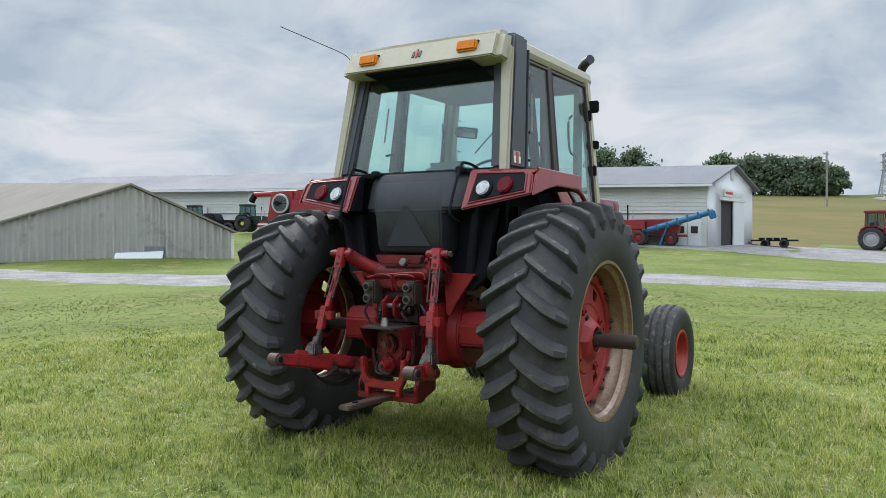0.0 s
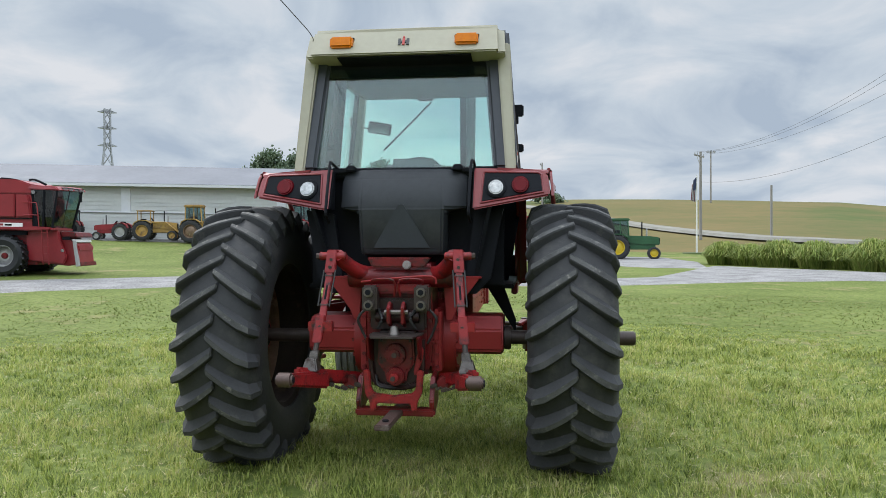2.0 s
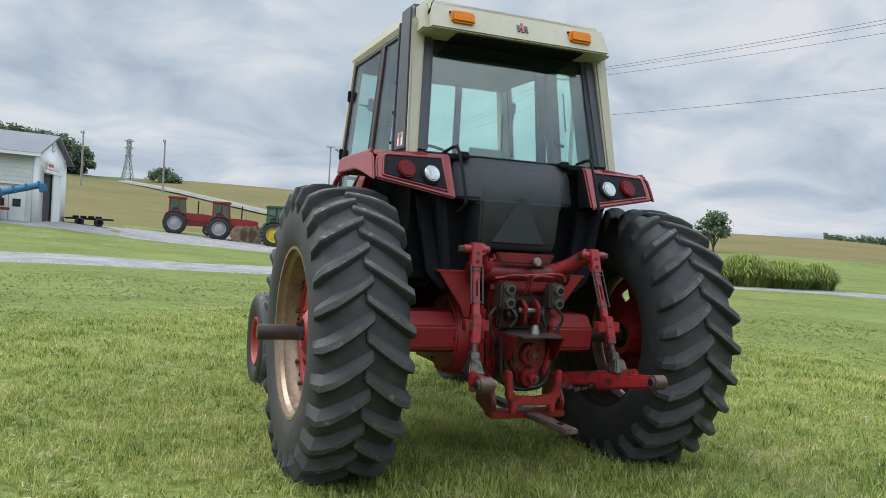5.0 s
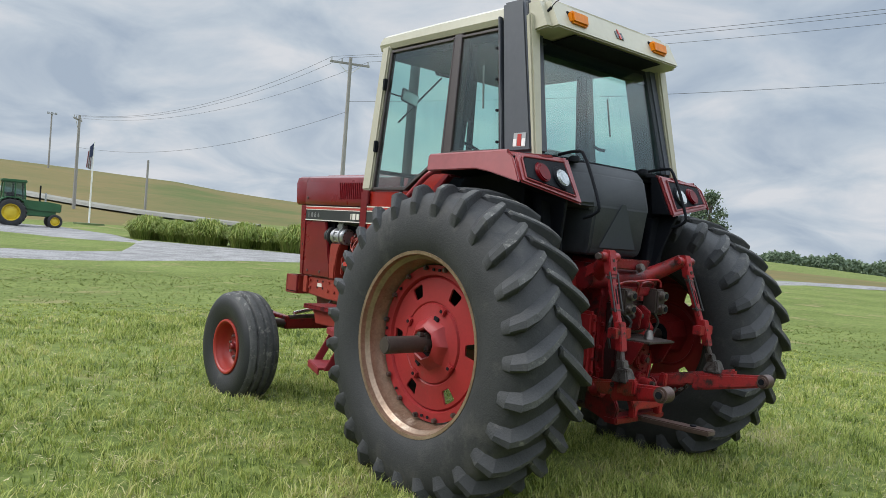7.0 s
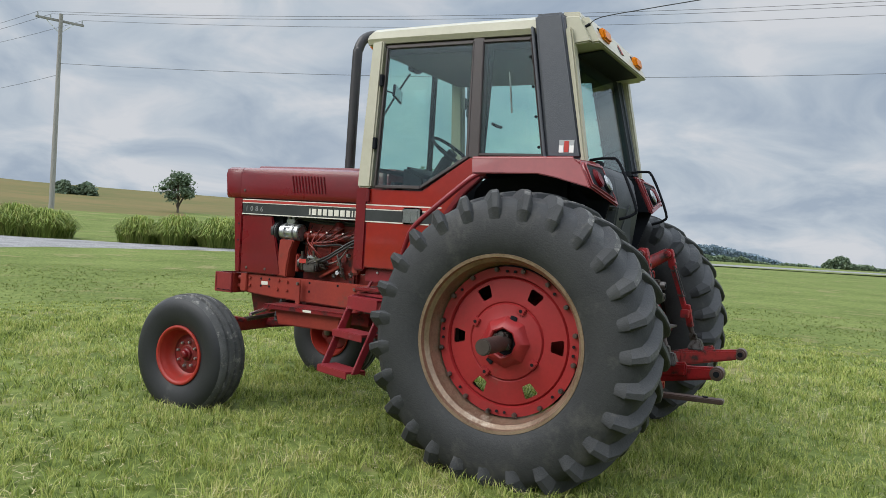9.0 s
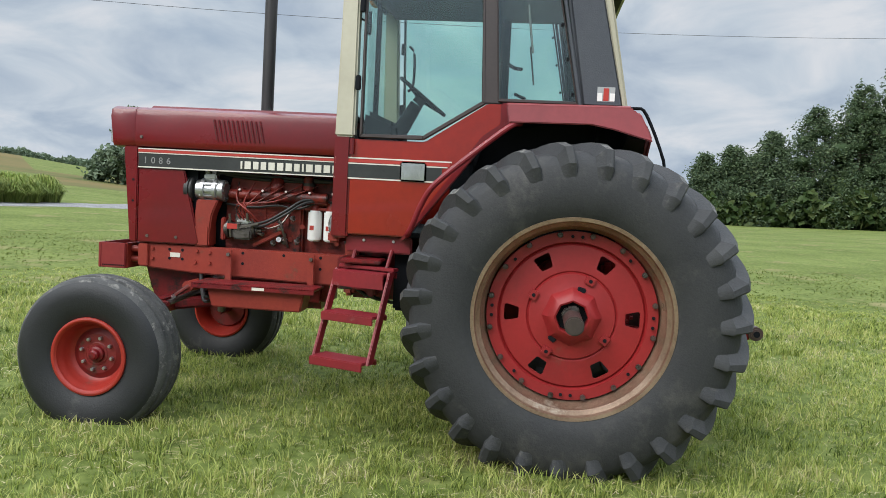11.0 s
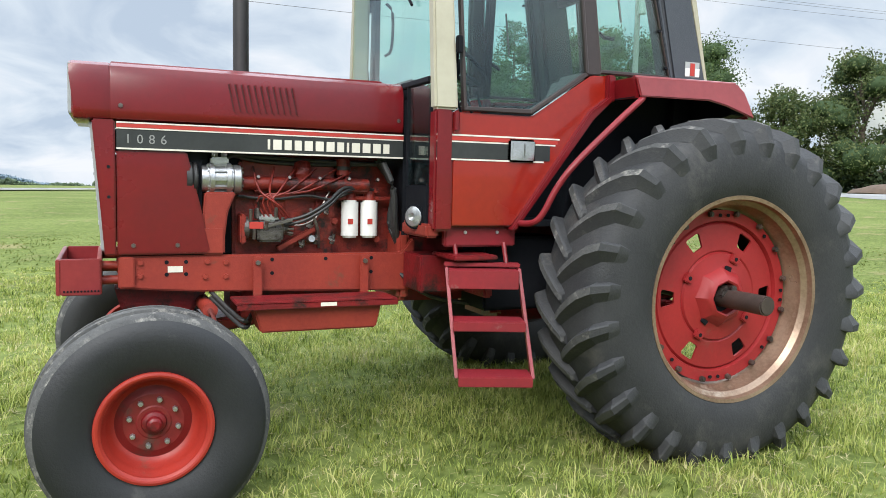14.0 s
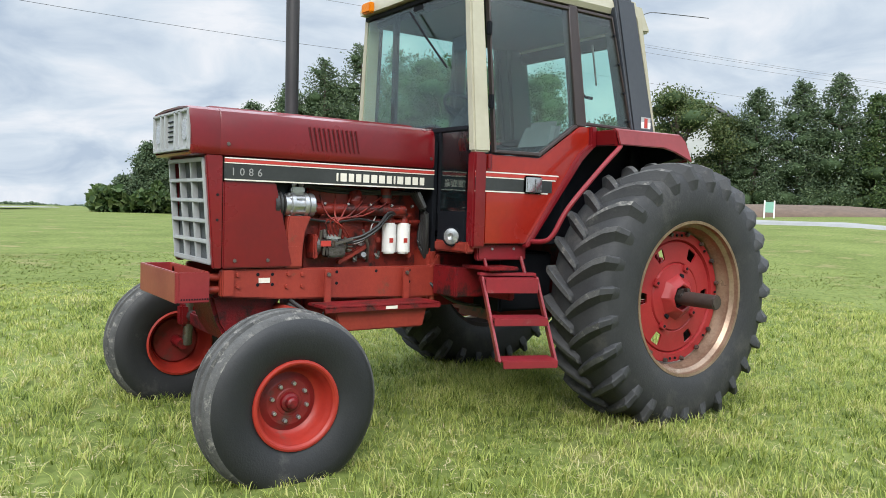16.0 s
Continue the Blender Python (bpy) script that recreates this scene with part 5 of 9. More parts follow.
part("antenna", tube([(-0.62, -0.12, 2.80), (-0.63, -0.2, 2.845), (-0.64, -0.5, 2.875), (-0.65, -0.86, 2.905)], 0.003, 6, soft=4), HOSE, roof, "thin whip antenna")
part("antenna_base", cyl((-0.615, -0.06, 2.77), (-0.62, -0.13, 2.81), 0.011, seg=10), BLACK, roof)

# rear window, its frame and the panel under it
GB, GT = (0.682, -0.135, 1.93), (0.616, 0.02, 2.68)
g = part("rear_glass", pane([(-GB[0], GB[1], GB[2]), (GB[0], GB[1], GB[2]), (GT[0], GT[1], GT[2]), (-GT[0], GT[1], GT[2])], 0.006), GLASS, tractor, "tinted sloping rear window")
g.visible_shadow = False
part("rear_window_trim", box((0, -0.125, 1.925), (1.32, 0.04, 0.035), 0.006), BLACK, tractor)
part("rear_window_trim", box((0, 0.03, 2.635), (1.24, 0.05, 0.12), 0.006), BLACK, tractor)
for s in SIDES:
    part("rear_window_trim", hull8([(s * 0.684, -0.15, 1.93), (s * 0.668, -0.15, 1.93), (s * 0.668, -0.12, 1.93), (s * 0.684, -0.12, 1.93)],
                                   [(s * 0.620, 0.005, 2.68), (s * 0.604, 0.005, 2.68), (s * 0.604, 0.035, 2.68), (s * 0.620, 0.035, 2.68)], 0.004), BLACK, tractor)
    for z in (2.14, 2.19):
        part("glass_knob", bolt((s * 0.635, -0.095, z), (0, -1, 0), 0.011, 0.014), BLACK, tractor)
part("cab_back", prism([(-0.66, 1.15), (0.66, 1.15), (0.66, 1.92), (-0.66, 1.92)], "y", -0.06, -0.03, 0.004), BLACK, tractor)
part("rear_shelf", box((0, 0.03, 1.90), (1.30, 0.30, 0.04), 0.01), BLACK, tractor)

# windscreen
g = part("windscreen", pane([(-0.69, 1.488, 1.86), (0.69, 1.488, 1.86), (0.615, 1.50, 2.735), (-0.615, 1.50, 2.735)], 0.006), GLASS, tractor, "tinted windscreen")
g.visible_shadow = False
part("windscreen_trim", box((0, 1.49, 1.85), (1.40, 0.035, 0.03), 0.005), BLACK, tractor)
part("windscreen_trim", box((0, 1.50, 2.735), (1.26, 0.035, 0.03), 0.005), BLACK, tractor)
for s in SIDES:
    g = part("lower_glass", pane([(s * 0.41, 1.490, 1.32), (s * 0.685, 1.490, 1.32), (s * 0.685, 1.490, 1.83), (s * 0.41, 1.490, 1.83)], 0.006), GLASS, tractor, "small tinted lower front window")
    g.visible_shadow = False
    part("lower_glass_trim", box((s * 0.40, 1.49, 1.575), (0.02, 0.03, 0.54), 0.004), BLACK, tractor)
    part("lower_panel", box((s * 0.55, 1.485, 1.225), (0.31, 0.04, 0.20), 0.008), BLACK, tractor)
    part("front_sill", box((s * 0.565, 1.485, 1.10), (0.36, 0.07, 0.07), 0.012), RED_RAIL, tractor)
    lamp = part("work_lamp", cyl((s * 0.560, 1.462, 1.165), (s * 0.604, 1.536, 1.165), 0.046, 0.066, 24, bev=0.006), BLACK, tractor, "round black work lamp")
    part("lamp_lens", lathe([(0.0, 0.0)] + [(0.053 * math.sin(a), 0.014 * math.cos(a)) for a in (0.4, 0.8, 1.2, 1.57)], (0, 0, 0), 24), LENS_CLEAR, lamp).matrix_basis = pose(s * 0.6045, 1.537, 1.165, 0, 0, 90 - 30 * s)
part("wiper", tube([(-0.04, 1.54, 2.67), (-0.22, 1.535, 2.49), (-0.46, 1.512, 2.25)], 0.008, 6), BLACK, tractor, "black windscreen wiper")
part("wiper_motor", box((-0.08, 1.47, 2.70), (0.14, 0.06, 0.06), 0.01), BLACK, tractor)
part("screen_pillar", box((0.25, 1.47, 2.29), (0.055, 0.03, 0.86), 0.006), BLACK, tractor)

# inside the cab
wheel = part("steering_wheel", bmesh.new(), BLACK, tractor, "black steering wheel on a raked column")
bm = bmesh.new()
ring = [(0.185 * math.cos(a), 0.185 * math.sin(a), 0) for a in (2 * math.pi * k / 28 for k in range(28))]
bm = tube(ring + [ring[0]], 0.013, 8, bm)
for a in (0.5, 2.6, 4.7):
    bm = tube([(0, 0, -0.03), (0.185 * math.cos(a), 0.185 * math.sin(a), 0)], 0.010, 6, bm)
bm = cyl((0, 0, -0.06), (0, 0, 0.01), 0.04, seg=14, bm=bm)
bm.to_mesh(wheel.data)
bm.free()
wheel.matrix_basis = pose(-0.10, 1.08, 2.03, 38, 0, 0)
part("steering_column", cyl((-0.10, 1.12, 1.98), (-0.10, 1.30, 1.66), 0.045, 0.06, 12), BLACK, tractor)
part("dashboard", hull8([(-0.30, 1.12, 1.16), (0.30, 1.12, 1.16), (0.30, 1.44, 1.16), (-0.30, 1.44, 1.16)], [(-0.24, 1.24, 1.84), (0.24, 1.24, 1.84), (0.24, 1.44, 1.92), (-0.24, 1.44, 1.92)], 0.03), BLACK, tractor)
part("seat", box((0.0, 0.57, 1.66), (0.50, 0.48, 0.14), 0.05, (4, 0, 0)), SEAT, tractor, "grey cloth operator seat")
part("seat_back", hull8([(-0.25, 0.31, 1.64), (0.25, 0.31, 1.64), (0.25, 0.44, 1.64), (-0.25, 0.44, 1.64)], [(-0.19, 0.20, 2.04), (0.19, 0.20, 2.04), (0.19, 0.29, 2.04), (-0.19, 0.29, 2.04)], 0.06, seg=4), SEAT, tractor)
part("seat_base", box((0, 0.57, 1.36), (0.34, 0.36, 0.40), 0.03), BLACK, tractor)
part("side_console", box((0.50, 0.55, 1.44), (0.24, 0.75, 0.55), 0.03), BLACK, tractor)
for k in range(3):
    part("control_lever", tube([(0.45 + 0.04 * k, 0.62 + 0.06 * k, 1.70), (0.44 + 0.04 * k, 0.70 + 0.06 * k, 1.92)], 0.009, 6), BLACK, tractor)
    part("lever_knob", cyl((0.44 + 0.04 * k, 0.70 + 0.06 * k, 1.91), (0.44 + 0.04 * k, 0.71 + 0.06 * k, 1.95), 0.016, seg=10, bev=0.004), BLACK, tractor)
part("cab_mirror", box((-0.47, 1.38, 2.425), (0.20, 0.02, 0.10), 0.008, (0, 8, 14)), BLACK, tractor, "rear-view mirror inside the cab")
part("mirror_glass", box((-0.474, 1.367, 2.425), (0.18, 0.004, 0.08), 0, (0, 8, 14)), CHROME, tractor)
part("mirror_arm", tube([(-0.50, 1.39, 2.425), (-0.58, 1.41, 2.43), (-0.62, 1.43, 2.44)], 0.006, 6), BLACK, tractor)
part("grab_handle", tube([(0.60, 1.30, 2.15), (0.58, 1.26, 2.2), (0.57, 1.26, 2.42), (0.585, 1.30, 2.48)], 0.010, 6, soft=3), BLACK, tractor)
part("cab_post", box((0.56, 0.57, 2.32), (0.07, 0.05, 0.80), 0.01, (0, -5, 0)), BLACK, tractor)
part("cab_post", box((-0.62, 0.57, 2.32), (0.05, 0.04, 0.80), 0.01, (0, 5, 0)), BLACK, tractor)
for s in SIDES:
    part("door_catch", tube([(s * 0.66, 0.50, 2.17), (s * 0.655, 0.46, 2.15), (s * 0.69, 0.42, 2.14)], 0.012, 6), BLACK, tractor)
    part("window_strut", tube([(s * 0.645, 0.40, 2.52), (s * 0.66, 0.36, 2.24)], 0.007, 6), STEEL, tractor)
for z in (2.56, 2.24):
    part("mirror_bracket", box((0.725, 1.43, z), (0.09, 0.045, 0.10 if z > 2.4 else 0.07), 0.01), BLACK, tractor)

# fenders and tail lamps
def bevelled_sheet(points, thick):
    bm = pane(points, thick)
    return bevelled(bm, bm.edges[:], 0.005, 2)


for s in SIDES:
    fender = part("fender", hull8([(s * 0.965, 0.475, 1.905), (s * 0.62, 0.475, 1.905), (s * 0.62, -0.235, 1.925), (s * 0.95, -0.19, 1.908)],
                                  [(s * 0.965, 0.475, 1.885), (s * 0.62, 0.475, 1.885), (s * 0.62, -0.235, 1.90), (s * 0.95, -0.19, 1.885)], 0.008), RED_FADED, tractor, "sun-faded red rear fender")
    def leaned(bm):
        """The lamp end leans forwards towards its top."""
        for v in bm.verts:
            if v.co.y < -0.20:
                v.co.y += 0.018 + (v.co.z - 1.70) * 0.50 * min(1, (-0.20 - v.co.y) / 0.03)
        return bm

    side = [(0.972, 0.478, 1.897), (0.990, 0.46, 1.80), (0.990, 0.02, 1.805), (0.986, -0.10, 1.785), (0.970, -0.350, 1.728), (0.966, -0.352, 1.80), (0.960, -0.350, 1.868), (0.961, -0.325, 1.895), (0.960, -0.20, 1.906)]
    part("fender_side", leaned(bevelled_sheet([(s * x, y, z) for x, y, z in side], 0.016 * -s)), RED_FADED, fender)
    part("fender_edge", tube([(s * 0.962, 0.478, 1.900), (s * 0.955, -0.19, 1.908)], 0.013, 10), RED_FADED, fender)
    part("fender_front", pane([(s * 0.967, 0.483, 1.90), (s * 0.98, 0.466, 1.795), (s * 0.77, 0.466, 1.80), (s * 0.77, 0.483, 1.90)], 0.014), RED, fender)
    frame_pts = [(0.962, 1.735), (0.958, 1.82), (0.945, 1.88), (0.915, 1.903), (0.475, 1.925), (0.472, 1.645)]
    lamp_panel = part("lamp_panel", leaned(prism([(s * x, z) for x, z in frame_pts], "y", -0.355, -0.325, 0.012)), RED_FADED, fender)
    part("lamp_backing", leaned(prism([(s * x * 0.985, z + (0.012 if z < 1.8 else -0.012)) for x, z in frame_pts], "y", -0.325, -0.205, 0.004)), BLACK, fender)
    part("panel_top", leaned(hull8([(s * 0.475, -0.335, 1.912), (s * 0.953, -0.335, 1.880), (s * 0.958, -0.19, 1.895), (s * 0.475, -0.19, 1.912)], [(s * 0.475, -0.335, 1.926), (s * 0.953, -0.335, 1.895), (s * 0.958, -0.19, 1.909), (s * 0.475, -0.19, 1.926)], 0.004)), RED_FADED, fender)
    part("lamp_recess", leaned(prism([(s * 0.912, 1.768), (s * 0.90, 1.868), (s * 0.885, 1.88), (s * 0.545, 1.888), (s * 0.53, 1.70)], "y", -0.361, -0.35, 0.003)), BLACK, fender)
    rim = [(0.920, 1.760), (0.908, 1.874), (0.890, 1.888), (0.537, 1.896), (0.522, 1.692)]
    for i in range(5):
        (ax, az), (bx, bz) = rim[i], rim[(i + 1) % 5]
        part("recess_rim", leaned(cyl((s * ax, -0.361, az), (s * bx, -0.361, bz), 0.005, seg=8)), RED_FADED, fender)
    red = part("tail_lamp", leaned(cyl((s * 0.773, -0.355, 1.808), (s * 0.773, -0.387, 1.808), 0.058, 0.05, 26, bev=0.008)), LENS_RED, fender, "round red tail lamp")
    white = part("work_lamp", leaned(cyl((s * 0.618, -0.355, 1.792), (s * 0.618, -0.380, 1.792), 0.068, 0.064, 26, bev=0.006)), BLACK, fender, "round clear work lamp in a black ring")
    part("lamp_lens", leaned(cyl((s * 0.618, -0.375, 1.792), (s * 0.618, -0.392, 1.792), 0.052, 0.044, 24, bev=0.006)), LENS_CLEAR, white)
    # black inner fender sheets and tank straps
    inner = part("inner_fender", prism([(0.62, 1.20), (0.70, 1.45), (0.62, 1.72), (0.47, 1.88), (-0.22, 1.90), (-0.33, 1.68), (-0.20, 1.22), (0.1, 1.08), (0.45, 1.08)], "x", s * 0.60, s * 0.625, 0.004), BLACK, tractor)
    for v in inner.data.vertices:
        v.co.x -= s * 0.22 * max(0, 1.82 - v.co.z)
    part("fender_liner", pane([(s * 0.62, 0.47, 1.80), (s * 0.96, 0.47, 1.80), (s * 0.96, -0.05, 1.86), (s * 0.62, -0.05, 1.86)], 0.006), BLACK, tractor)
    part("liner_wing", prism([(s * 0.66, 1.66), (s * 0.47, 1.63), (s * 0.40, 1.10), (s * 0.48, 1.10), (s * 0.58, 1.20)], "y", -0.20, -0.15, 0.004), BLACK, tractor)
    part("grab_rail", tube([(s * 0.47, -0.14, 1.95), (s * 0.47, -0.27, 1.965), (s * 0.462, -0.34, 1.93), (s * 0.455, -0.46, 1.66), (s * 0.455, -0.44, 1.60), (s * 0.46, -0.36, 1.57)], 0.010, 8, soft=4), BLACK, tractor, "bent black grab rail")
    part("hand_pipe", tube([(s * 0.94, 0.40, 1.805), (s * 0.99, 0.45, 1.785), (s * 1.004, 0.60, 1.665), (s * 1.018, 0.84, 1.455), (s * 0.985, 0.925, 1.33), (s * 0.950, 0.98, 1.20), (s * 0.90, 1.01, 1.15), (s * 0.76, 1.026, 1.142)], 0.0165, 10, soft=5), RED_STEP, tractor, "bent red grab pipe beside the door")

# dark lower rear wall of the cab, between the fenders
part("cab_back_sheet", prism([(-0.765, 1.80), (0.765, 1.80), (0.752, 1.66), (0.665, 1.15), (-0.665, 1.15), (-0.752, 1.66)], "y", 0.67, 0.69, 0.003), BLACK, tractor, "black sheet below the cab's rear")

# black fuel tank behind the cab
def tank_body():
    """A tall tank with a flat middle panel, canted corners, and shoulders that overhang its narrower foot."""
    bm, rings = bmesh.new(), []
    for z, w, mid, yb, cant in ((1.355, 0.278, 0.255, -0.240, 0.04), (1.395, 0.286, 0.265, -0.268, 0.04), (1.640, 0.292, 0.272, -0.296, 0.04), (1.665, 0.428, 0.274, -0.298, 0.11), (1.86, 0.428, 0.266, -0.250, 0.125), (1.925, 0.408, 0.25, -0.190, 0.09)):
        rings.append([bm.verts.new(p) for p in ((-w, -0.06, z), (-w, yb + cant, z), (-mid, yb, z), (mid, yb, z), (w, yb + cant, z), (w, -0.06, z))])
    for a, b in zip(rings, rings[1:]):
        for n in range(6):
            bm.faces.new((a[n], a[(n + 1) % 6], b[(n + 1) % 6], b[n]))
    bm.faces.new(rings[0])
    bm.faces.new(rings[-1][::-1])
    bmesh.ops.recalc_face_normals(bm, faces=bm.faces)
    return bevelled(bm, bm.edges[:], 0.012, 3)


tank = part("fuel_tank", tank_body(), TANK, tractor, "black plastic fuel tank behind the cab", 30)
part("triangle_mark", pane([(-0.185, -0.2735, 1.405), (0.185, -0.2735, 1.405), (0.018, -0.3035, 1.685), (-0.018, -0.3035, 1.685)], 0.003), TANK_MARK, tank, "faint paler triangle mark")
for s in SIDES:
    part("filler_cap", cyl((s * 0.36, -0.17, 1.915), (s * 0.36, -0.17, 1.955), 0.038, 0.032, 18, bev=0.008), BLACK, tank)

# exhaust
part("exhaust_pipe", tube([(0.24, 2.27, 1.86), (0.255, 2.27, 2.85), (0.265, 2.265, 2.98), (0.30, 2.24, 3.07), (0.36, 2.19, 3.115), (0.43, 2.13, 3.13)], 0.044, 16, soft=5), PIPE, tractor, "dark vertical exhaust pipe with curved tip")
part("exhaust_collar", cyl((0.24, 2.27, 1.86), (0.24, 2.27, 1.90), 0.062, seg=18, bev=0.004), PIPE, tractor)

# steps on the left side
steps = part("step_ladder", box((-0.83, 1.295, 0.955), (0.06, 0.38, 0.02), 0.004), RED_STEP, tractor, "red three-step boarding ladder")
for y, tilt in ((1.475, 0), (1.115, 0)):
    part("step_rail", hull8([(-0.90, y - 0.008, 0.945), (-0.84, y - 0.008, 0.945), (-0.84, y + 0.008, 0.945), (-0.90, y + 0.008, 0.945)], [(-1.165, y - 0.050, 0.455), (-1.105, y - 0.050, 0.455), (-1.105, y - 0.034, 0.455), (-1.165, y - 0.034, 0.455)], 0.004), RED_STEP, steps)
for x, z, dy in ((-0.865, 0.93, 0.0), (-0.995, 0.70, -0.020), (-1.12, 0.465, -0.041)):
    tread = part("step_tread", box((x, 1.295 + dy, z), (0.16, 0.345, 0.016), 0.004), RED_STEP, steps)
    part("tread_lip", box((x - 0.077, 1.295 + dy, z - (0.040 if z > 0.9 else 0.018)), (0.010, 0.345, 0.090 if z > 0.9 else 0.045), 0.003), RED_STEP, tread)
    part("tread_lip", box((x + 0.077, 1.295 + dy, z - 0.012), (0.010, 0.345, 0.03), 0.003), RED_STEP, tread)
for y in (1.42, 1.17):
    part("step_strut", tube([(-0.84, y, 0.94), (-0.76, y + 0.01, 1.06)], 0.012, 8), RED_DIRTY, steps)
steps.matrix_basis = pose(-0.885, 1.27, -0.018, 0, 0, -20) @ pose(0.90, -1.295, 0)
part("step_bracket", box((-0.70, 1.29, 0.972), (0.30, 0.24, 0.024), 0.006), RED_DIRTY, tractor)
part("step_box", box((-0.47, 1.36, 0.868), (0.26, 0.26, 0.195), 0.008), RED_DIRTY, tractor, "dull red box at the rail's rear end")
part("step_arm", box((-0.60, 1.22, 0.80), (0.5, 0.05, 0.06), 0.01), RED_DIRTY, tractor)

# ---- rear end: axle housings, hitch, couplers ----
rear = part("differential_housing", prism([(-0.17, 0.56), (-0.21, 0.70), (-0.21, 1.05), (-0.19, 1.20), (0.19, 1.20), (0.21, 1.05), (0.21, 0.70), (0.17, 0.56)], "y", -0.36, 0.3, 0.03), RED_DIRTY, tractor, "greasy red rear axle housing")
for s in SIDES:
    part("axle_housing", prism([(-0.16, 0.72), (-0.17, 0.86), (-0.10, 0.945), (0.20, 0.945), (0.24, 0.80), (0.16, 0.70), (-0.10, 0.69)], "x", s * 0.24, s * 0.655, 0.012), RED_WHEEL, rear, "square red axle housing")
    part("housing_flange", cyl((s * 0.20, AXLE_Y, AXLE_Z), (s * 0.345, AXLE_Y, AXLE_Z), 0.275, 0.255, 36, bev=0.012), RED_WHEEL, rear, "round red final drive housing")
    for k in range(14):
        a = 2 * math.pi * k / 14
        part("drive_bolt", bolt((s * 0.345, AXLE_Y + 0.232 * math.cos(a), AXLE_Z + 0.232 * math.sin(a)), (s, 0, 0), 0.013, 0.012), RED_DIRTY, rear)
    part("flange_side", box((s * 0.235, -0.24, 0.80), (0.06, 0.18, 0.42), 0.02), RED_WHEEL, rear)
    part("end_collar", cyl((s * 0.655, AXLE_Y, AXLE_Z), (s * 0.70, AXLE_Y, AXLE_Z), 0.085, seg=20, bev=0.006), AXLE_STEEL, rear)
    for k in range(5):
        part("flange_bolt", bolt((s * 0.24, -0.33, 0.64 + 0.08 * k), (0, -1, 0), 0.012, 0.012), RED_DIRTY, rear)
    part("gusset", prism([(s * 0.27, 1.20), (s * 0.50, 1.21), (s * 0.50, 1.195), (s * 0.355, 1.00), (s * 0.325, 0.93), (s * 0.29, 0.93)], "y", -0.24, -0.21, 0.004), RED_WHEEL, rear)
    part("gusset_lip", box((s * 0.39, -0.19, 1.21), (0.26, 0.11, 0.014), 0.003), RED_WHEEL, rear)
part("mud_plate", prism([(0.525, 1.126), (0.641, 1.143), (0.731, 0.891), (0.731, 0.795)], "y", 0.24, 0.26, 0.004), BLACK, rear, "black slanting mud plate")
part("lift_housing", hull8([(-0.20, -0.38, 1.08), (0.20, -0.38, 1.08), (0.20, 0.1, 1.08), (-0.20, 0.1, 1.08)], [(-0.19, -0.30, 1.33), (0.19, -0.30, 1.33), (0.21, 0.1, 1.35), (-0.21, 0.1, 1.35)], 0.03), RED_DIRTY, rear)
part("lift_plate", prism([(-0.17, 1.28), (-0.205, 1.345), (0.205, 1.345), (0.17, 1.28)], "y", -0.395, -0.345, 0.008), RED_DIRTY, rear)
part("rockshaft", cyl((-0.34, -0.30, 1.215), (0.34, -0.30, 1.215), 0.068, seg=20, bev=0.006), RED_DIRTY, rear)
part("filler_plug", cyl((0.06, -0.40, 1.29), (0.06, -0.44, 1.30), 0.028, seg=12, bev=0.006), STEEL, rear)
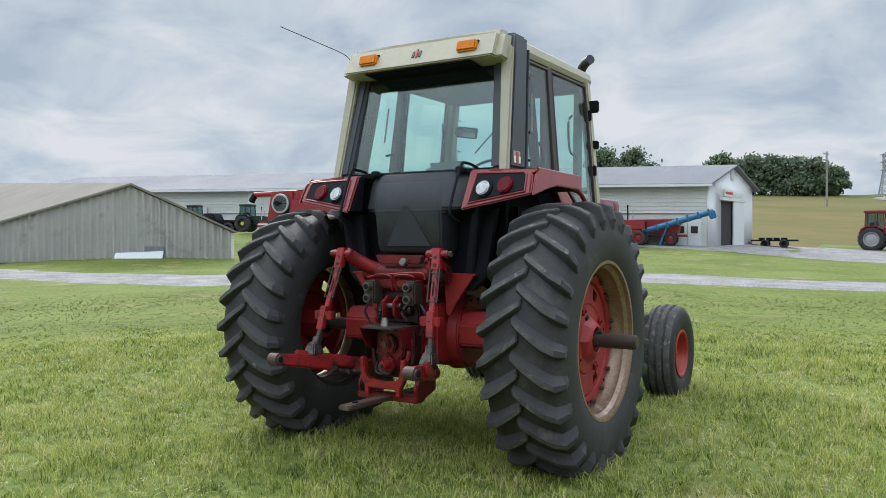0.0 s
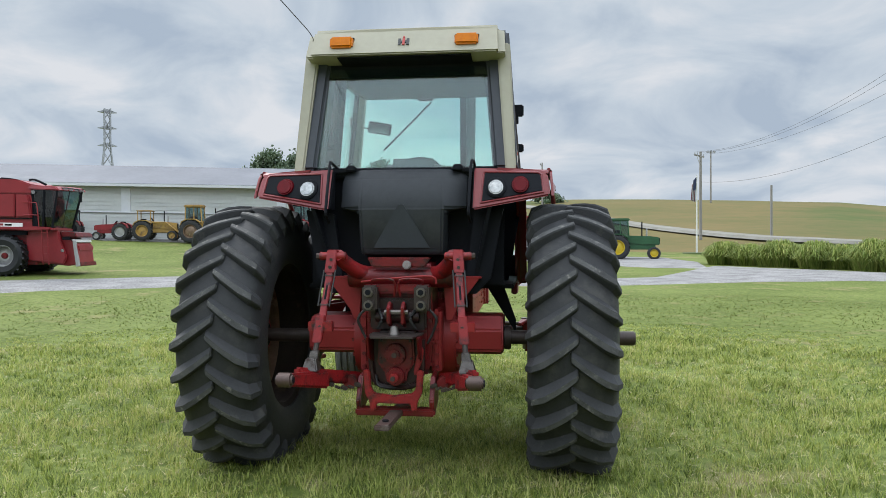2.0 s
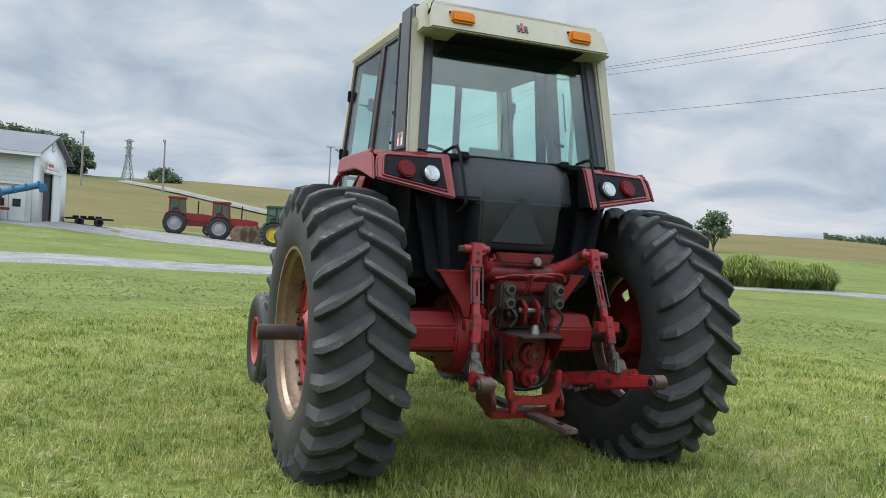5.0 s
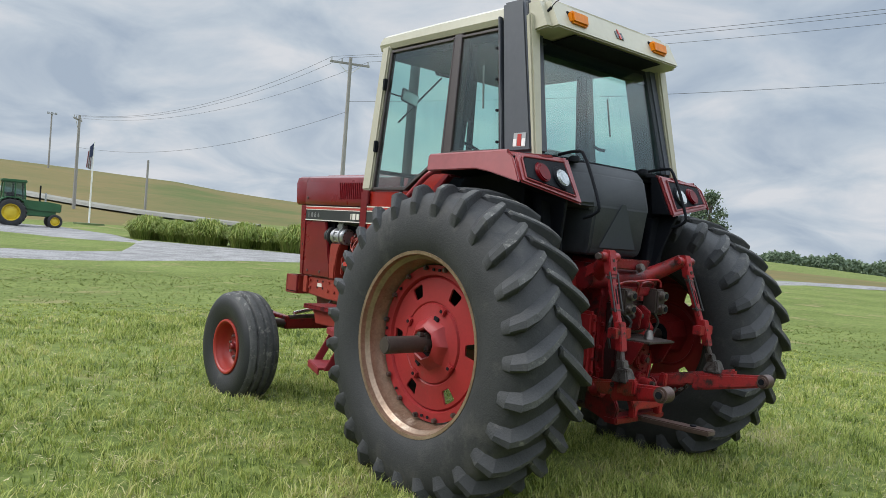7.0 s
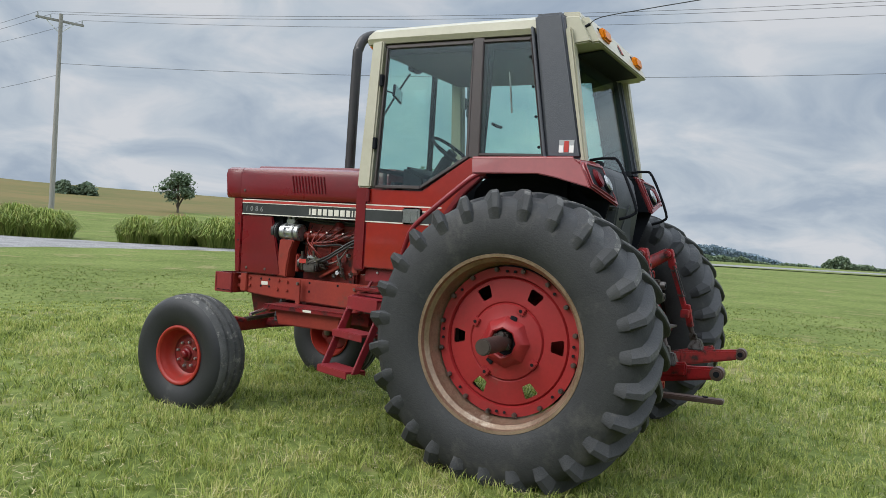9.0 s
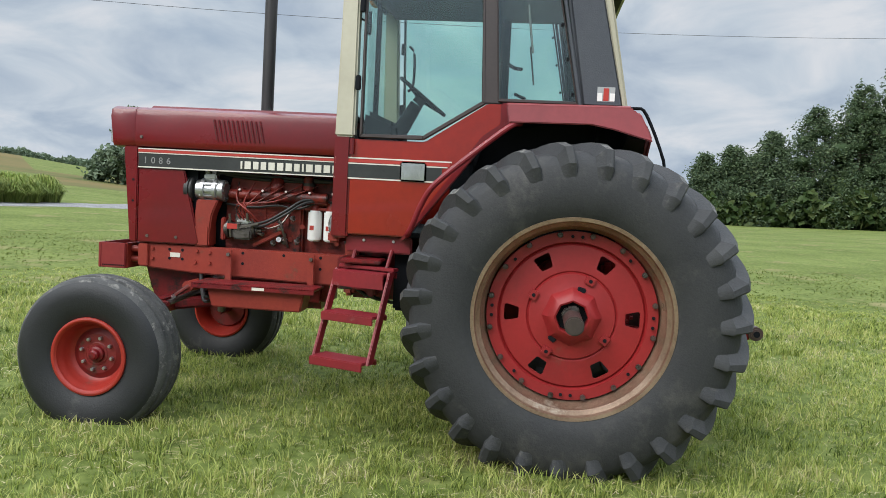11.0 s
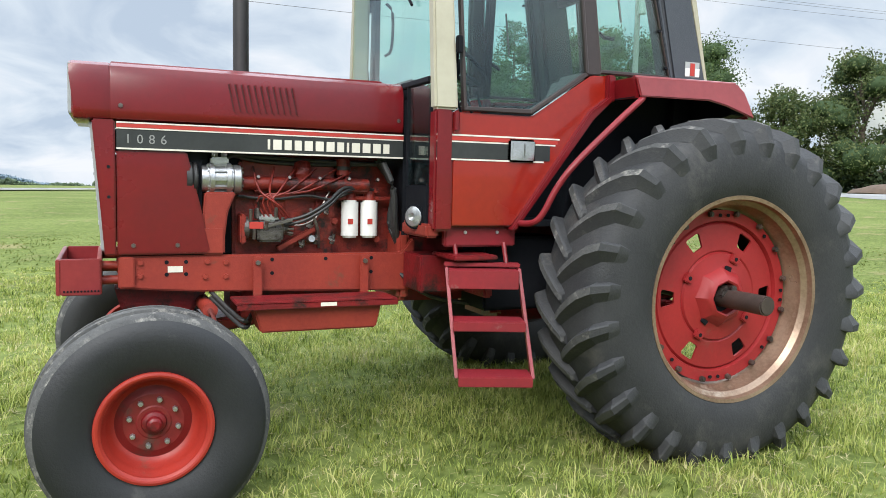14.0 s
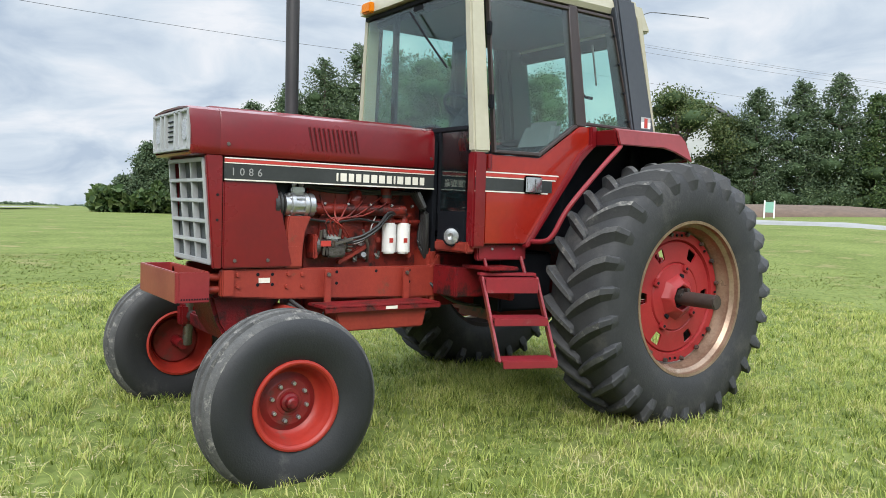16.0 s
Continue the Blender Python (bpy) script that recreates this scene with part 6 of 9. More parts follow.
for s in SIDES:
    part("rockshaft_arm", tube([(s * 0.02, -0.275, 1.225), (s * 0.16, -0.285, 1.225), (s * 0.26, -0.335, 1.245), (s * 0.33, -0.43, 1.305), (s * 0.365, -0.515, 1.36)], 0.062, 14, soft=5, r_end=0.042), RED_HITCH, rear, "thick curved red lift arm")
    part("lift_arm", hull8([(s * 0.27, -0.24, 1.165), (s * 0.33, -0.24, 1.165), (s * 0.33, -0.27, 1.275), (s * 0.27, -0.27, 1.275)], [(s * 0.345, -0.53, 1.325), (s * 0.375, -0.53, 1.325), (s * 0.375, -0.53, 1.385), (s * 0.345, -0.53, 1.385)], 0.012), RED_WHEEL, rear)
    top, mid, low = Vector((s * 0.395, -0.515, 1.355)), Vector((s * 0.435, -0.66, 0.93)), Vector((s * 0.47, -0.74, 0.70))

    def square_bar(a, b, w, h):
        lift = Vector((0, h / 2, 0))
        wide = Vector((w / 2, 0, 0))
        return hull8([a - wide - lift, a + wide - lift, a + wide + lift, a - wide + lift], [b - wide - lift, b + wide - lift, b + wide + lift, b - wide + lift], 0.005)

    link = part("lift_link", square_bar(top.lerp(mid, 0.22), mid, 0.042, 0.036), RED_HITCH, rear, "red adjustable lift link with a screw end")
    part("link_yoke", square_bar(top + Vector((0, 0, 0.04)), top.lerp(mid, 0.24), 0.064, 0.05), RED_HITCH, link)
    part("link_slot", square_bar(top.lerp(mid, 0.42) + Vector((0, -0.020, 0)), top.lerp(mid, 0.62) + Vector((0, -0.020, 0)), 0.012, 0.004), BLACK, link)
    for u in (0.26, 0.68):
        part("link_collar", square_bar(top.lerp(mid, u), top.lerp(mid, u + 0.035), 0.056, 0.046), AXLE_STEEL, link)
    for u in (0.05, 0.16):
        part("yoke_bolt", bolt(top.lerp(mid, u) + Vector((0, -0.026, 0)), (0, -1, 0), 0.012, 0.010), AXLE_STEEL, link)
    part("link_block", square_bar(mid + Vector((0, 0, 0.03)), mid - Vector((0, 0, 0.03)), 0.15, 0.056), RED_HITCH, link)
    part("block_stem", square_bar(mid + Vector((0, 0, 0.065)), mid.lerp(low, 0.42), 0.056, 0.044), RED_HITCH, link)
    part("block_bolt", bolt(mid + Vector((0, -0.026, 0)), (0, -1, 0), 0.012, 0.010), AXLE_STEEL, link)
    part("link_screw", cyl(mid.lerp(low, 0.4), low, 0.017, seg=10), AXLE_STEEL, link)
    part("link_clevis", square_bar(mid.lerp(low, 0.62), low + Vector((0, 0, -0.02)), 0.052, 0.05), OILY, link, "worn steel clevis")
    part("clevis_foot", hull8([low + Vector(v) for v in ((-0.03, -0.03, 0.05), (0.03, -0.03, 0.05), (0.03, 0.03, 0.05), (-0.03, 0.03, 0.05))], [low + Vector(v) for v in ((-0.05, -0.06, -0.03), (0.05, -0.06, -0.03), (0.05, 0.06, -0.03), (-0.05, 0.06, -0.03))], 0.008), OILY, link)
    part("link_pin", cyl(top + Vector((-0.085, 0, 0)), top + Vector((0.085, 0, 0)), 0.026, seg=14, bev=0.005), RED_HITCH, link)
    part("pin_nut", cyl(top + Vector((s * 0.085, 0, 0)), top + Vector((s * 0.105, 0, 0)), 0.020, seg=6), AXLE_STEEL, link)
    for dx in (-0.036, 0.036):
        part("latch_rod", cyl(top.lerp(mid, 0.2) + Vector((dx, -0.02, 0)), top.lerp(mid, 0.72) + Vector((dx, -0.02, 0)), 0.005, seg=6), HOSE, link)
    arm = part("lower_link", hull8([(s * 0.24, -0.34, 0.52), (s * 0.28, -0.34, 0.52), (s * 0.28, -0.34, 0.60), (s * 0.24, -0.34, 0.60)], [(s * 0.50, -0.86, 0.62), (s * 0.55, -0.86, 0.62), (s * 0.55, -0.86, 0.71), (s * 0.50, -0.86, 0.71)], 0.012), RED_HITCH, rear, "red lower hitch link")
    part("link_end", hull8([(s * 0.385, -0.64, 0.545), (s * 0.45, -0.64, 0.545), (s * 0.45, -0.64, 0.655), (s * 0.385, -0.64, 0.655)], [(s * 0.495, -1.03, 0.625), (s * 0.55, -1.03, 0.625), (s * 0.55, -1.03, 0.70), (s * 0.495, -1.03, 0.70)], 0.012), RED_HITCH, arm)
    part("hitch_ball", cyl((s * 0.49, -1.045, 0.665), (s * 0.585, -1.045, 0.665), 0.042, seg=18, bev=0.012), RUSTY_BAR, arm)
    part("ball_hole", cyl((s * 0.485, -1.045, 0.665), (s * 0.592, -1.045, 0.665), 0.019, seg=12), BLACK, arm)
    for k in range(7):
        u = k / 6
        p = Vector((s * (0.24 + 0.22 * u), -0.52 - 0.14 * u, 0.55 + 0.09 * u - 0.05 * math.sin(math.pi * u)))
        lk = bmesh.new()
        lk = box((0, 0, 0), (0.045, 0.028, 0.014), 0.006, (0 if k % 2 else 90, -20 * s, 0), lk)
        bmesh.ops.translate(lk, vec=p, verts=lk.verts)
        part("sway_chain_link", lk, AXLE_STEEL, arm)
    part("chain_boss", cyl((s * 0.30, -0.40, 0.56), (s * 0.30, -0.48, 0.56), 0.045, seg=16, bev=0.01), RED_DIRTY, rear)
    part("drop_bracket", prism([(-0.30, 0.42), (-0.46, 0.37), (-0.53, 0.38), (-0.55, 0.46), (-0.47, 0.60), (-0.30, 0.62)], "x", s * 0.215, s * 0.245, 0.008), RED_DIRTY, rear)
yoke = [(-0.188, 0.655), (-0.150, 0.655), (-0.140, 0.545), (-0.118, 0.512), (0.0, 0.498), (0.118, 0.512), (0.140, 0.545), (0.150, 0.655), (0.188, 0.655), (0.176, 0.505), (0.148, 0.462), (0.146, 0.405), (0.112, 0.405), (0.106, 0.452), (0.0, 0.450), (-0.106, 0.452), (-0.112, 0.405), (-0.146, 0.405), (-0.148, 0.462), (-0.176, 0.505)]
part("drawbar_yoke", prism(yoke, "y", -0.60, -0.555, 0.007), RED_HITCH, rear, "bright red U-shaped drawbar yoke")
part("drawbar_hanger", box((0, -0.50, 0.385), (0.50, 0.10, 0.045), 0.01), RED_DIRTY, rear)
drawbar = part("drawbar", box((0.01, -0.52, 0.385), (0.085, 1.0, 0.032), 0.006, (-1.5, 0, 0)), RUSTY_BAR, rear, "flat worn steel drawbar with a pin hole")
part("pin_hole", cyl((0.01, -0.90, 0.375), (0.01, -0.90, 0.4195), 0.019, seg=12), BLACK, drawbar)
part("pto_housing", prism([(-0.15, 0.58), (-0.17, 0.80), (-0.13, 0.88), (0.13, 0.88), (0.17, 0.80), (0.15, 0.58), (0.09, 0.52), (-0.09, 0.52)], "y", -0.46, -0.30, 0.02), GREASE, rear, "greasy power take-off housing")
part("pto_plate", prism([(-0.105, 0.66), (-0.118, 0.70), (-0.110, 0.845), (0.110, 0.845), (0.118, 0.70), (0.105, 0.66), (0.075, 0.64), (0.062, 0.56), (-0.062, 0.56), (-0.075, 0.64)], "y", -0.50, -0.45, 0.012), RED_DIRTY, rear, "oil-stained red bearing plate")
part("selector_arm", prism([(0.125, 0.60), (0.165, 0.70), (0.178, 0.775), (0.150, 0.79), (0.128, 0.72), (0.108, 0.62)], "y", -0.49, -0.46, 0.008), RED_WHEEL, rear)
part("casting_lip", tube([(-0.165, -0.462, 0.83), (-0.160, -0.464, 0.62), (-0.095, -0.466, 0.535), (0.095, -0.466, 0.535), (0.160, -0.464, 0.62), (0.165, -0.462, 0.83)], 0.016, 8, soft=3), GREASE, rear)
for x, z in ((-0.092, 0.825), (0.092, 0.825), (-0.098, 0.715), (0.098, 0.715), (-0.135, 0.60), (0.135, 0.585), (-0.07, 0.548), (0.07, 0.548)):
    part("plate_bolt", bolt((x, -0.498 if z > 0.62 and abs(x) < 0.12 else -0.462, z), (0, -1, 0), 0.010, 0.010), GREASE, rear)
part("drip_pipe", tube([(-0.13, -0.47, 0.60), (-0.11, -0.52, 0.55), (-0.06, -0.53, 0.535), (0.0, -0.50, 0.53)], 0.007, 6, soft=3), HOSE, rear)
for z, r in ((0.742, 0.070), (0.605, 0.060)):
    p = part("pto_cover", cyl((0, -0.50, z), (0, -0.535, z), r, r * 0.92, 24, bev=0.006), RED_DIRTY, rear)
    part("pto_cap", cyl((0, -0.53, z), (0, -0.60 if z < 0.7 else -0.56, z), r * 0.48, seg=16, bev=0.006), RED_WHEEL if z < 0.7 else RED_DIRTY, p)
    part("pto_shaft", cyl((0, -0.55, z), (0, -0.625 if z < 0.7 else -0.57, z), r * 0.24, seg=10), AXLE_STEEL, p)
    for k in range(6):
        a = 2 * math.pi * (k + 0.5) / 6
        part("cover_bolt", bolt((r * 0.8 * math.cos(a), -0.534, z + r * 0.8 * math.sin(a)), (0, -1, 0), 0.009, 0.010), RED_DIRTY, p)
part("pto_shield", prism([(-0.165, -0.40), (-0.165, -0.52), (-0.13, -0.66), (0.13, -0.66), (0.165, -0.52), (0.165, -0.40)], "z", 0.855, 0.868, 0.003), AXLE_STEEL, rear, "dull steel shield plate")
for s in SIDES:
    part("shield_side", prism([(-0.40, 0.86), (-0.64, 0.86), (-0.56, 0.72), (-0.42, 0.68)], "x", s * 0.150, s * 0.163, 0.003), RED_DIRTY, rear)
part("shield_boss", cyl((0, -0.56, 0.868), (0, -0.56, 0.925), 0.035, 0.02, 14, bev=0.004), STEEL, rear)
for s in SIDES:
    part("top_link_plate", prism([(-0.42, 0.90), (-0.52, 0.93), (-0.53, 1.03), (-0.47, 1.07), (-0.40, 1.05)], "x", s * 0.035, s * 0.055, 0.005), RED_DIRTY, rear)
    valve = part("remote_valve", box((s * 0.165, -0.465, 1.09), (0.095, 0.11, 0.16), 0.012), AXLE_STEEL, rear, "oily hydraulic coupler block")
    for z in (1.13, 1.05):
        part("coupler", cyl((s * 0.165, -0.51, z), (s * 0.165, -0.555, z), 0.03, seg=16, bev=0.005), STEEL, valve)
        part("coupler_socket", cyl((s * 0.165, -0.552, z), (s * 0.165, -0.559, z), 0.018, seg=12), BLACK, valve)
    part("oil_line", tube([(s * 0.165, -0.44, 1.17), (s * 0.15, -0.46, 1.205), (s * 0.02, -0.47, 1.20), (s * 0.02, -0.44, 1.10)], 0.008, 6, soft=4), RED_DIRTY, rear)
    part("oil_line", tube([(s * 0.20, -0.44, 1.02), (s * 0.25, -0.45, 0.96), (s * 0.23, -0.43, 0.88), (s * 0.19, -0.42, 0.80)], 0.009, 6, soft=4), HOSE, rear)
    part("oil_line", tube([(s * 0.12, -0.44, 1.02), (s * 0.09, -0.49, 0.96), (s * 0.12, -0.47, 0.90)], 0.010, 6, soft=4), HOSE, rear)
part("top_link_pin", cyl((-0.075, -0.475, 1.0), (0.075, -0.475, 1.0), 0.018, seg=10), STEEL, rear)
part("valve_bar", box((0, -0.43, 1.15), (0.42, 0.05, 0.05), 0.008), RED_DIRTY, rear)
part("oil_pipe", tube([(-0.23, -0.45, 1.19), (0.0, -0.46, 1.215), (0.22, -0.45, 1.225), (0.25, -0.45, 1.18)], 0.007, 6, soft=4), RED_WHEEL, rear)
part("grease_cover", box((0, -0.385, 0.985), (0.36, 0.06, 0.20), 0.012), GREASE, rear, "grease-blackened cover")
part("sensing_spring", cyl((-0.14, -0.42, 0.97), (0.14, -0.42, 0.97), 0.04, seg=14, bev=0.006), GREASE, rear)
for x, z in ((-0.20, 0.94), (0.20, 0.94), (-0.22, 0.80), (0.22, 0.80), (-0.21, 0.66), (0.21, 0.66), (-0.14, 1.04), (0.14, 1.04)):
    part("housing_bolt", bolt((x, -0.36, z), (0, -1, 0), 0.014, 0.014), RED_DIRTY, rear)


# ---- trees and planting ----
def leaf_material(name, stops, translucent=0.3):
    m = bpy.data.materials.new(name)
    m.use_nodes = True
    n, l = m.node_tree.nodes, m.node_tree.links
    b = n["Principled BSDF"]
    b.inputs["Roughness"].default_value, b.inputs["Specular IOR Level"].default_value = 0.6, 0.2
    geo, ramp = n.new("ShaderNodeNewGeometry"), n.new("ShaderNodeValToRGB")
    e = ramp.color_ramp.elements
    e[0].color, e[1].color = (*stops[0], 1), (*stops[-1], 1)
    for k, c in enumerate(stops[1:-1], 1):
        e.new(k / (len(stops) - 1)).color = (*c, 1)
    l.new(geo.outputs["Random Per Island"], ramp.inputs[0])
    l.new(ramp.outputs[0], b.inputs["Base Color"])
    tr, mx = n.new("ShaderNodeBsdfTranslucent"), n.new("ShaderNodeMixShader")
    l.new(ramp.outputs[0], tr.inputs["Color"])
    mx.inputs[0].default_value = translucent
    l.new(b.outputs[0], mx.inputs[1])
    l.new(tr.outputs[0], mx.inputs[2])
    l.new(mx.outputs[0], n["Material Output"].inputs["Surface"])
    return m


LEAF_BROAD = leaf_material("broad_leaf", ((0.038, 0.068, 0.024), (0.056, 0.094, 0.032), (0.080, 0.120, 0.040), (0.108, 0.140, 0.050)))
LEAF_LIGHT = leaf_material("light_olive_leaf", ((0.040, 0.066, 0.022), (0.068, 0.098, 0.032), (0.098, 0.124, 0.046), (0.130, 0.145, 0.060)))
LEAF_PINE = leaf_material("pine_needle", ((0.050, 0.080, 0.046), (0.076, 0.112, 0.060), (0.104, 0.146, 0.076), (0.142, 0.182, 0.094)))
# inner crown green is set darker, carrying the shade among the leaves
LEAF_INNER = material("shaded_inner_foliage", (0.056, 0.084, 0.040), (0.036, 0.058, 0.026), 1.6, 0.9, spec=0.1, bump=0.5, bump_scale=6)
# distant leaves are paler and bluer, with the haze mixed into their colours
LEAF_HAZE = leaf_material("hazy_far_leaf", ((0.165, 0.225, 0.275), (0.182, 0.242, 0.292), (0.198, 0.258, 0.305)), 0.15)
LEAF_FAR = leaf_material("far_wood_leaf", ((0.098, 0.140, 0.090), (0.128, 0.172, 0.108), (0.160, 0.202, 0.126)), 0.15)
REED = leaf_material("ornamental_grass_blade", ((0.105, 0.150, 0.033), (0.180, 0.247, 0.053), (0.255, 0.307, 0.075), (0.330, 0.338, 0.112)))
BARK = material("grey_brown_bark", (0.11, 0.085, 0.062), (0.07, 0.055, 0.042), 2.0, 0.9, bump=0.6, bump_scale=12, stretch=(1, 1, 0.25))


def leaf_mesh(name, centres, size, rng, mat, flat=0.0, slim=0.55):
    """Many small four-cornered leaf sprays at the given places."""
    n = len(centres)
    u = rng.normal(size=(n, 3))
    u[:, 2] *= 1 - flat
    u /= np.linalg.norm(u, axis=1)[:, None]
    v = rng.normal(size=(n, 3))
    v[:, 2] *= 1 - flat
    v -= u * np.sum(u * v, axis=1)[:, None]
    v /= np.linalg.norm(v, axis=1)[:, None]
    s = size * rng.uniform(0.55, 1.25, (n, 1))
    co = np.stack([centres - u * s, centres - v * s * slim, centres + u * s, centres + v * s * slim], 1).astype(np.float32)
    me = bpy.data.meshes.new(name)
    me.vertices.add(n * 4)
    me.vertices.foreach_set("co", co.ravel())
    me.loops.add(n * 4)
    me.loops.foreach_set("vertex_index", np.arange(n * 4, dtype=np.int32))
    me.polygons.add(n)
    me.polygons.foreach_set("loop_start", np.arange(0, n * 4, 4, dtype=np.int32))
    me.update(calc_edges=True)
    me.materials.append(mat)
    return me


def foliage_mass(lobes, rng):
    """Rough lumps of inner foliage, which close the crown behind its leaves."""
    bm = bmesh.new()
    for c, r, squash in lobes:
        t = bmesh.new()
        bmesh.ops.create_icosphere(t, subdivisions=2, radius=1)
        off = rng.uniform(0, 50)
        for v in t.verts:
            k = r * (0.80 + 0.45 * noise.noise(v.co * 2.1 + Vector((off, 0, 0))))
            v.co = Vector((c[0] + v.co.x * k, c[1] + v.co.y * k, c[2] + v.co.z * k * squash))
        bm = joined(bm, t)
    return bm


def broad_tree(height, width, seed, mat=LEAF_BROAD, leaves=5200, low=0.16, label="broad-crowned green tree", size=0.34, airy=False):
    rng = np.random.default_rng(seed)
    tree = thing("tree", label, "tree")
    bm = cyl((0, 0, -0.3), (0, 0, height * 0.45), height * 0.028, height * 0.015, 10)
    lobes, n = [], 26
    for k in range(n):
        a, h = rng.uniform(0, 2 * np.pi), low + 0.06 + (0.88 - low) * (k + rng.uniform(0, 1)) / n
        reach = width * 0.5 * math.sin(math.pi * min(0.97, (h - low) / (1 - low) * 0.75 + 0.24)) * rng.uniform(0.45, 0.85)
        c = np.array([reach * math.cos(a), reach * math.sin(a), h * height * 0.93])
        lobes.append((c, width * rng.uniform(0.13, 0.22), 0.72))
        bm = tube([(0, 0, height * max(0.1, h - 0.35)), tuple(c * (0.5, 0.5, 0.85)), tuple(c)], height * 0.010, 6, bm, r_end=height * 0.003)
    part("trunk", bm, BARK, tree, "grey-brown trunk and limbs")
    pts = []
    for c, r, squash in lobes:
        d = rng.normal(size=(leaves // n, 3))
        d /= np.linalg.norm(d, axis=1)[:, None]
        pts.append(c + d * (r * rng.uniform(0.55, 1.14, (len(d), 1)) * (1 + 0.25 * np.sin(d[:, :1] * 7 + d[:, 1:2] * 5))) * (1, 1, squash))
    crown = new("crown", leaf_mesh("crown", np.concatenate(pts), size, rng, mat))
    crown.parent = tree
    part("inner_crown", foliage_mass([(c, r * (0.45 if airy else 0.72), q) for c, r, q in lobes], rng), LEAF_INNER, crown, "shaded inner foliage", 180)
    return tree


def pine_tree(height, width, seed, leaves=15000, mat=LEAF_PINE, label="dense dark green pine tree"):
    """A straight trunk with whorls of upswept boughs, each a plume of short needle sprays."""
    rng = np.random.default_rng(seed)
    tree = thing("tree", label, "tree")
    bm = cyl((0, 0, -0.3), (0, 0, height * 0.97), height * 0.016, height * 0.003, 8)
    pts, lobes, n = [], [], 96
    for k in range(n):
        h = 0.02 + 0.965 * (k / n) ** 0.9
        a = k * 2.4 + rng.uniform(-0.4, 0.4)
        reach = width * 0.60 * (1 - h) ** 0.75 * rng.uniform(0.62, 1.15) + 0.25
        z0 = h * height
        tip = np.array([reach * math.cos(a), reach * math.sin(a), z0 + reach * rng.uniform(-0.05, 0.25)])
        if k % 2 == 0:
            bm = tube([(0, 0, z0), tuple(tip)], 0.05, 4, bm, r_end=0.012)
        m = int(leaves / n * (0.45 + 1.1 * (1 - h)))
        s = rng.uniform(0.2, 1.06, (m, 1)) ** 0.6
        spread = rng.normal(size=(m, 3)) * (0.14 + 0.13 * reach * s) * (1, 1, 0.9)
        pts.append(np.array([0, 0, z0]) * (1 - s) + tip * s + spread)
        if k % 3 == 0 and h < 0.93:
            lobes.append((tip * (0.5, 0.5, 1) * (1, 1, 0) + np.array([0, 0, z0 + 0.05]), 0.22 + reach * 0.24, 0.75))
    part("trunk", bm, BARK, tree, "brown trunk and branches")
    crown = new("crown", leaf_mesh("crown", np.concatenate(pts), 0.165, rng, mat, 0.30, 0.45))
    crown.parent = tree
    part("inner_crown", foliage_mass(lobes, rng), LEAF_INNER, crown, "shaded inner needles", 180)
    return tree


def stand(tree, x, y, turn=0, sink=0.0):
    tree.matrix_basis = on_ground(x, y, turn, -sink)
    return tree


for k, (x, y, h, w) in enumerate(((79, -14.4, 3.4, 2.8), (78, -16.6, 7.0, 4.4), (76.5, -19, 7.8, 6.5), (76, -22.5, 9.3, 7), (74.5, -26, 11.6, 8), (73, -29.5, 13.6, 9), (72, -33, 16.4, 10), (70.5, -36.5, 18.2, 11), (69, -40, 18.0, 11))):
    stand(tagged(pine_tree(h, w, 20 + k), group="pine wood edge"), x, y)
for k, (x, y, h, w) in enumerate(((66, -44.5, 18.3, 12), (63.5, -49, 17.2, 11.5), (75, -31, 12.5, 10), (79, -21, 7.4, 7), (60.5, -53, 16.6, 11), (71, -45, 19.0, 13), (78, -37, 15.5, 12))):
    stand(broad_tree(h, w, 40 + k, leaves=20000, low=0.0, size=0.15, label="tall full-crowned maple tree at the field edge"), x, y, 40 * k)
for k, (x, y, h, w) in enumerate(((53.5, -57, 10.6, 9), (48.5, -61.5, 14.0, 12.4), (46, -65, 11.0, 8))):
    stand(broad_tree(h, w, 50 + k, LEAF_LIGHT, 15000, 0.06, "airy olive-green tree with gaps in its crown", 0.16, k != 1), x, y, 70 * k)
for k, (x, y, h, w) in enumerate(((43, -66.5, 12.6, 7.6), (39.5, -68.5, 13.0, 8), (36.5, -70, 13.4, 8), (33.5, -71.5, 11.2, 8), (30.5, -74, 10.5, 8), (26, -76, 11, 8))):
    stand(tagged(pine_tree(h, w, 60 + k, mat=LEAF_PINE if k != 3 else LEAF_BROAD), group="pines by the road"), x, y)
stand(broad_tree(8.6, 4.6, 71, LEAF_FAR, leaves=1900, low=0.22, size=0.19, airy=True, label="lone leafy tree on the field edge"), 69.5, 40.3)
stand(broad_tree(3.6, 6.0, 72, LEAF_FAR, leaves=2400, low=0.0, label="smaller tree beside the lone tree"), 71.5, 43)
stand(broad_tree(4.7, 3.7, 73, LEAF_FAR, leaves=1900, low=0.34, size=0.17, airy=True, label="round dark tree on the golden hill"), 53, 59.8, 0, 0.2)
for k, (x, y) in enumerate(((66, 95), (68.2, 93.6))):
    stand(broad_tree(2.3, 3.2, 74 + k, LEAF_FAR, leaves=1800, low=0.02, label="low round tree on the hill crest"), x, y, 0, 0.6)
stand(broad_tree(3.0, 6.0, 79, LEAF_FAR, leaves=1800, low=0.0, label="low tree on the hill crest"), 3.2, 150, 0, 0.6)
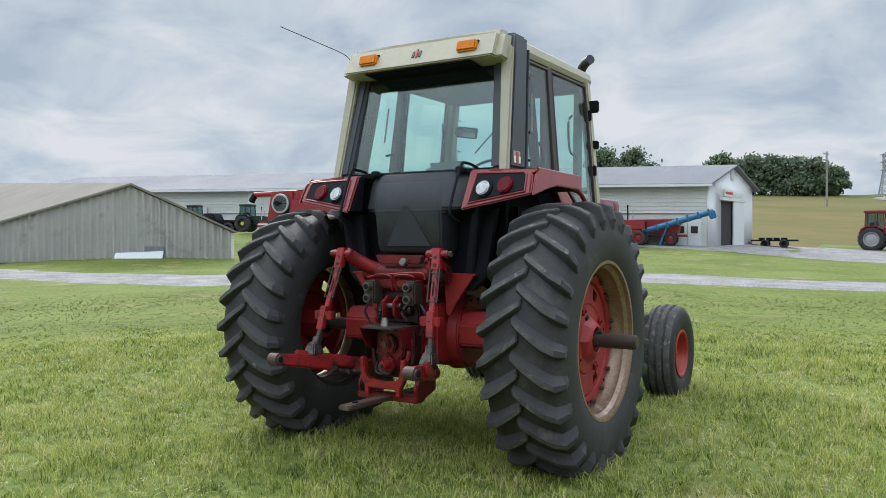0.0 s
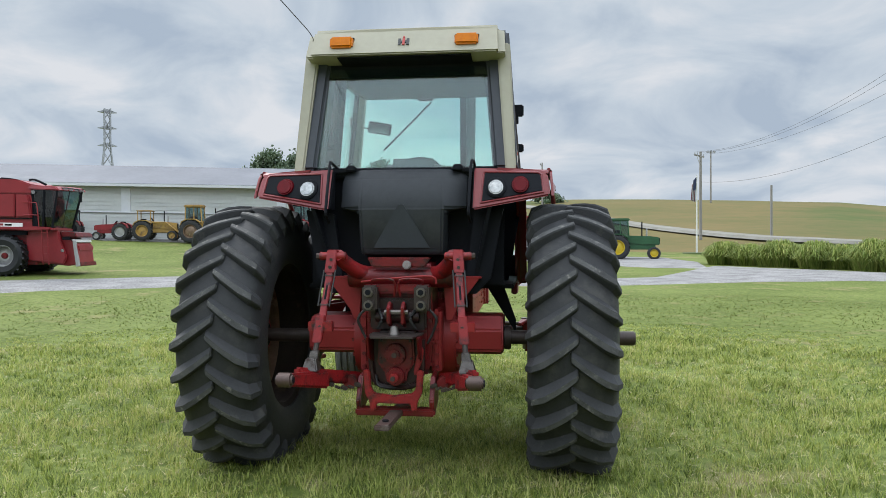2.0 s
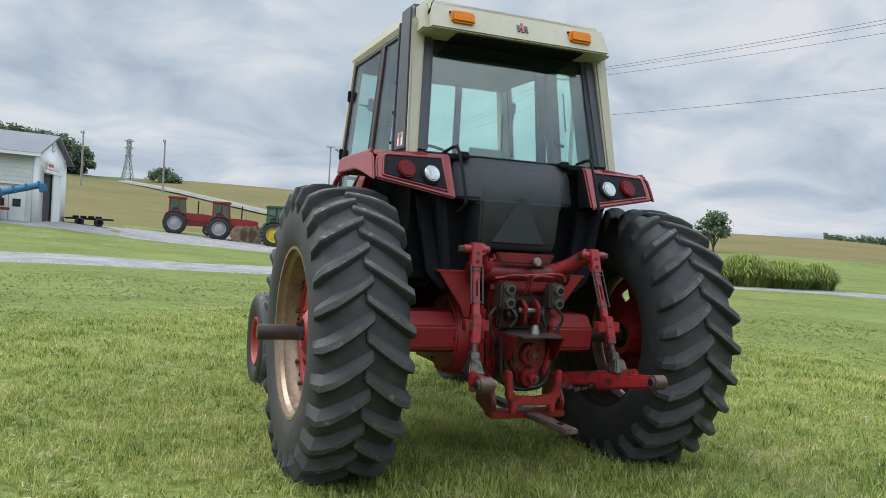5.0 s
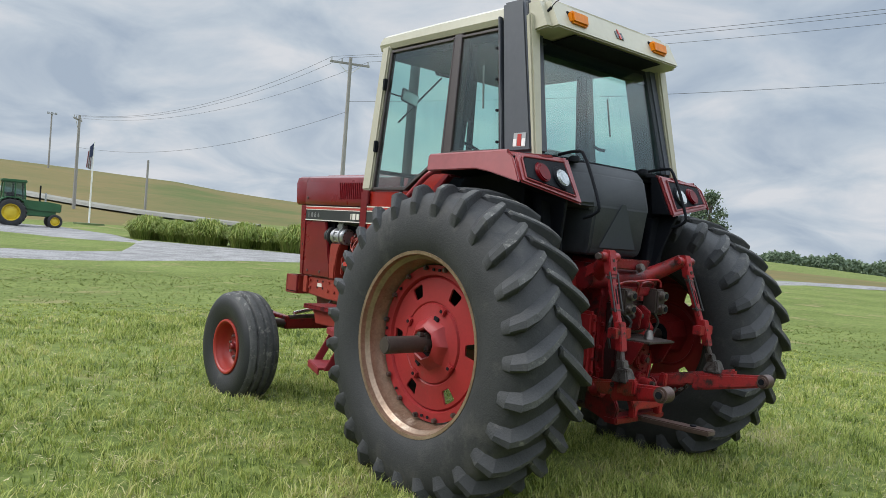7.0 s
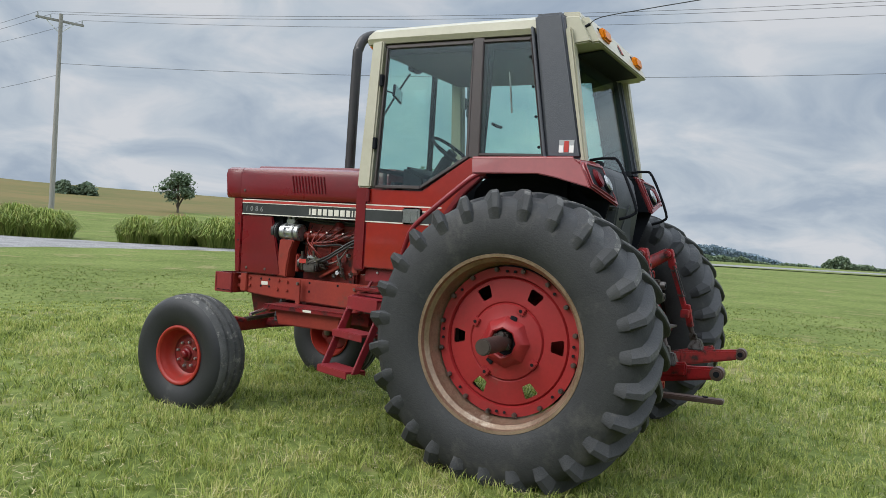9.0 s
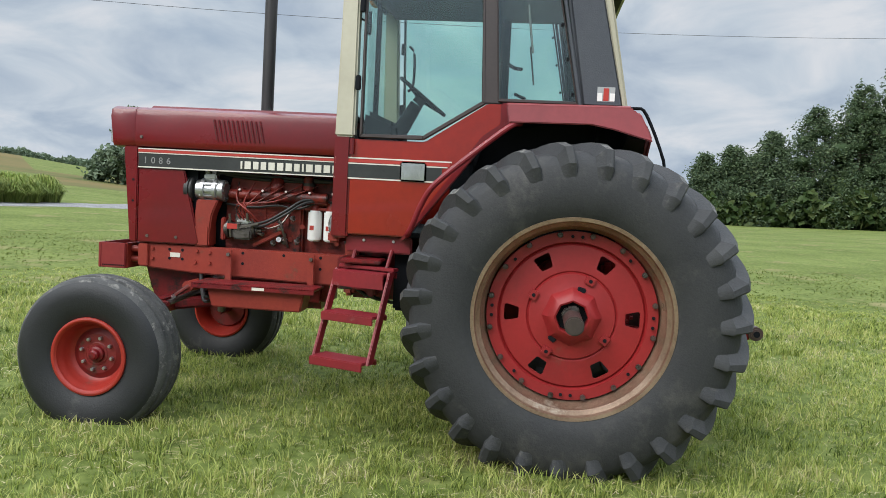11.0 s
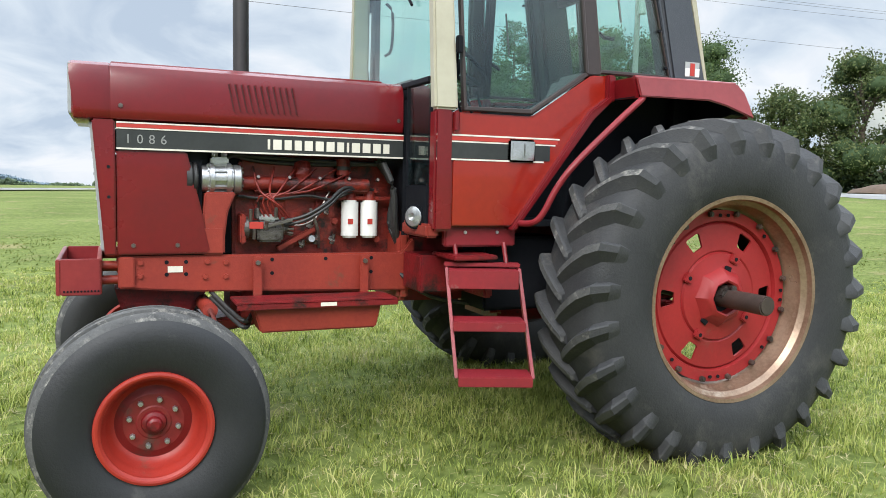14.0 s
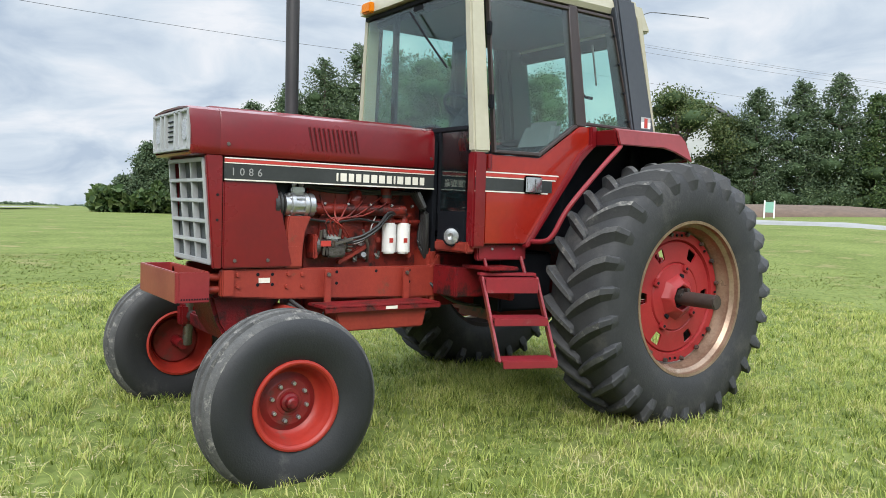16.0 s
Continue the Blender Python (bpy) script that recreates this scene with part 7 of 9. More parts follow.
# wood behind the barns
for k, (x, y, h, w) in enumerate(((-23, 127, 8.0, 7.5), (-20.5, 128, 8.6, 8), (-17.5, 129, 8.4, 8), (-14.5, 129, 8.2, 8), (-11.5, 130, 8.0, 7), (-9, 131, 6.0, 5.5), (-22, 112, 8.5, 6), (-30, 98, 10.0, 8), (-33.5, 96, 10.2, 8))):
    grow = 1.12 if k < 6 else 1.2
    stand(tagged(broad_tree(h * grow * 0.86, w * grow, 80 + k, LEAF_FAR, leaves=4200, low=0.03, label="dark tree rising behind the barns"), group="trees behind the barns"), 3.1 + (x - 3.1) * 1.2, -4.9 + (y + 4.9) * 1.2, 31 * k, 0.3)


def far_wood(name, stretch, label, seed, size=1.0, mat=LEAF_FAR, depth=12, dense=620, lump=1.0):
    """A band of distant woodland along (azimuth, distance, tree height) points."""
    rng = np.random.default_rng(seed)
    pts = []
    for (a0, r0, h0), (a1, r1, h1) in zip(stretch, stretch[1:]):
        n = int(abs(a1 - a0) * dense)
        s = rng.uniform(0, 1, n)
        a, r, h = np.radians(a0 + (a1 - a0) * s), r0 + (r1 - r0) * s + rng.uniform(-depth, depth, n), h0 + (h1 - h0) * s
        d = np.degrees(a)
        tops = 0.64 + 0.17 * np.sin(d * 1.9 + seed) + 0.11 * np.sin(d * 4.7 + 2 * seed) + 0.08 * np.abs(np.sin(d * 8.3 + seed)) + 0.05 * np.sin(d * 17.0)
        clump = 1 - lump * (1 - tops)
        x, y = r * np.sin(a), r * np.cos(a)
        z = np.array([ground_z(u, v) for u, v in zip(x, y)]) + h * clump * rng.uniform(0, 1, n) ** 0.6
        pts.append(np.stack([x, y, z], 1))
    me = leaf_mesh(name, np.concatenate(pts), size, rng, mat)
    return tagged(new(name, me), label, "woodland", kind="stuff")


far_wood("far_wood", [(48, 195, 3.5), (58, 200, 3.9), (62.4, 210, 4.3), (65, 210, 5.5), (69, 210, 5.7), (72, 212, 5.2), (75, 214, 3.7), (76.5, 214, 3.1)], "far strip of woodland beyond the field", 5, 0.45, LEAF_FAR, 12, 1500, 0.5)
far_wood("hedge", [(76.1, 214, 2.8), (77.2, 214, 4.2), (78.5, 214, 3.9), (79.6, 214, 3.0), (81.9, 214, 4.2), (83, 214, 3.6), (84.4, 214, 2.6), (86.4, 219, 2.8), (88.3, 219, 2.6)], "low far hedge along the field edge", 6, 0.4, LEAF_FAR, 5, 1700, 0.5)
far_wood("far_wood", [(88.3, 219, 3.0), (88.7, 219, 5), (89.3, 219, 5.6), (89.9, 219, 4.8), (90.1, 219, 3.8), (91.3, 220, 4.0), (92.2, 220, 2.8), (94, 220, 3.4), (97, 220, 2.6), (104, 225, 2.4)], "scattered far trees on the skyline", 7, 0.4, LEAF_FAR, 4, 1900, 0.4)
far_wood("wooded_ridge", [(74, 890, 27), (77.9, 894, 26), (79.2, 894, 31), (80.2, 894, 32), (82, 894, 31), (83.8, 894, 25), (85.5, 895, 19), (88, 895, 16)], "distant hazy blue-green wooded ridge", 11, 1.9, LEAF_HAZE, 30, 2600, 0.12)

far_wood("undergrowth", [(98, 78, 2.6), (105, 78, 3.4), (112, 77, 4.2), (120, 77, 4.5), (127, 76, 4.0), (131, 76, 3.0)], "dark green undergrowth along the wood edge", 8, 0.5, LEAF_BROAD, 2.5, 330)
far_wood("undergrowth", [(134, 78, 2.0), (141, 79, 3.4), (148, 80, 3.8), (156, 81, 3.6), (163, 82, 3.0)], "dark green undergrowth below the pines", 9, 0.45, LEAF_PINE, 2.0, 300)


def reed_clump(radius, height, seed):
    """A fountain of long arching blades."""
    rng = np.random.default_rng(seed)
    n = 1800
    a, u = rng.uniform(0, 2 * np.pi, n), np.sqrt(rng.uniform(0, 1, n))
    wob = 1 + 0.16 * np.sin(a * 3 + seed) + 0.08 * np.sin(a * 7 + seed * 2)
    r0 = radius * 0.72 * u * wob
    h = height * rng.uniform(0.80, 1.03, n) * np.sqrt(1 - 0.80 * u ** 2) * (0.9 + 0.1 * wob)
    lean = (0.10 + 0.42 * u * rng.uniform(0.5, 1.2, n)) * radius
    base = np.stack([r0 * np.cos(a), r0 * np.sin(a), np.full(n, -0.05)], 1)
    ta = a + rng.normal(0, 0.6, n)
    out = np.stack([np.cos(ta), np.sin(ta), np.zeros(n)], 1)
    side = np.stack([-np.sin(ta), np.cos(ta), np.zeros(n)], 1) * 0.016
    up = np.array([0, 0, 1.0])
    p1 = base + out * (lean * 0.30)[:, None] + up * (h * 0.62)[:, None]
    p2 = base + out * (lean * 0.72)[:, None] + up * (h * 0.96)[:, None]
    p3 = base + out * (lean * 1.25)[:, None] + up * (h * rng.uniform(0.62, 1.0, n))[:, None]
    co = np.stack([base - side, base + side, p1 + side, p1 - side, p2 + side * 0.8, p2 - side * 0.8, p3], 1).astype(np.float32)
    me = bpy.data.meshes.new("reeds")
    me.vertices.add(n * 7)
    me.vertices.foreach_set("co", co.ravel())
    idx = np.arange(n)[:, None] * 7
    me.loops.add(n * 11)
    me.loops.foreach_set("vertex_index", np.concatenate([idx + [0, 1, 2, 3], idx + [3, 2, 4, 5], idx + [5, 4, 6]], 1).astype(np.int32).ravel())
    me.polygons.add(n * 3)
    me.polygons.foreach_set("loop_start", (np.arange(n)[:, None] * 11 + [0, 4, 8]).astype(np.int32).ravel())
    me.update(calc_edges=True)
    me.materials.append(REED)
    ob = new("ornamental_grass", me)
    return tagged(ob, "tall arching clump of ornamental grass beside the drive", "grass clump", "row of ornamental grass clumps")


reeds = [reed_clump(1.12, 1.3, 90), reed_clump(0.98, 1.16, 91), reed_clump(1.15, 1.36, 92)]
spots = []
for (ax, ay), (bx, by), n in (((10.2, 35.2), (12.8, 30.7), 4), ((13.6, 29.6), (15.2, 26.8), 3), ((16.9, 23.9), (18.5, 21.3), 3), ((19.8, 20.9), (24.3, 20.0), 4)):
    spots += [(ax + (bx - ax) * k / (n - 1), ay + (by - ay) * k / (n - 1)) for k in range(n)]
for k, (x, y) in enumerate(spots):
    if k < 3:
        reeds[k].matrix_basis = on_ground(x, y, 50 * k)
    else:
        copy_thing(reeds[k % 3], on_ground(x + 0.25 * math.sin(k * 5.0), y + 0.25 * math.cos(k * 3.0), 77 * k) @ Matrix.Diagonal((1 + 0.15 * math.sin(k * 2.3), 1 + 0.15 * math.sin(k * 1.7), 1.02 + 0.10 * math.sin(k * 3.1), 1)))

# ---- barns ----
SIDING = material("weathered_white_siding", (0.52, 0.54, 0.51), (0.43, 0.45, 0.43), 0.5, 0.6, bump=0.1, dirt=(0.38, 0.38, 0.33), dirt_at=0.6, dirt_scale=0.3, per_piece=0.05)
ROOF_METAL = material("blue_grey_metal_roof", (0.165, 0.17, 0.19), (0.13, 0.135, 0.15), 0.3, 0.75, spec=0.2, dirt=(0.2, 0.2, 0.21), dirt_at=0.6, dirt_scale=0.15)
WHITE_WALL = material("white_painted_metal", (0.62, 0.64, 0.65), (0.55, 0.57, 0.58), 0.6, 0.5, dirt=(0.55, 0.55, 0.52), dirt_at=0.64, dirt_scale=0.3)
GALV = material("galvanised_sheet", (0.66, 0.65, 0.62), (0.54, 0.53, 0.51), 0.5, 0.6, dirt=(0.40, 0.39, 0.36), dirt_at=0.58, dirt_scale=0.3)
PALE_ROOF = material("pale_cream_roof_sheet", (0.215, 0.198, 0.170), (0.175, 0.162, 0.140), 0.4, 0.9, spec=0.1, dirt=(0.27, 0.25, 0.21), dirt_at=0.6, dirt_scale=0.2)
DARK_INSIDE = material("dark_barn_interior", (0.02, 0.02, 0.022), (0.03, 0.03, 0.03), 1.0, 0.9)

C = Vector((-6.6, 37.3))
U, G = Vector((-0.98, -0.2)), Vector((0.12, 0.993))
barn = thing("barn", "long white barn with a blue-grey metal roof", "barn", pose(0, 0, 0))


def barn_pt(s, w, z):
    p = C + U * s + G * w
    return (p.x, p.y, z + 0.014 * s)


LEN, WID, EAVE, RIDGE, BASE = 46.0, 7.2, 4.42, 5.50, 0.35
part("barn_core", hull8([barn_pt(0.05, 0.05, BASE), barn_pt(LEN, 0.05, BASE), barn_pt(LEN, WID - 0.05, BASE), barn_pt(0.05, WID - 0.05, BASE)],
                        [barn_pt(0.05, 0.05, EAVE), barn_pt(LEN, 0.05, EAVE), barn_pt(LEN, WID - 0.05, EAVE), barn_pt(0.05, WID - 0.05, EAVE)]), SIDING, barn)
for k in range(18):
    z0, z1 = BASE + 0.35 + k * 0.205, BASE + 0.35 + k * 0.205 + 0.203
    part("siding_board", hull8([barn_pt(0, -0.014, z0), barn_pt(LEN, -0.014, z0), barn_pt(LEN, 0.06, z0), barn_pt(0, 0.06, z0)], [barn_pt(0, 0.0, min(z1, EAVE)), barn_pt(LEN, 0.0, min(z1, EAVE)), barn_pt(LEN, 0.06, min(z1, EAVE)), barn_pt(0, 0.06, min(z1, EAVE))]), SIDING, barn)
for s0, s1 in ((-0.35, LEN + 0.3),):
    part("roof_slope", hull8([barn_pt(s0, -0.45, EAVE - 0.16), barn_pt(s1, -0.45, EAVE - 0.16), barn_pt(s1, WID / 2, RIDGE), barn_pt(s0, WID / 2, RIDGE)], [barn_pt(s0, -0.45, EAVE - 0.08), barn_pt(s1, -0.45, EAVE - 0.08), barn_pt(s1, WID / 2, RIDGE + 0.08), barn_pt(s0, WID / 2, RIDGE + 0.08)]), ROOF_METAL, barn, "blue-grey ribbed roof")
    part("roof_slope", hull8([barn_pt(s0, WID + 0.45, EAVE - 0.16), barn_pt(s1, WID + 0.45, EAVE - 0.16), barn_pt(s1, WID / 2, RIDGE), barn_pt(s0, WID / 2, RIDGE)], [barn_pt(s0, WID + 0.45, EAVE - 0.08), barn_pt(s1, WID + 0.45, EAVE - 0.08), barn_pt(s1, WID / 2, RIDGE + 0.08), barn_pt(s0, WID / 2, RIDGE + 0.08)]), ROOF_METAL, barn)
part("fascia", hull8([barn_pt(-0.36, -0.47, EAVE - 0.24), barn_pt(LEN, -0.47, EAVE - 0.24), barn_pt(LEN, -0.43, EAVE - 0.24), barn_pt(-0.36, -0.43, EAVE - 0.24)], [barn_pt(-0.36, -0.47, EAVE - 0.1), barn_pt(LEN, -0.47, EAVE - 0.1), barn_pt(LEN, -0.43, EAVE - 0.1), barn_pt(-0.36, -0.43, EAVE - 0.1)]), WHITE_WALL, barn)
bm = bmesh.new()
lo = [bm.verts.new(barn_pt(-0.04, w, z)) for w, z in ((-0.04, BASE), (1.9, BASE), (1.9, 3.55), (3.9, 3.55), (3.9, BASE), (WID + 0.04, BASE), (WID + 0.04, EAVE), (WID / 2, RIDGE - 0.04), (-0.04, EAVE))]
bm.faces.new(lo)
part("gable_wall", bm, WHITE_WALL, barn, "bright white gable end")
bpy.data.objects["gable_wall"].modifiers.new("thick", "SOLIDIFY").thickness = 0.08
part("gable_door_opening", hull8([barn_pt(0.0, 1.95, BASE), barn_pt(0.0, 3.85, BASE), barn_pt(0.12, 3.85, BASE), barn_pt(0.12, 1.95, BASE)], [barn_pt(0.0, 1.95, 3.5), barn_pt(0.0, 3.85, 3.5), barn_pt(0.12, 3.85, 3.5), barn_pt(0.12, 1.95, 3.5)]), DARK_INSIDE, barn, "dark open doorway")
part("sliding_door", hull8([barn_pt(-0.16, 3.6, 0.95), barn_pt(-0.16, 5.3, 0.95), barn_pt(-0.09, 5.3, 0.95), barn_pt(-0.09, 3.6, 0.95)], [barn_pt(-0.16, 3.6, 3.55), barn_pt(-0.16, 5.3, 3.55), barn_pt(-0.09, 5.3, 3.55), barn_pt(-0.09, 3.6, 3.55)]), WHITE_WALL, barn)
part("door_track", hull8([barn_pt(-0.2, 1.7, 3.55), barn_pt(-0.2, 5.5, 3.55), barn_pt(-0.05, 5.5, 3.55), barn_pt(-0.05, 1.7, 3.55)], [barn_pt(-0.2, 1.7, 3.72), barn_pt(-0.2, 5.5, 3.72), barn_pt(-0.05, 5.5, 3.72), barn_pt(-0.05, 1.7, 3.72)]), GALV, barn)
part("gable_sign", hull8([barn_pt(-0.14, 2.2, 3.78), barn_pt(-0.14, 3.5, 3.78), barn_pt(-0.08, 3.5, 3.78), barn_pt(-0.08, 2.2, 3.78)], [barn_pt(-0.14, 2.2, 4.15), barn_pt(-0.14, 3.5, 4.15), barn_pt(-0.08, 3.5, 4.15), barn_pt(-0.08, 2.2, 4.15)]), DECAL_WHITE, barn, "pale sign with a red bar")
part("sign_bar", hull8([barn_pt(-0.16, 2.3, 3.9), barn_pt(-0.16, 3.4, 3.9), barn_pt(-0.14, 3.4, 3.9), barn_pt(-0.14, 2.3, 3.9)], [barn_pt(-0.16, 2.3, 4.03), barn_pt(-0.16, 3.4, 4.03), barn_pt(-0.14, 3.4, 4.03), barn_pt(-0.14, 2.3, 4.03)]), DECAL_RED, barn)
part("gable_vent", hull8([barn_pt(-0.1, 3.35, 4.75), barn_pt(-0.1, 3.85, 4.75), barn_pt(-0.05, 3.85, 4.75), barn_pt(-0.05, 3.35, 4.75)], [barn_pt(-0.1, 3.35, 5.35), barn_pt(-0.1, 3.85, 5.35), barn_pt(-0.05, 3.85, 5.35), barn_pt(-0.05, 3.35, 5.35)]), SIDING, barn)


def wall_box(name, s0, s1, z0, z1, mat, parent, out=0.07, label=""):
    return part(name, hull8([barn_pt(s0, -out, z0), barn_pt(s1, -out, z0), barn_pt(s1, 0.03, z0), barn_pt(s0, 0.03, z0)], [barn_pt(s0, -out, z1), barn_pt(s1, -out, z1), barn_pt(s1, 0.03, z1), barn_pt(s0, 0.03, z1)]), mat, parent, label)


for s0 in (0.3, 0.98):
    leaf = wall_box("barn_door", s0, s0 + 0.66, 0.95, 2.45, WHITE_WALL, barn, 0.08, "white door with a small dark window")
    wall_box("window", s0 + 0.16, s0 + 0.50, 1.75, 2.12, DARK_INSIDE, leaf, 0.095)
wall_box("barn_door", 6.08, 6.52, 1.15, 2.70, SIDING, barn, 0.06, "plain pale door")
for s0 in (6.06, 14.2, 27.4):
    wall_box("loft_panel", s0, s0 + 0.46, 2.86, 4.12, WHITE_WALL, barn, 0.06)
wall_box("wall_rail", 0.0, LEN, 2.80, 2.86, WHITE_WALL, barn, 0.09)


def rib_sheet(p0, p1, tops, base, mat, pitch=0.34):
    """A corrugated wall from p0 to p1; tops: heights along it as (0..1, z)."""
    bm = bmesh.new()
    p0, p1 = Vector(p0), Vector(p1)
    d = (p1 - p0).normalized()
    nrm = Vector((d.y, -d.x))
    n = int((p1 - p0).length / pitch) * 4
    cols = []
    for k in range(n + 1):
        q = p0.lerp(p1, k / n) + nrm * (0.085 if k % 4 in (1, 2) else 0.0)
        cols.append((bm.verts.new((q.x, q.y, base)), bm.verts.new((q.x, q.y, table(tops, k / n)))))
    for a, b in zip(cols, cols[1:]):
        bm.faces.new((a[0], b[0], b[1], a[1]))
    bmesh.ops.solidify(bm, geom=bm.faces[:], thickness=0.02)
    return bm


shed = thing("shed", "low grey corrugated shed with a pale roof", "shed", pose(0, 0, 0))
SA, SB = (-32.93, 13.78), (-22.55, 19.62)
sg = ground_z(-28, 16.5) - 0.15
part("corrugated_gable", rib_sheet(SA, SB, [(0, 1.83), (0.612, 3.86), (1, 1.76)], sg, GALV), GALV, shed, "grey vertical-ribbed gable wall", 20)
back = Vector((-0.955, 0.297)) * 24
apex = Vector(SA).lerp(Vector(SB), 0.612)


def roof_slab(a, za, b, zb, name, mat, label=""):
    a, b = Vector(a), Vector(b)
    front = -back.normalized() * 0.25
    lo = [(a + front).to_tuple() + (za,), (b + front).to_tuple() + (zb,), (b + back).to_tuple() + (zb + 1.35,), (a + back).to_tuple() + (za + 1.35,)]
    return part(name, hull8([(x, y, z) for x, y, z in lo], [(x, y, z + 0.09) for x, y, z in lo]), mat, shed, label)


roof_slab(SA, 1.83, apex, 3.86, "roof_slope", PALE_ROOF, "pale cream metal roof")
roof_slab(apex, 3.86, SB, 1.76, "roof_slope", PALE_ROOF)
part("shed_side", hull8([(SB[0], SB[1], sg), (SB[0] + back.x, SB[1] + back.y, sg), (SB[0] + back.x - 0.1, SB[1] + back.y - 0.1, sg), (SB[0] - 0.1, SB[1] - 0.1, sg)],
                        [(SB[0], SB[1], 1.76), (SB[0] + back.x, SB[1] + back.y, 1.76), (SB[0] + back.x - 0.1, SB[1] + back.y - 0.1, 1.76), (SB[0] - 0.1, SB[1] - 0.1, 1.76)]), GALV, shed)
q0, q1 = Vector(SA).lerp(Vector(SB), 0.566), Vector(SA).lerp(Vector(SB), 0.744)
nn = Vector((0.49, -0.87)) * 0.14
ramp_z = ground_z(q0.x, q0.y)
part("loose_sheet", hull8([(q0.x + nn.x * 2, q0.y + nn.y * 2, ramp_z - 0.02), (q1.x + nn.x * 2, q1.y + nn.y * 2, ramp_z - 0.02), (q1.x + nn.x * 2.3, q1.y + nn.y * 2.3, ramp_z - 0.02), (q0.x + nn.x * 2.3, q0.y + nn.y * 2.3, ramp_z - 0.02)],
                          [(q0.x + nn.x, q0.y + nn.y, ramp_z + 0.22), (q1.x + nn.x, q1.y + nn.y, ramp_z + 0.30), (q1.x + nn.x * 1.3, q1.y + nn.y * 1.3, ramp_z + 0.30), (q0.x + nn.x * 1.3, q0.y + nn.y * 1.3, ramp_z + 0.22)]), WHITE_WALL, shed, "white sheet leaning at the foot of the wall")
q0 = q0.lerp(q1, 0.6)
part("patch_sheet", hull8([(q0.x + nn.x, q0.y + nn.y, ramp_z + 0.30), (q1.x + nn.x, q1.y + nn.y, ramp_z + 0.30), (q1.x + nn.x * 1.2, q1.y + nn.y * 1.2, ramp_z + 0.30), (q0.x + nn.x * 1.2, q0.y + nn.y * 1.2, ramp_z + 0.30)],
                          [(q0.x + nn.x * 0.9, q0.y + nn.y * 0.9, ramp_z + 0.50), (q1.x + nn.x * 0.9, q1.y + nn.y * 0.9, ramp_z + 0.50), (q1.x + nn.x * 1.1, q1.y + nn.y * 1.1, ramp_z + 0.50), (q0.x + nn.x * 1.1, q0.y + nn.y * 1.1, ramp_z + 0.50)]), ROOF_METAL, shed, "dull grey patch sheet")

house = thing("house", "cream two-storey house mostly hidden behind trees", "house", on_ground(58.5, -78, 132, -0.6) @ Matrix.Diagonal((1.45, 1.75, 1.15, 1)))
part("wall", box((0, 0, 3.2), (12, 8, 8.6), 0.02), SIDING, house, "cream clapboard wall")
part("roof", prism([(-4.6, 7.3), (0, 11.2), (4.6, 7.3), (4.6, 7.5), (0, 11.5), (-4.6, 7.5)], "x", -6.4, 6.4), ROOF_METAL, house, "grey-brown shingle roof")
part("gable", prism([(-4, 7.4), (0, 11.1), (4, 7.4)], "x", -5.98, 5.98), SIDING, house)
for x in (-3.5, 0, 3.5):
    for z in (2.0, 5.2):
        wnd = part("window", box((x, -4.02, z), (1.0, 0.08, 1.5), 0.01), DARK_INSIDE, house)
        part("window_frame", box((x, -4.06, z), (0.08, 0.06, 1.5)), WHITE_WALL, wnd)

# ---- poles, wires, towers ----
POLE_WOOD = material("weathered_grey_pole_wood", (0.29, 0.275, 0.255), (0.20, 0.19, 0.17), 2.0, 0.85, bump=0.5, bump_scale=20, stretch=(1, 1, 0.1))
TOWER = material("galvanised_tower_steel", (0.36, 0.37, 0.39), (0.28, 0.29, 0.31), 1.0, 0.5, metal=0.3)


def utility_pole(x, y, h, turn, arm=2.4, label="weathered wooden utility pole with a cross-arm"):
    p = thing("utility_pole", label, "utility pole", on_ground(x, y, turn), "power line poles")
    part("pole", cyl((0, 0, -0.4), (0, 0, h), 0.15 if h < 12.5 else 0.23, 0.10 if h < 12.5 else 0.17, 12), POLE_WOOD, p)
    part("cross_arm", box((0, 0.12, h - 0.35), (arm, 0.09, 0.12), 0.01), POLE_WOOD, p)
    for s in SIDES:
        part("arm_brace", cyl((s * arm * 0.3, 0.1, h - 0.38), (0, 0.1, h - 1.0), 0.018, seg=6), GALV, p)
    for k in (-0.46, -0.2, 0.46):
        part("insulator", cyl((k * arm, 0.12, h - 0.29), (k * arm, 0.12, h - 0.10), 0.045, 0.03, 10), GRILLE_GREY, p)
    return p


POLES = [(15.0, 64.8, 7.6, 60), (21.8, 36.2, 11.25, -20), (40.2, -29.7, 13.9, 10), (14, -125, 12, -15)]
for x, y, h, turn in POLES:
    utility_pole(x, y, h, turn)
part("transformer", cyl((-0.42, 0, 12.0), (-0.42, 0, 12.95), 0.25, seg=18, bev=0.04), GRILLE_GREY, bpy.data.objects["utility_pole.002"], "grey transformer can")
utility_pole(1.9, 115, 7.6, 80, 2.2)
utility_pole(-8.9, 118, 7.8, 80, 2.2)
stub = thing("stub_pole", "short bare grey pole on the hillside", "pole", on_ground(21.2, 66))
part("pole", cyl((0, 0, -0.3), (0, 0, 4.6), 0.11, 0.09, 10), POLE_WOOD, stub)
lamp_pole = thing("light_pole", "tall pole with floodlights on the hill", "light pole", on_ground(33.0, 145.1))
part("pole", cyl((0, 0, -0.4), (0, 0, 9.6), 0.16, 0.12, 10), POLE_WOOD, lamp_pole)
for k in (-0.6, 0.0, 0.6):
    part("floodlight", box((k, -0.12, 9.5), (0.42, 0.25, 0.34), 0.03), GRILLE_GREY, lamp_pole)
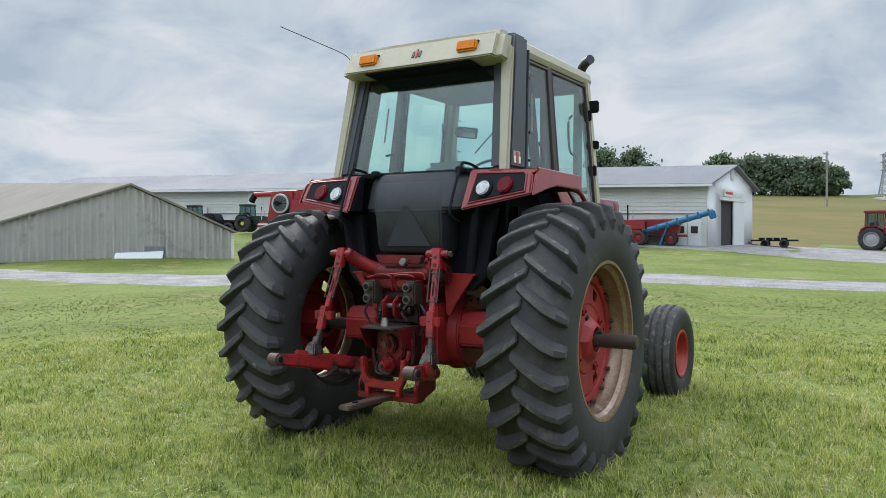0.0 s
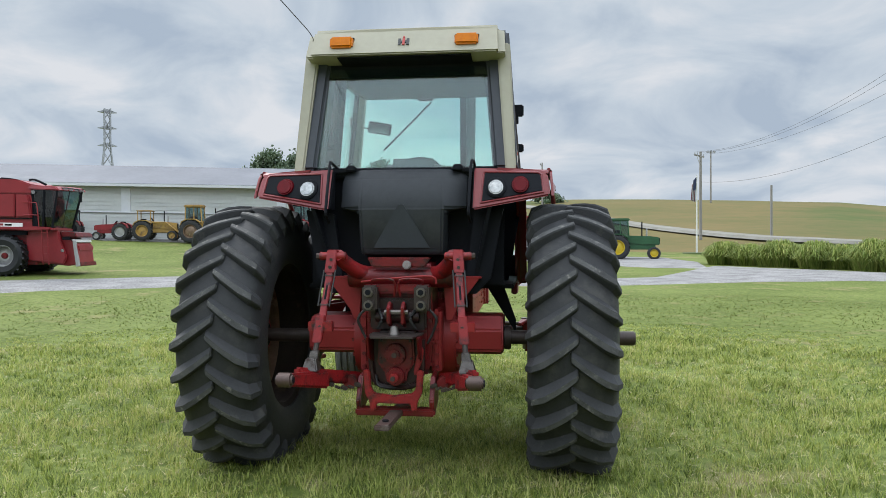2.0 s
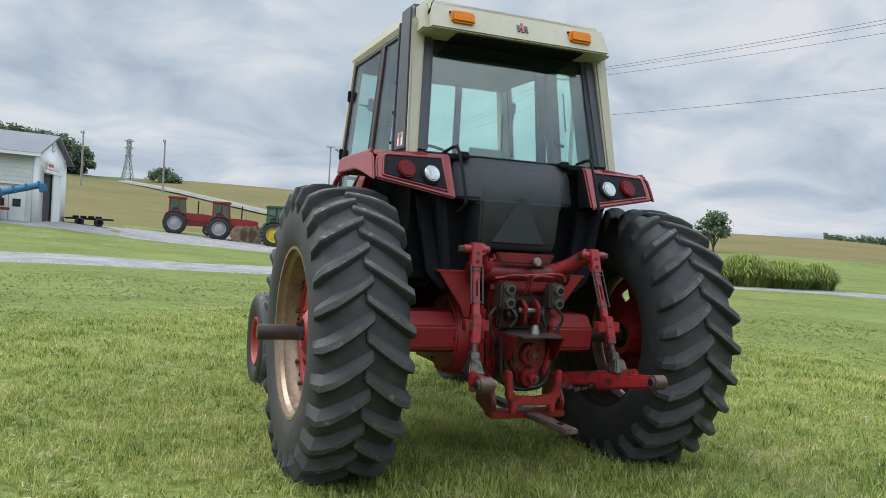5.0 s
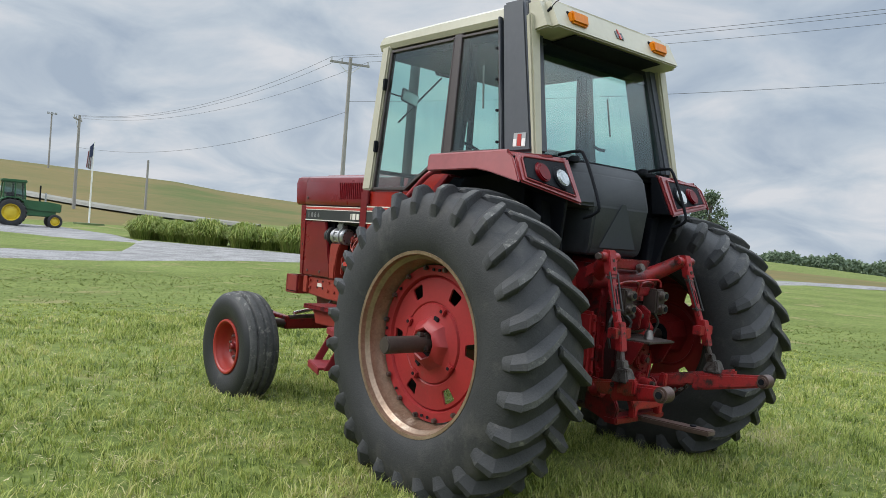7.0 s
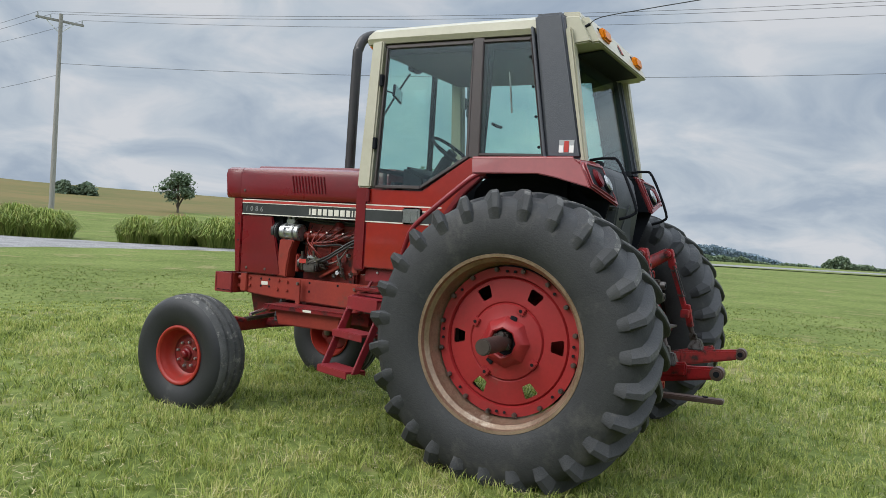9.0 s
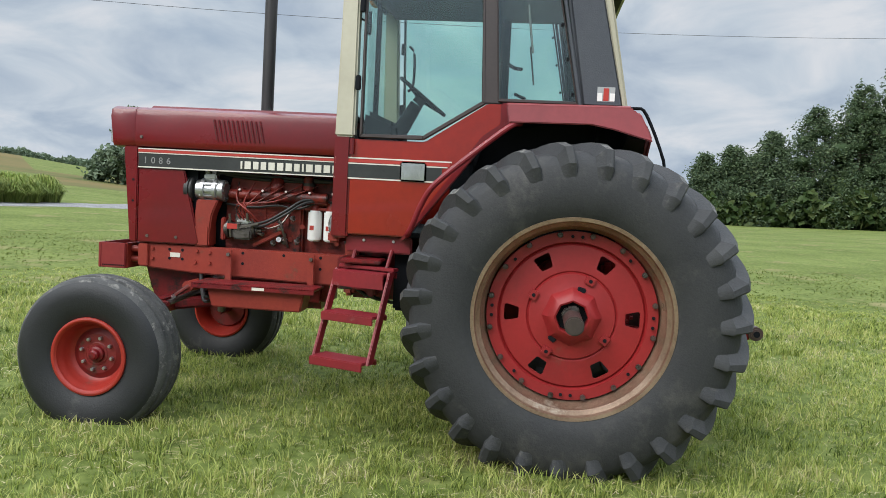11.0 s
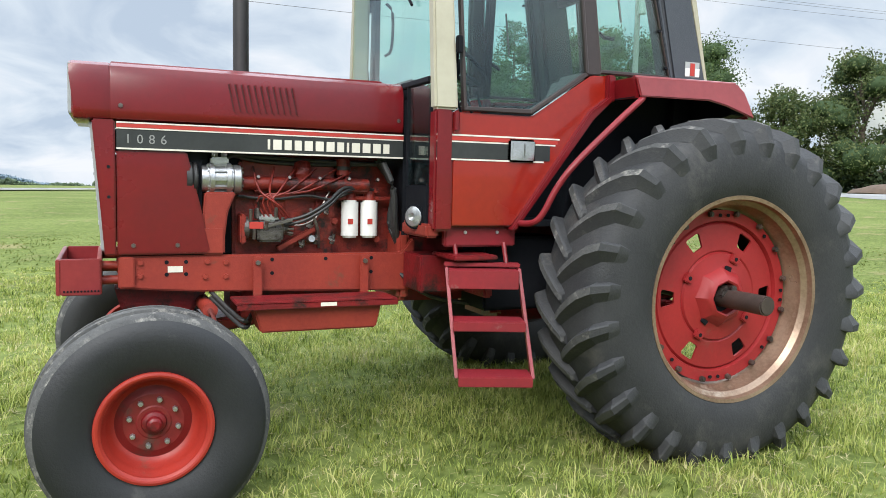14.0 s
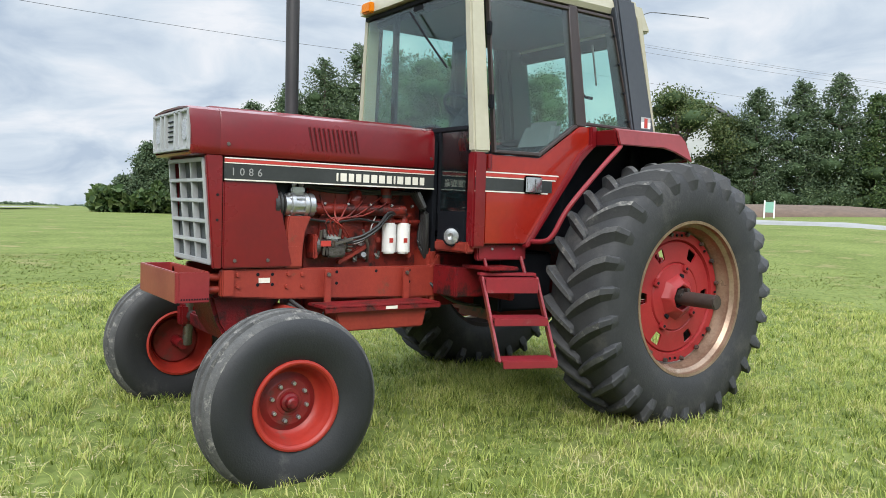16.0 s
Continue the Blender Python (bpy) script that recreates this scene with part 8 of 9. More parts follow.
part("lamp_bar", box((0, 0, 9.4), (1.6, 0.08, 0.08)), GALV, lamp_pole)


def wire(a, b, sag, r=0.012):
    pts = [Vector(a).lerp(Vector(b), k / 24) - Vector((0, 0, sag * 4 * (k / 24) * (1 - k / 24))) for k in range(25)]
    return tagged(part("power_line", tube(pts, r, 5), HOSE), "thin dark overhead power line", "power line", "overhead power lines")


for (x0, y0, h0, t0), (x1, y1, h1, t1) in zip(POLES, POLES[1:]):
    z0, z1 = ground_z(x0, y0) + h0, ground_z(x1, y1) + h1
    for k in (-1.1, -0.48, 1.1):
        c0, s0, c1, s1 = math.cos(radians(t0)), math.sin(radians(t0)), math.cos(radians(t1)), math.sin(radians(t1))
        wire((x0 + k * c0, y0 + k * s0, z0 - 0.1), (x1 + k * c1, y1 + k * s1, z1 - 0.1), 1.3, 0.009)
    wire((x0, y0, z0 - 2.6), (x1, y1, z1 - 3.2), 1.2, 0.010)


def lattice_tower(x, y, h, base, turn, below=3.0):
    t = thing("pylon", "grey steel lattice transmission tower on the skyline", "pylon", on_ground(x, y, turn, -below))
    legs = [(-1, -1), (1, -1), (1, 1), (-1, 1)]

    def at(k, z):
        w = base * (1 - 0.82 * min(1, z / (h * 0.72))) + base * 0.04
        return Vector((legs[k % 4][0] * w, legs[k % 4][1] * w, z))

    levels = [h * u for u in (0, 0.18, 0.33, 0.46, 0.57, 0.67, 0.76, 0.84, 0.92, 1.0)]
    for k in range(4):
        part("leg", tube([at(k, z) for z in levels], 0.11, 4), TOWER, t)
    for z0, z1 in zip(levels, levels[1:]):
        bm = bmesh.new()
        for k in range(4):
            bm = tube([at(k, z0), at(k + 1, z1)], 0.06, 3, bm)
            bm = tube([at(k + 1, z0), at(k, z1)], 0.06, 3, bm)
        part("lattice_brace", bm, TOWER, t)
    for u in (0.72, 0.85, 0.97):
        part("cross_arm", prism([(-base * 0.75, h * u + 0.05), (0, h * u + 0.5), (base * 0.75, h * u + 0.05), (0, h * u - 0.1)], "y", -0.2, 0.2), TOWER, t)
    return t


lattice_tower(-3.0, 150, 10.5, 1.2, 20)
lattice_tower(-58, 98, 18.5, 1.7, 35)

flag = thing("flagpole", "white flagpole with a hanging striped flag", "flagpole", on_ground(11.65, 49.4))
part("pole", cyl((0, 0, -0.2), (0, 0, 5.3), 0.06, 0.04, 12), WHITE, flag)
CLOTH_RED, CLOTH_WHITE = material("faded_red_cloth", (0.16, 0.025, 0.03)), material("grey_white_cloth", (0.34, 0.34, 0.35))
for k in range(6):
    part("flag_stripe", prism([(-0.04 - 0.045 * k, 5.15 - 0.09 * k), (-0.085 - 0.045 * k, 5.08 - 0.09 * k), (-0.14 - 0.05 * k, 3.5 + 0.02 * k), (-0.09 - 0.05 * k, 3.5 + 0.02 * k)], "y", -0.05 + 0.04 * (k % 2), 0.01 + 0.04 * (k % 2)), CLOTH_RED if k % 2 else CLOTH_WHITE, flag)
part("flag_canton", prism([(-0.03, 5.18), (-0.22, 4.95), (-0.26, 4.25), (-0.06, 4.35)], "y", -0.07, 0.06), material("navy_cloth", (0.02, 0.03, 0.08)), flag, "dark blue corner of the flag")
part("flag_bed", cyl((0, 0, -0.1), (0, 0, 0.10), 1.0, 0.9, 20), LEAF_BROAD, flag)

sign = thing("yard_sign", "pale green sign board on two white posts", "sign", on_ground(27.9, -46.0, 35))
SIGN_GREEN = material("pale_green_sign_board", (0.22, 0.42, 0.34), (0.18, 0.36, 0.29))
board = part("board", box((0, 0, 0.78), (0.55, 0.05, 0.75), 0.01), SIGN_GREEN, sign)
for s in SIDES:
    part("post", box((s * 0.32, 0, 0.6), (0.10, 0.10, 1.3), 0.01), WHITE, sign)
for z in (0.95, 0.80, 0.66):
    part("text_bar", box((0, -0.03, z), (0.4, 0.012, 0.05)), WHITE, board)
MULCH = material("brown_bark_mulch", (0.12, 0.08, 0.055), (0.08, 0.055, 0.04), 2.0, 0.95, bump=0.8, bump_scale=20)
bm = bmesh.new()
bmesh.ops.create_uvsphere(bm, u_segments=40, v_segments=12, radius=1, matrix=pose(31, -56, ground_z(31, -56) - 0.25, 0, 0, 30) @ Matrix.Diagonal((11, 5, 1.15, 1)))
for v in bm.verts:
    v.co.z += 0.12 * noise.noise(v.co * 0.8)
tagged(part("mulch_bed", bm, MULCH), "low brown mulch bed under the pines", "mulch bed")


# ---- machinery in the yard ----
FAR_RED = material("farm_red_paint", (0.27, 0.020, 0.026), (0.20, 0.014, 0.019), 1.5, 0.4, dirt=(0.14, 0.035, 0.03), dirt_at=0.62)
FAR_GREEN = material("farm_green_paint", (0.03, 0.11, 0.045), (0.02, 0.08, 0.03), 1.5, 0.4)
FAR_DARK = material("dark_green_machine_paint", (0.010, 0.028, 0.020), (0.007, 0.018, 0.014), 1.5, 0.45)
FAR_YELLOW = material("weathered_yellow_paint", (0.46, 0.29, 0.07), (0.32, 0.19, 0.06), 2.0, 0.6, dirt=(0.17, 0.11, 0.06), dirt_at=0.52)
WHEEL_YELLOW = material("yellow_wheel_paint", (0.62, 0.47, 0.03), (0.52, 0.38, 0.02), 2.0, 0.45)
FAR_BLUE = material("blue_machine_paint", (0.025, 0.14, 0.28), (0.018, 0.10, 0.22), 2.0, 0.45, dirt=(0.08, 0.13, 0.2), dirt_at=0.6)
SILVER = material("silver_wheel_paint", (0.42, 0.42, 0.42), (0.33, 0.33, 0.33), 2.0, 0.4, metal=0.3)
DARK_GLASS = glass_material("dark_machine_glass", (0.35, 0.50, 0.50), 0.06)


def machine_wheel(parent, x, y, r, w, mat, bead=0.6, rubber=RUBBER):
    """A wheel with its tyre, across y."""
    q = r * bead
    rim = lathe([(0.0, -w * 0.16), (q * 0.45, -w * 0.18), (q * 0.83, -w * 0.02), (q * 0.93, -w * 0.42), (q * 1.03, -w * 0.42), (q * 1.03, w * 0.42), (q * 0.83, w * 0.1), (0.0, w * 0.2)], (0, 0, 0), 28)
    wheel = part("wheel", rim, mat, parent)
    half = [(q, -w * 0.46), (r * 0.78, -w * 0.52), (r * 0.93, -w * 0.44), (r * 0.965, -w * 0.2)]
    t = lathe(half + [(q, -h) for q, h in half[::-1]], (0, 0, 0), 36, True)
    tyre = part("tyre", t, rubber, wheel)
    if r > 0.45:
        for s in SIDES:
            block = part("tread_lug", box((s * w * 0.25, 0, 0), (w * 0.52, r * 0.075, r * 0.085), 0, (0, s * 28, 0)), rubber, tyre)
            for k in range(20):
                a = 18 * k + s * 4.5
                lug = block if k == 0 else new("tread_lug", block.data)
                lug.parent = tyre
                lug.matrix_basis = pose(0, 0, 0, a) @ pose(0, r * 0.975, 0)
    wheel.matrix_basis = pose(x, y, r, 0, 0, 90)
    return wheel


def yard_tractor(label, at, paint, hubs, cab=True, roof=None, scale=0.9, stripe=False, loader=False):
    t = thing("tractor", label, "tractor", at @ Matrix.Diagonal((scale, scale, scale, 1)))
    for s in SIDES:
        machine_wheel(t, 0, s * 0.78, 0.80, 0.44, hubs)
        machine_wheel(t, 2.30, s * 0.62, 0.42, 0.26, hubs)
        part("fender", prism([(-0.75, 1.15), (-0.6, 1.5), (-0.25, 1.68), (0.35, 1.68), (0.72, 1.45), (0.68, 1.4), (0.33, 1.62), (-0.23, 1.62), (-0.55, 1.45), (-0.69, 1.14)], "y", s * 0.42, s * 0.98, 0.01), paint, t)
    part("chassis", box((1.1, 0, 0.85), (2.6, 0.42, 0.40), 0.05), paint, t)
    part("front_axle", box((2.3, 0, 0.48), (0.16, 1.2, 0.14), 0.02), paint, t)
    part("hood", prism([(0.72, 1.05), (0.72, 1.56), (2.0, 1.52), (2.62, 1.44), (2.66, 0.95), (1.6, 0.95)], "y", -0.28, 0.28, 0.04), paint, t)
    part("grille", box((2.655, 0, 1.2), (0.03, 0.46, 0.42), 0.01), BLACK, t)
    if stripe:
        for s in SIDES:
            part("stripe", box((1.75, s * 0.285, 1.38), (1.5, 0.01, 0.14)), WHITE, t)
    part("exhaust", cyl((1.55, 0.1, 1.5), (1.55, 0.1, 2.45), 0.045, seg=10), BLACK, t)
    part("intake", cyl((1.85, 0.1, 1.48), (1.85, 0.1, 2.05), 0.055, seg=10), SILVER, t)
    if cab:
        g = part("cab_glass", hull8([(-0.42, -0.58, 1.45), (0.74, -0.58, 1.45), (0.74, 0.58, 1.45), (-0.42, 0.58, 1.45)], [(-0.38, -0.54, 2.5), (0.66, -0.54, 2.5), (0.66, 0.54, 2.5), (-0.38, 0.54, 2.5)]), DARK_GLASS, t)
        g.visible_shadow = False
        part("cab_base", box((0.16, 0, 1.3), (1.2, 1.2, 0.4), 0.04), paint, t)
        part("cab_roof", box((0.14, 0, 2.58), (1.3, 1.28, 0.18), 0.06), roof or paint, t)
        for x0, x1 in ((-0.42, -0.38), (0.2, 0.18), (0.74, 0.66)):
            for s in SIDES:
                part("cab_post", tube([(x0, s * 0.59, 1.42), (x1, s * 0.55, 2.52)], 0.04, 6), roof or paint, t)
        part("seat", box((0.05, 0, 1.62), (0.5, 0.5, 0.6), 0.08), BLACK, t)
    else:
        part("seat", box((-0.05, 0, 1.6), (0.45, 0.5, 0.4), 0.06), BLACK, t)
        part("steering_wheel", cyl((0.62, 0, 1.72), (0.66, 0, 1.75), 0.2, seg=18), BLACK, t)
    if loader:
        for s in SIDES:
            part("loader_arm", tube([(0.7, s * 0.5, 1.5), (1.8, s * 0.5, 1.5), (2.9, s * 0.5, 0.6), (3.2, s * 0.5, 0.35)], 0.07, 6), paint, t)
            part("roof_post", tube([(-0.4, s * 0.55, 1.3), (-0.4, s * 0.55, 2.4)], 0.04, 6), paint, t)
            part("roof_post", tube([(0.6, s * 0.55, 1.3), (0.6, s * 0.55, 2.4)], 0.04, 6), paint, t)
        part("bucket", prism([(3.1, 0.15), (3.5, 0.08), (3.75, 0.15), (3.3, 0.3), (3.2, 0.65), (3.05, 0.65)], "y", -0.8, 0.8, 0.01), paint, t)
        part("canopy", box((0.1, 0, 2.44), (1.2, 1.25, 0.07), 0.02), paint, t)
    return t


yard_tractor("green farm tractor with yellow wheels on the gravel yard", on_ground(5.8, 43.4, -6), FAR_GREEN, WHEEL_YELLOW, scale=0.93)
yard_tractor("red cab tractor parked in the gravel yard", on_ground(2.9, 46.4, -4), FAR_RED, SILVER, scale=0.9)
yard_tractor("red cab tractor behind the others in the yard", on_ground(0.4, 48.4, -4), FAR_RED, SILVER, scale=0.9)
disc = thing("implement", "red folded tillage implement between the tractors", "implement", on_ground(4.6, 45.6, -6))
part("frame", box((0, 0, 0.75), (1.6, 1.2, 0.16), 0.02), FAR_RED, disc)
for k in range(3):
    part("disc_gang", cyl((-0.5 + 0.5 * k, -0.7, 0.55), (-0.5 + 0.5 * k, 0.7, 0.55), 0.55, seg=20, bev=0.04), RUST_RIM, disc)
yard_tractor("older red tractor with a white stripe beside the barn", on_ground(-9.5, 28.0, 10), FAR_RED, RED_WHEEL, cab=False, scale=0.62, stripe=True)
yard_tractor("red cab tractor standing behind the striped one", on_ground(-11.3, 34.5, 8), FAR_RED, RED_WHEEL, scale=0.84, roof=BLACK)
yard_tractor("yellow loader tractor with a canopy by the barn wall", on_ground(-18.9, 32.8, 14), FAR_YELLOW, FAR_YELLOW, cab=False, scale=0.62, loader=True)
yard_tractor("yellow industrial tractor with a cab by the barn wall", on_ground(-16.5, 33.2, 12), FAR_YELLOW, RUST_RIM, scale=0.72)
yard_tractor("red tractor with pale wheels by the barn wall", on_ground(-19.9, 32.5, 190), FAR_RED, SILVER, cab=False, scale=0.52)
yard_tractor("dark red cab tractor with black tyres by the barn wall", on_ground(-22.6, 32.6, 200), FAR_RED, BLACK, scale=0.52, roof=BLACK)
dark = yard_tractor("dark green tractor with yellow hub centres by the long barn", on_ground(-28.4, 26.1, 20), FAR_DARK, FAR_DARK, scale=0.56)
for s in SIDES:
    part("hub_centre", cyl((0, s * 0.86, 0.80), (0, s * 0.92, 0.80), 0.19, 0.15, 18, bev=0.02), WHEEL_YELLOW, dark)
yard_tractor("dark tractor with a bare cab frame beyond the grey shed", on_ground(-36.6, 29.6, 20), FAR_DARK, FAR_DARK, scale=0.62)
utility = thing("utility_vehicle", "black low utility vehicle with a flat bed by the long barn", "vehicle", on_ground(-32.4, 27.6, 20, -0.12))
cabin = part("body", prism([(-1.25, 0.35), (-1.25, 0.62), (-1.05, 0.78), (-0.72, 0.86), (-0.52, 1.16), (0.10, 1.18), (0.28, 0.80), (0.30, 0.35)], "y", -0.55, 0.55, 0.05), BLACK, utility)
part("side_window", prism([(-0.62, 0.90), (-0.46, 1.11), (0.05, 1.12), (0.16, 0.90)], "y", -0.565, 0.565), DARK_GLASS, cabin)
part("flat_bed", box((0.95, 0, 0.72), (1.35, 1.15, 0.14), 0.02), BLACK, utility)
part("bed_frame", box((0.95, 0, 0.52), (1.2, 0.5, 0.24), 0.02), BLACK, utility)
for x in (-0.80, 1.05):
    for s in SIDES:
        machine_wheel(utility, x, s * 0.55, 0.33, 0.24, BLACK)

blade = thing("rear_blade", "blue rear bucket attached behind the striped tractor", "implement", on_ground(-10.6, 27.5, 10))
part("bucket", prism([(-0.5, 0.05), (0.1, 0.05), (0.1, 0.75), (0.0, 0.75), (-0.06, 0.2), (-0.5, 0.16)], "y", -0.7, 0.7, 0.02), FAR_BLUE, blade)
part("arm", box((0.55, 0, 0.45), (1.0, 0.12, 0.12), 0.02), FAR_BLUE, blade)
auger = thing("grain_auger", "long blue grain auger raised on a red cart", "grain auger", pose(0, 0, 0))
part("tube", cyl((-10.4, 35.2, 1.55), (-6.0, 35.9, 2.85), 0.15, seg=16, bev=0.02), FAR_BLUE, auger)
for k in range(9):
    p = Vector((-10.2, 35.23, 1.62)).lerp(Vector((-6.2, 35.87, 2.80)), k / 8)
    part("band", box(p, (0.08, 0.36, 0.36), 0.01, (0, -17, 9)), FAR_BLUE, auger)
part("spout", box((-6.05, 35.9, 2.68), (0.34, 0.32, 0.40), 0.04, (0, -17, 9)), FAR_BLUE, auger)
part("strut", tube([(-8.6, 35.45, ground_z(-8.6, 35.4)), (-8.2, 35.5, 2.15)], 0.05, 6), FAR_BLUE, auger)
cart = thing("wagon", "red farm wagon parked against the barn", "wagon", on_ground(-9.0, 36.15, 9))
part("box", hull8([(-1.2, -0.4, 0.6), (1.2, -0.4, 0.6), (1.2, 0.4, 0.6), (-1.2, 0.4, 0.6)], [(-1.3, -0.45, 1.35), (1.3, -0.45, 1.35), (1.3, 0.45, 1.35), (-1.3, 0.45, 1.35)], 0.03), FAR_RED, cart)
part("frame", box((0.2, 0, 0.5), (2.8, 0.3, 0.12), 0.02), FAR_RED, cart)
for x in (-0.8, 0.8):
    for s in SIDES:
        machine_wheel(cart, x, s * 0.42, 0.34, 0.2, FAR_RED)
flat = thing("trailer", "low black flatbed trailer beside the barn", "trailer", on_ground(-4.4, 44.2, 5))
part("deck", box((0, 0, 0.42), (2.5, 1.2, 0.10), 0.02), BLACK, flat)
for k in range(4):
    part("crate", box((-0.7 + 0.4 * k, 0.1 * (k % 2), 0.52), (0.32, 0.5, 0.12), 0.02), BLACK, flat)
for x in (-0.5, 0.5):
    for s in SIDES:
        machine_wheel(flat, x, s * 0.6, 0.24, 0.16, BLACK)


def combine():
    """Red combine; x ahead from the drive axle, y across from the near wheel's face."""
    c = thing("combine_harvester", "red combine harvester with a glazed cab on the lawn edge", "combine", on_ground(-15.67, 17.52, 11))
    FARSIDE = 2.75

    def slab(name, poly, mat, y0=0.15, y1=FARSIDE, bev=0.03, parent=c, label=""):
        return part(name, prism(poly, "y", y0, y1, bev), mat, parent, label)

    # body: rear hood, engine deck, side panels, grain tank
    body = slab("rear_hood", [(-2.95, 1.78), (-2.60, 1.80), (-2.40, 2.92), (-1.45, 2.92), (-1.45, 1.80), (-0.8, 1.70), (-0.8, 1.45), (-2.7, 1.52)], FAR_RED, label="red rear hood and engine deck")
    slab("body_core", [(-1.5, 1.45), (-1.5, 2.60), (0.85, 2.60), (0.85, 1.45)], FAR_RED, 0.20, FARSIDE - 0.05)
    panel = slab("side_panel", [(-1.64, 1.86), (-1.55, 2.56), (-1.50, 2.60), (0.34, 2.585), (0.34, 1.86)], FAR_RED, 0.10, 0.20, 0.035)
    slab("front_panel", [(0.36, 1.86), (0.36, 2.585), (0.70, 2.56), (0.76, 2.48), (0.82, 1.84)], FAR_RED, 0.10, 0.20, 0.035)
    slab("panel_groove", [(-1.62, 1.825), (0.86, 1.80), (0.86, 1.835), (-1.62, 1.86)], BLACK, 0.145, 0.16, 0, panel)
    slab("grain_tank", [(-1.45, 2.60), (-1.40, 2.93), (-0.90, 2.95), (-0.16, 3.07), (0.42, 3.04), (0.80, 2.90), (0.84, 2.60)], FAR_RED, 0.18, FARSIDE - 0.1, 0.03)
    slab("tank_lid", [(-1.35, 2.95), (-0.88, 2.965), (-0.50, 3.03), (-0.50, 3.05), (-0.90, 2.99), (-1.35, 2.975)], GALV, 0.16, 1.3, 0.004, label="pale sheet lid of the grain tank")
    slab("lid_hinge", [(-0.24, 3.06), (-0.14, 3.12), (0.18, 3.09), (0.36, 3.05), (0.30, 3.03), (-0.2, 3.05)], BLACK, 0.3, 1.9, 0.004)
    part("tank_pipe", tube([(0.62, 0.5, 3.05), (0.80, 0.5, 3.06), (1.14, 0.5, 2.90)], 0.035, 8, soft=3), BLACK, c)
    # round rotary screen in its tilted frame
    screen = part("rotary_screen", cyl((-1.93, 0.16, 2.45), (-1.93, 0.02, 2.45), 0.37, 0.35, 32, bev=0.02), GRILLE_DARK, c, "round grey rotary air screen")
    part("screen_ring", lathe([(0.30, -0.012), (0.36, -0.012), (0.37, 0.012), (0.30, 0.012)], (0, 0, 0), 32, True), SILVER, screen).matrix_basis = pose(-1.93, 0.015, 2.45, 0, 0, 90)
    part("screen_hub", cyl((-2.06, 0.03, 2.46), (-2.06, -0.05, 2.46), 0.09, seg=16, bev=0.01), BLACK, screen)
    for k in range(6):
        a = math.pi * k / 6
        part("screen_spoke", cyl((-1.93 - 0.32 * math.cos(a), 0.016, 2.45 - 0.32 * math.sin(a)), (-1.93 + 0.32 * math.cos(a), 0.016, 2.45 + 0.32 * math.sin(a)), 0.008, seg=6), BLACK, screen)
    # black slab painted as the shade below the round screen
    slab("screen_shadow_box", [(-1.98, 1.86), (-1.90, 2.10), (-1.60, 2.30), (-1.56, 1.86)], BLACK, 0.13, 0.16, 0)
    # unloading auger with its spout, and the rear lamp stand
    part("unloading_auger", cyl((-3.32, 0.42, 2.83), (-1.4, 0.42, 2.86), 0.10, seg=16, bev=0.01), FAR_RED, c)
    part("auger_spout", cyl((-3.27, 0.42, 2.85), (-3.46, 0.42, 2.56), 0.11, 0.13, 16, bev=0.01), BLACK, c)
    part("lamp_stand", tube([(-2.60, 0.35, 1.85), (-2.52, 0.35, 2.75)], 0.012, 6), GALV, c)
    part("stand_brace", tube([(-2.95, 0.35, 1.86), (-2.95, 0.35, 2.22), (-2.58, 0.35, 2.22)], 0.012, 6), GALV, c)
    # stripe along the waist: black band above, pale band with plates below
    slab("waist_band", [(-2.62, 1.735), (-0.35, 1.70), (-0.35, 1.76), (-2.55, 1.80)], BLACK, 0.125, 0.16, 0)
    slab("waist_stripe", [(-3.0, 1.655), (-0.25, 1.60), (-0.25, 1.675), (-2.95, 1.715)], GALV, 0.118, 0.16, 0, label="pale grey waist stripe")
    plate = slab("name_plate", [(-0.25, 1.565), (0.56, 1.545), (0.57, 1.675), (-0.25, 1.69)], WHITE, 0.112, 0.16, 0.003, label="white name plate with plain bars")
    slab("plate_bar", [(-0.20, 1.60), (-0.02, 1.595), (-0.02, 1.66), (-0.20, 1.665)], FAR_RED, 0.107, 0.114, 0, plate)
    slab("plate_bar", [(0.03, 1.595), (0.24, 1.59), (0.24, 1.645), (0.03, 1.65)], BLACK, 0.107, 0.114, 0, plate)
    # skirt with the wheel arch, rear lip and belly
    skirt = slab("side_skirt", [(-3.0, 1.66), (-2.98, 1.60), (-2.5, 1.42), (-1.35, 1.34), (-0.72, 1.36), (-0.42, 1.40), (-0.15, 1.47), (0.2, 1.475), (0.62, 1.44), (1.0, 1.44), (1.4, 1.46), (1.4, 1.54), (0.9, 1.57), (0.3, 1.55)], FAR_RED, 0.08, 0.30, 0.02)
    # black slab painted as the shade under the skirt's arch
    slab("skirt_shadow", [(-0.5, 1.30), (-0.15, 1.44), (0.62, 1.42), (0.62, 1.30)], BLACK, 0.26, 0.5, 0, skirt)
    slab("sieve_box", [(-2.55, 1.44), (-2.50, 1.30), (-1.75, 1.02), (-1.60, 0.80), (-1.30, 0.42), (-0.6, 0.30), (0.9, 0.35), (0.9, 1.46)], RED_DIRTY, 0.42, FARSIDE - 0.3, 0.03, label="dusty red underbody")
    slab("rear_flap", [(-2.46, 1.36), (-1.72, 1.16), (-1.72, 1.02), (-2.40, 1.24)], FAR_RED, 0.30, 0.36, 0.008)
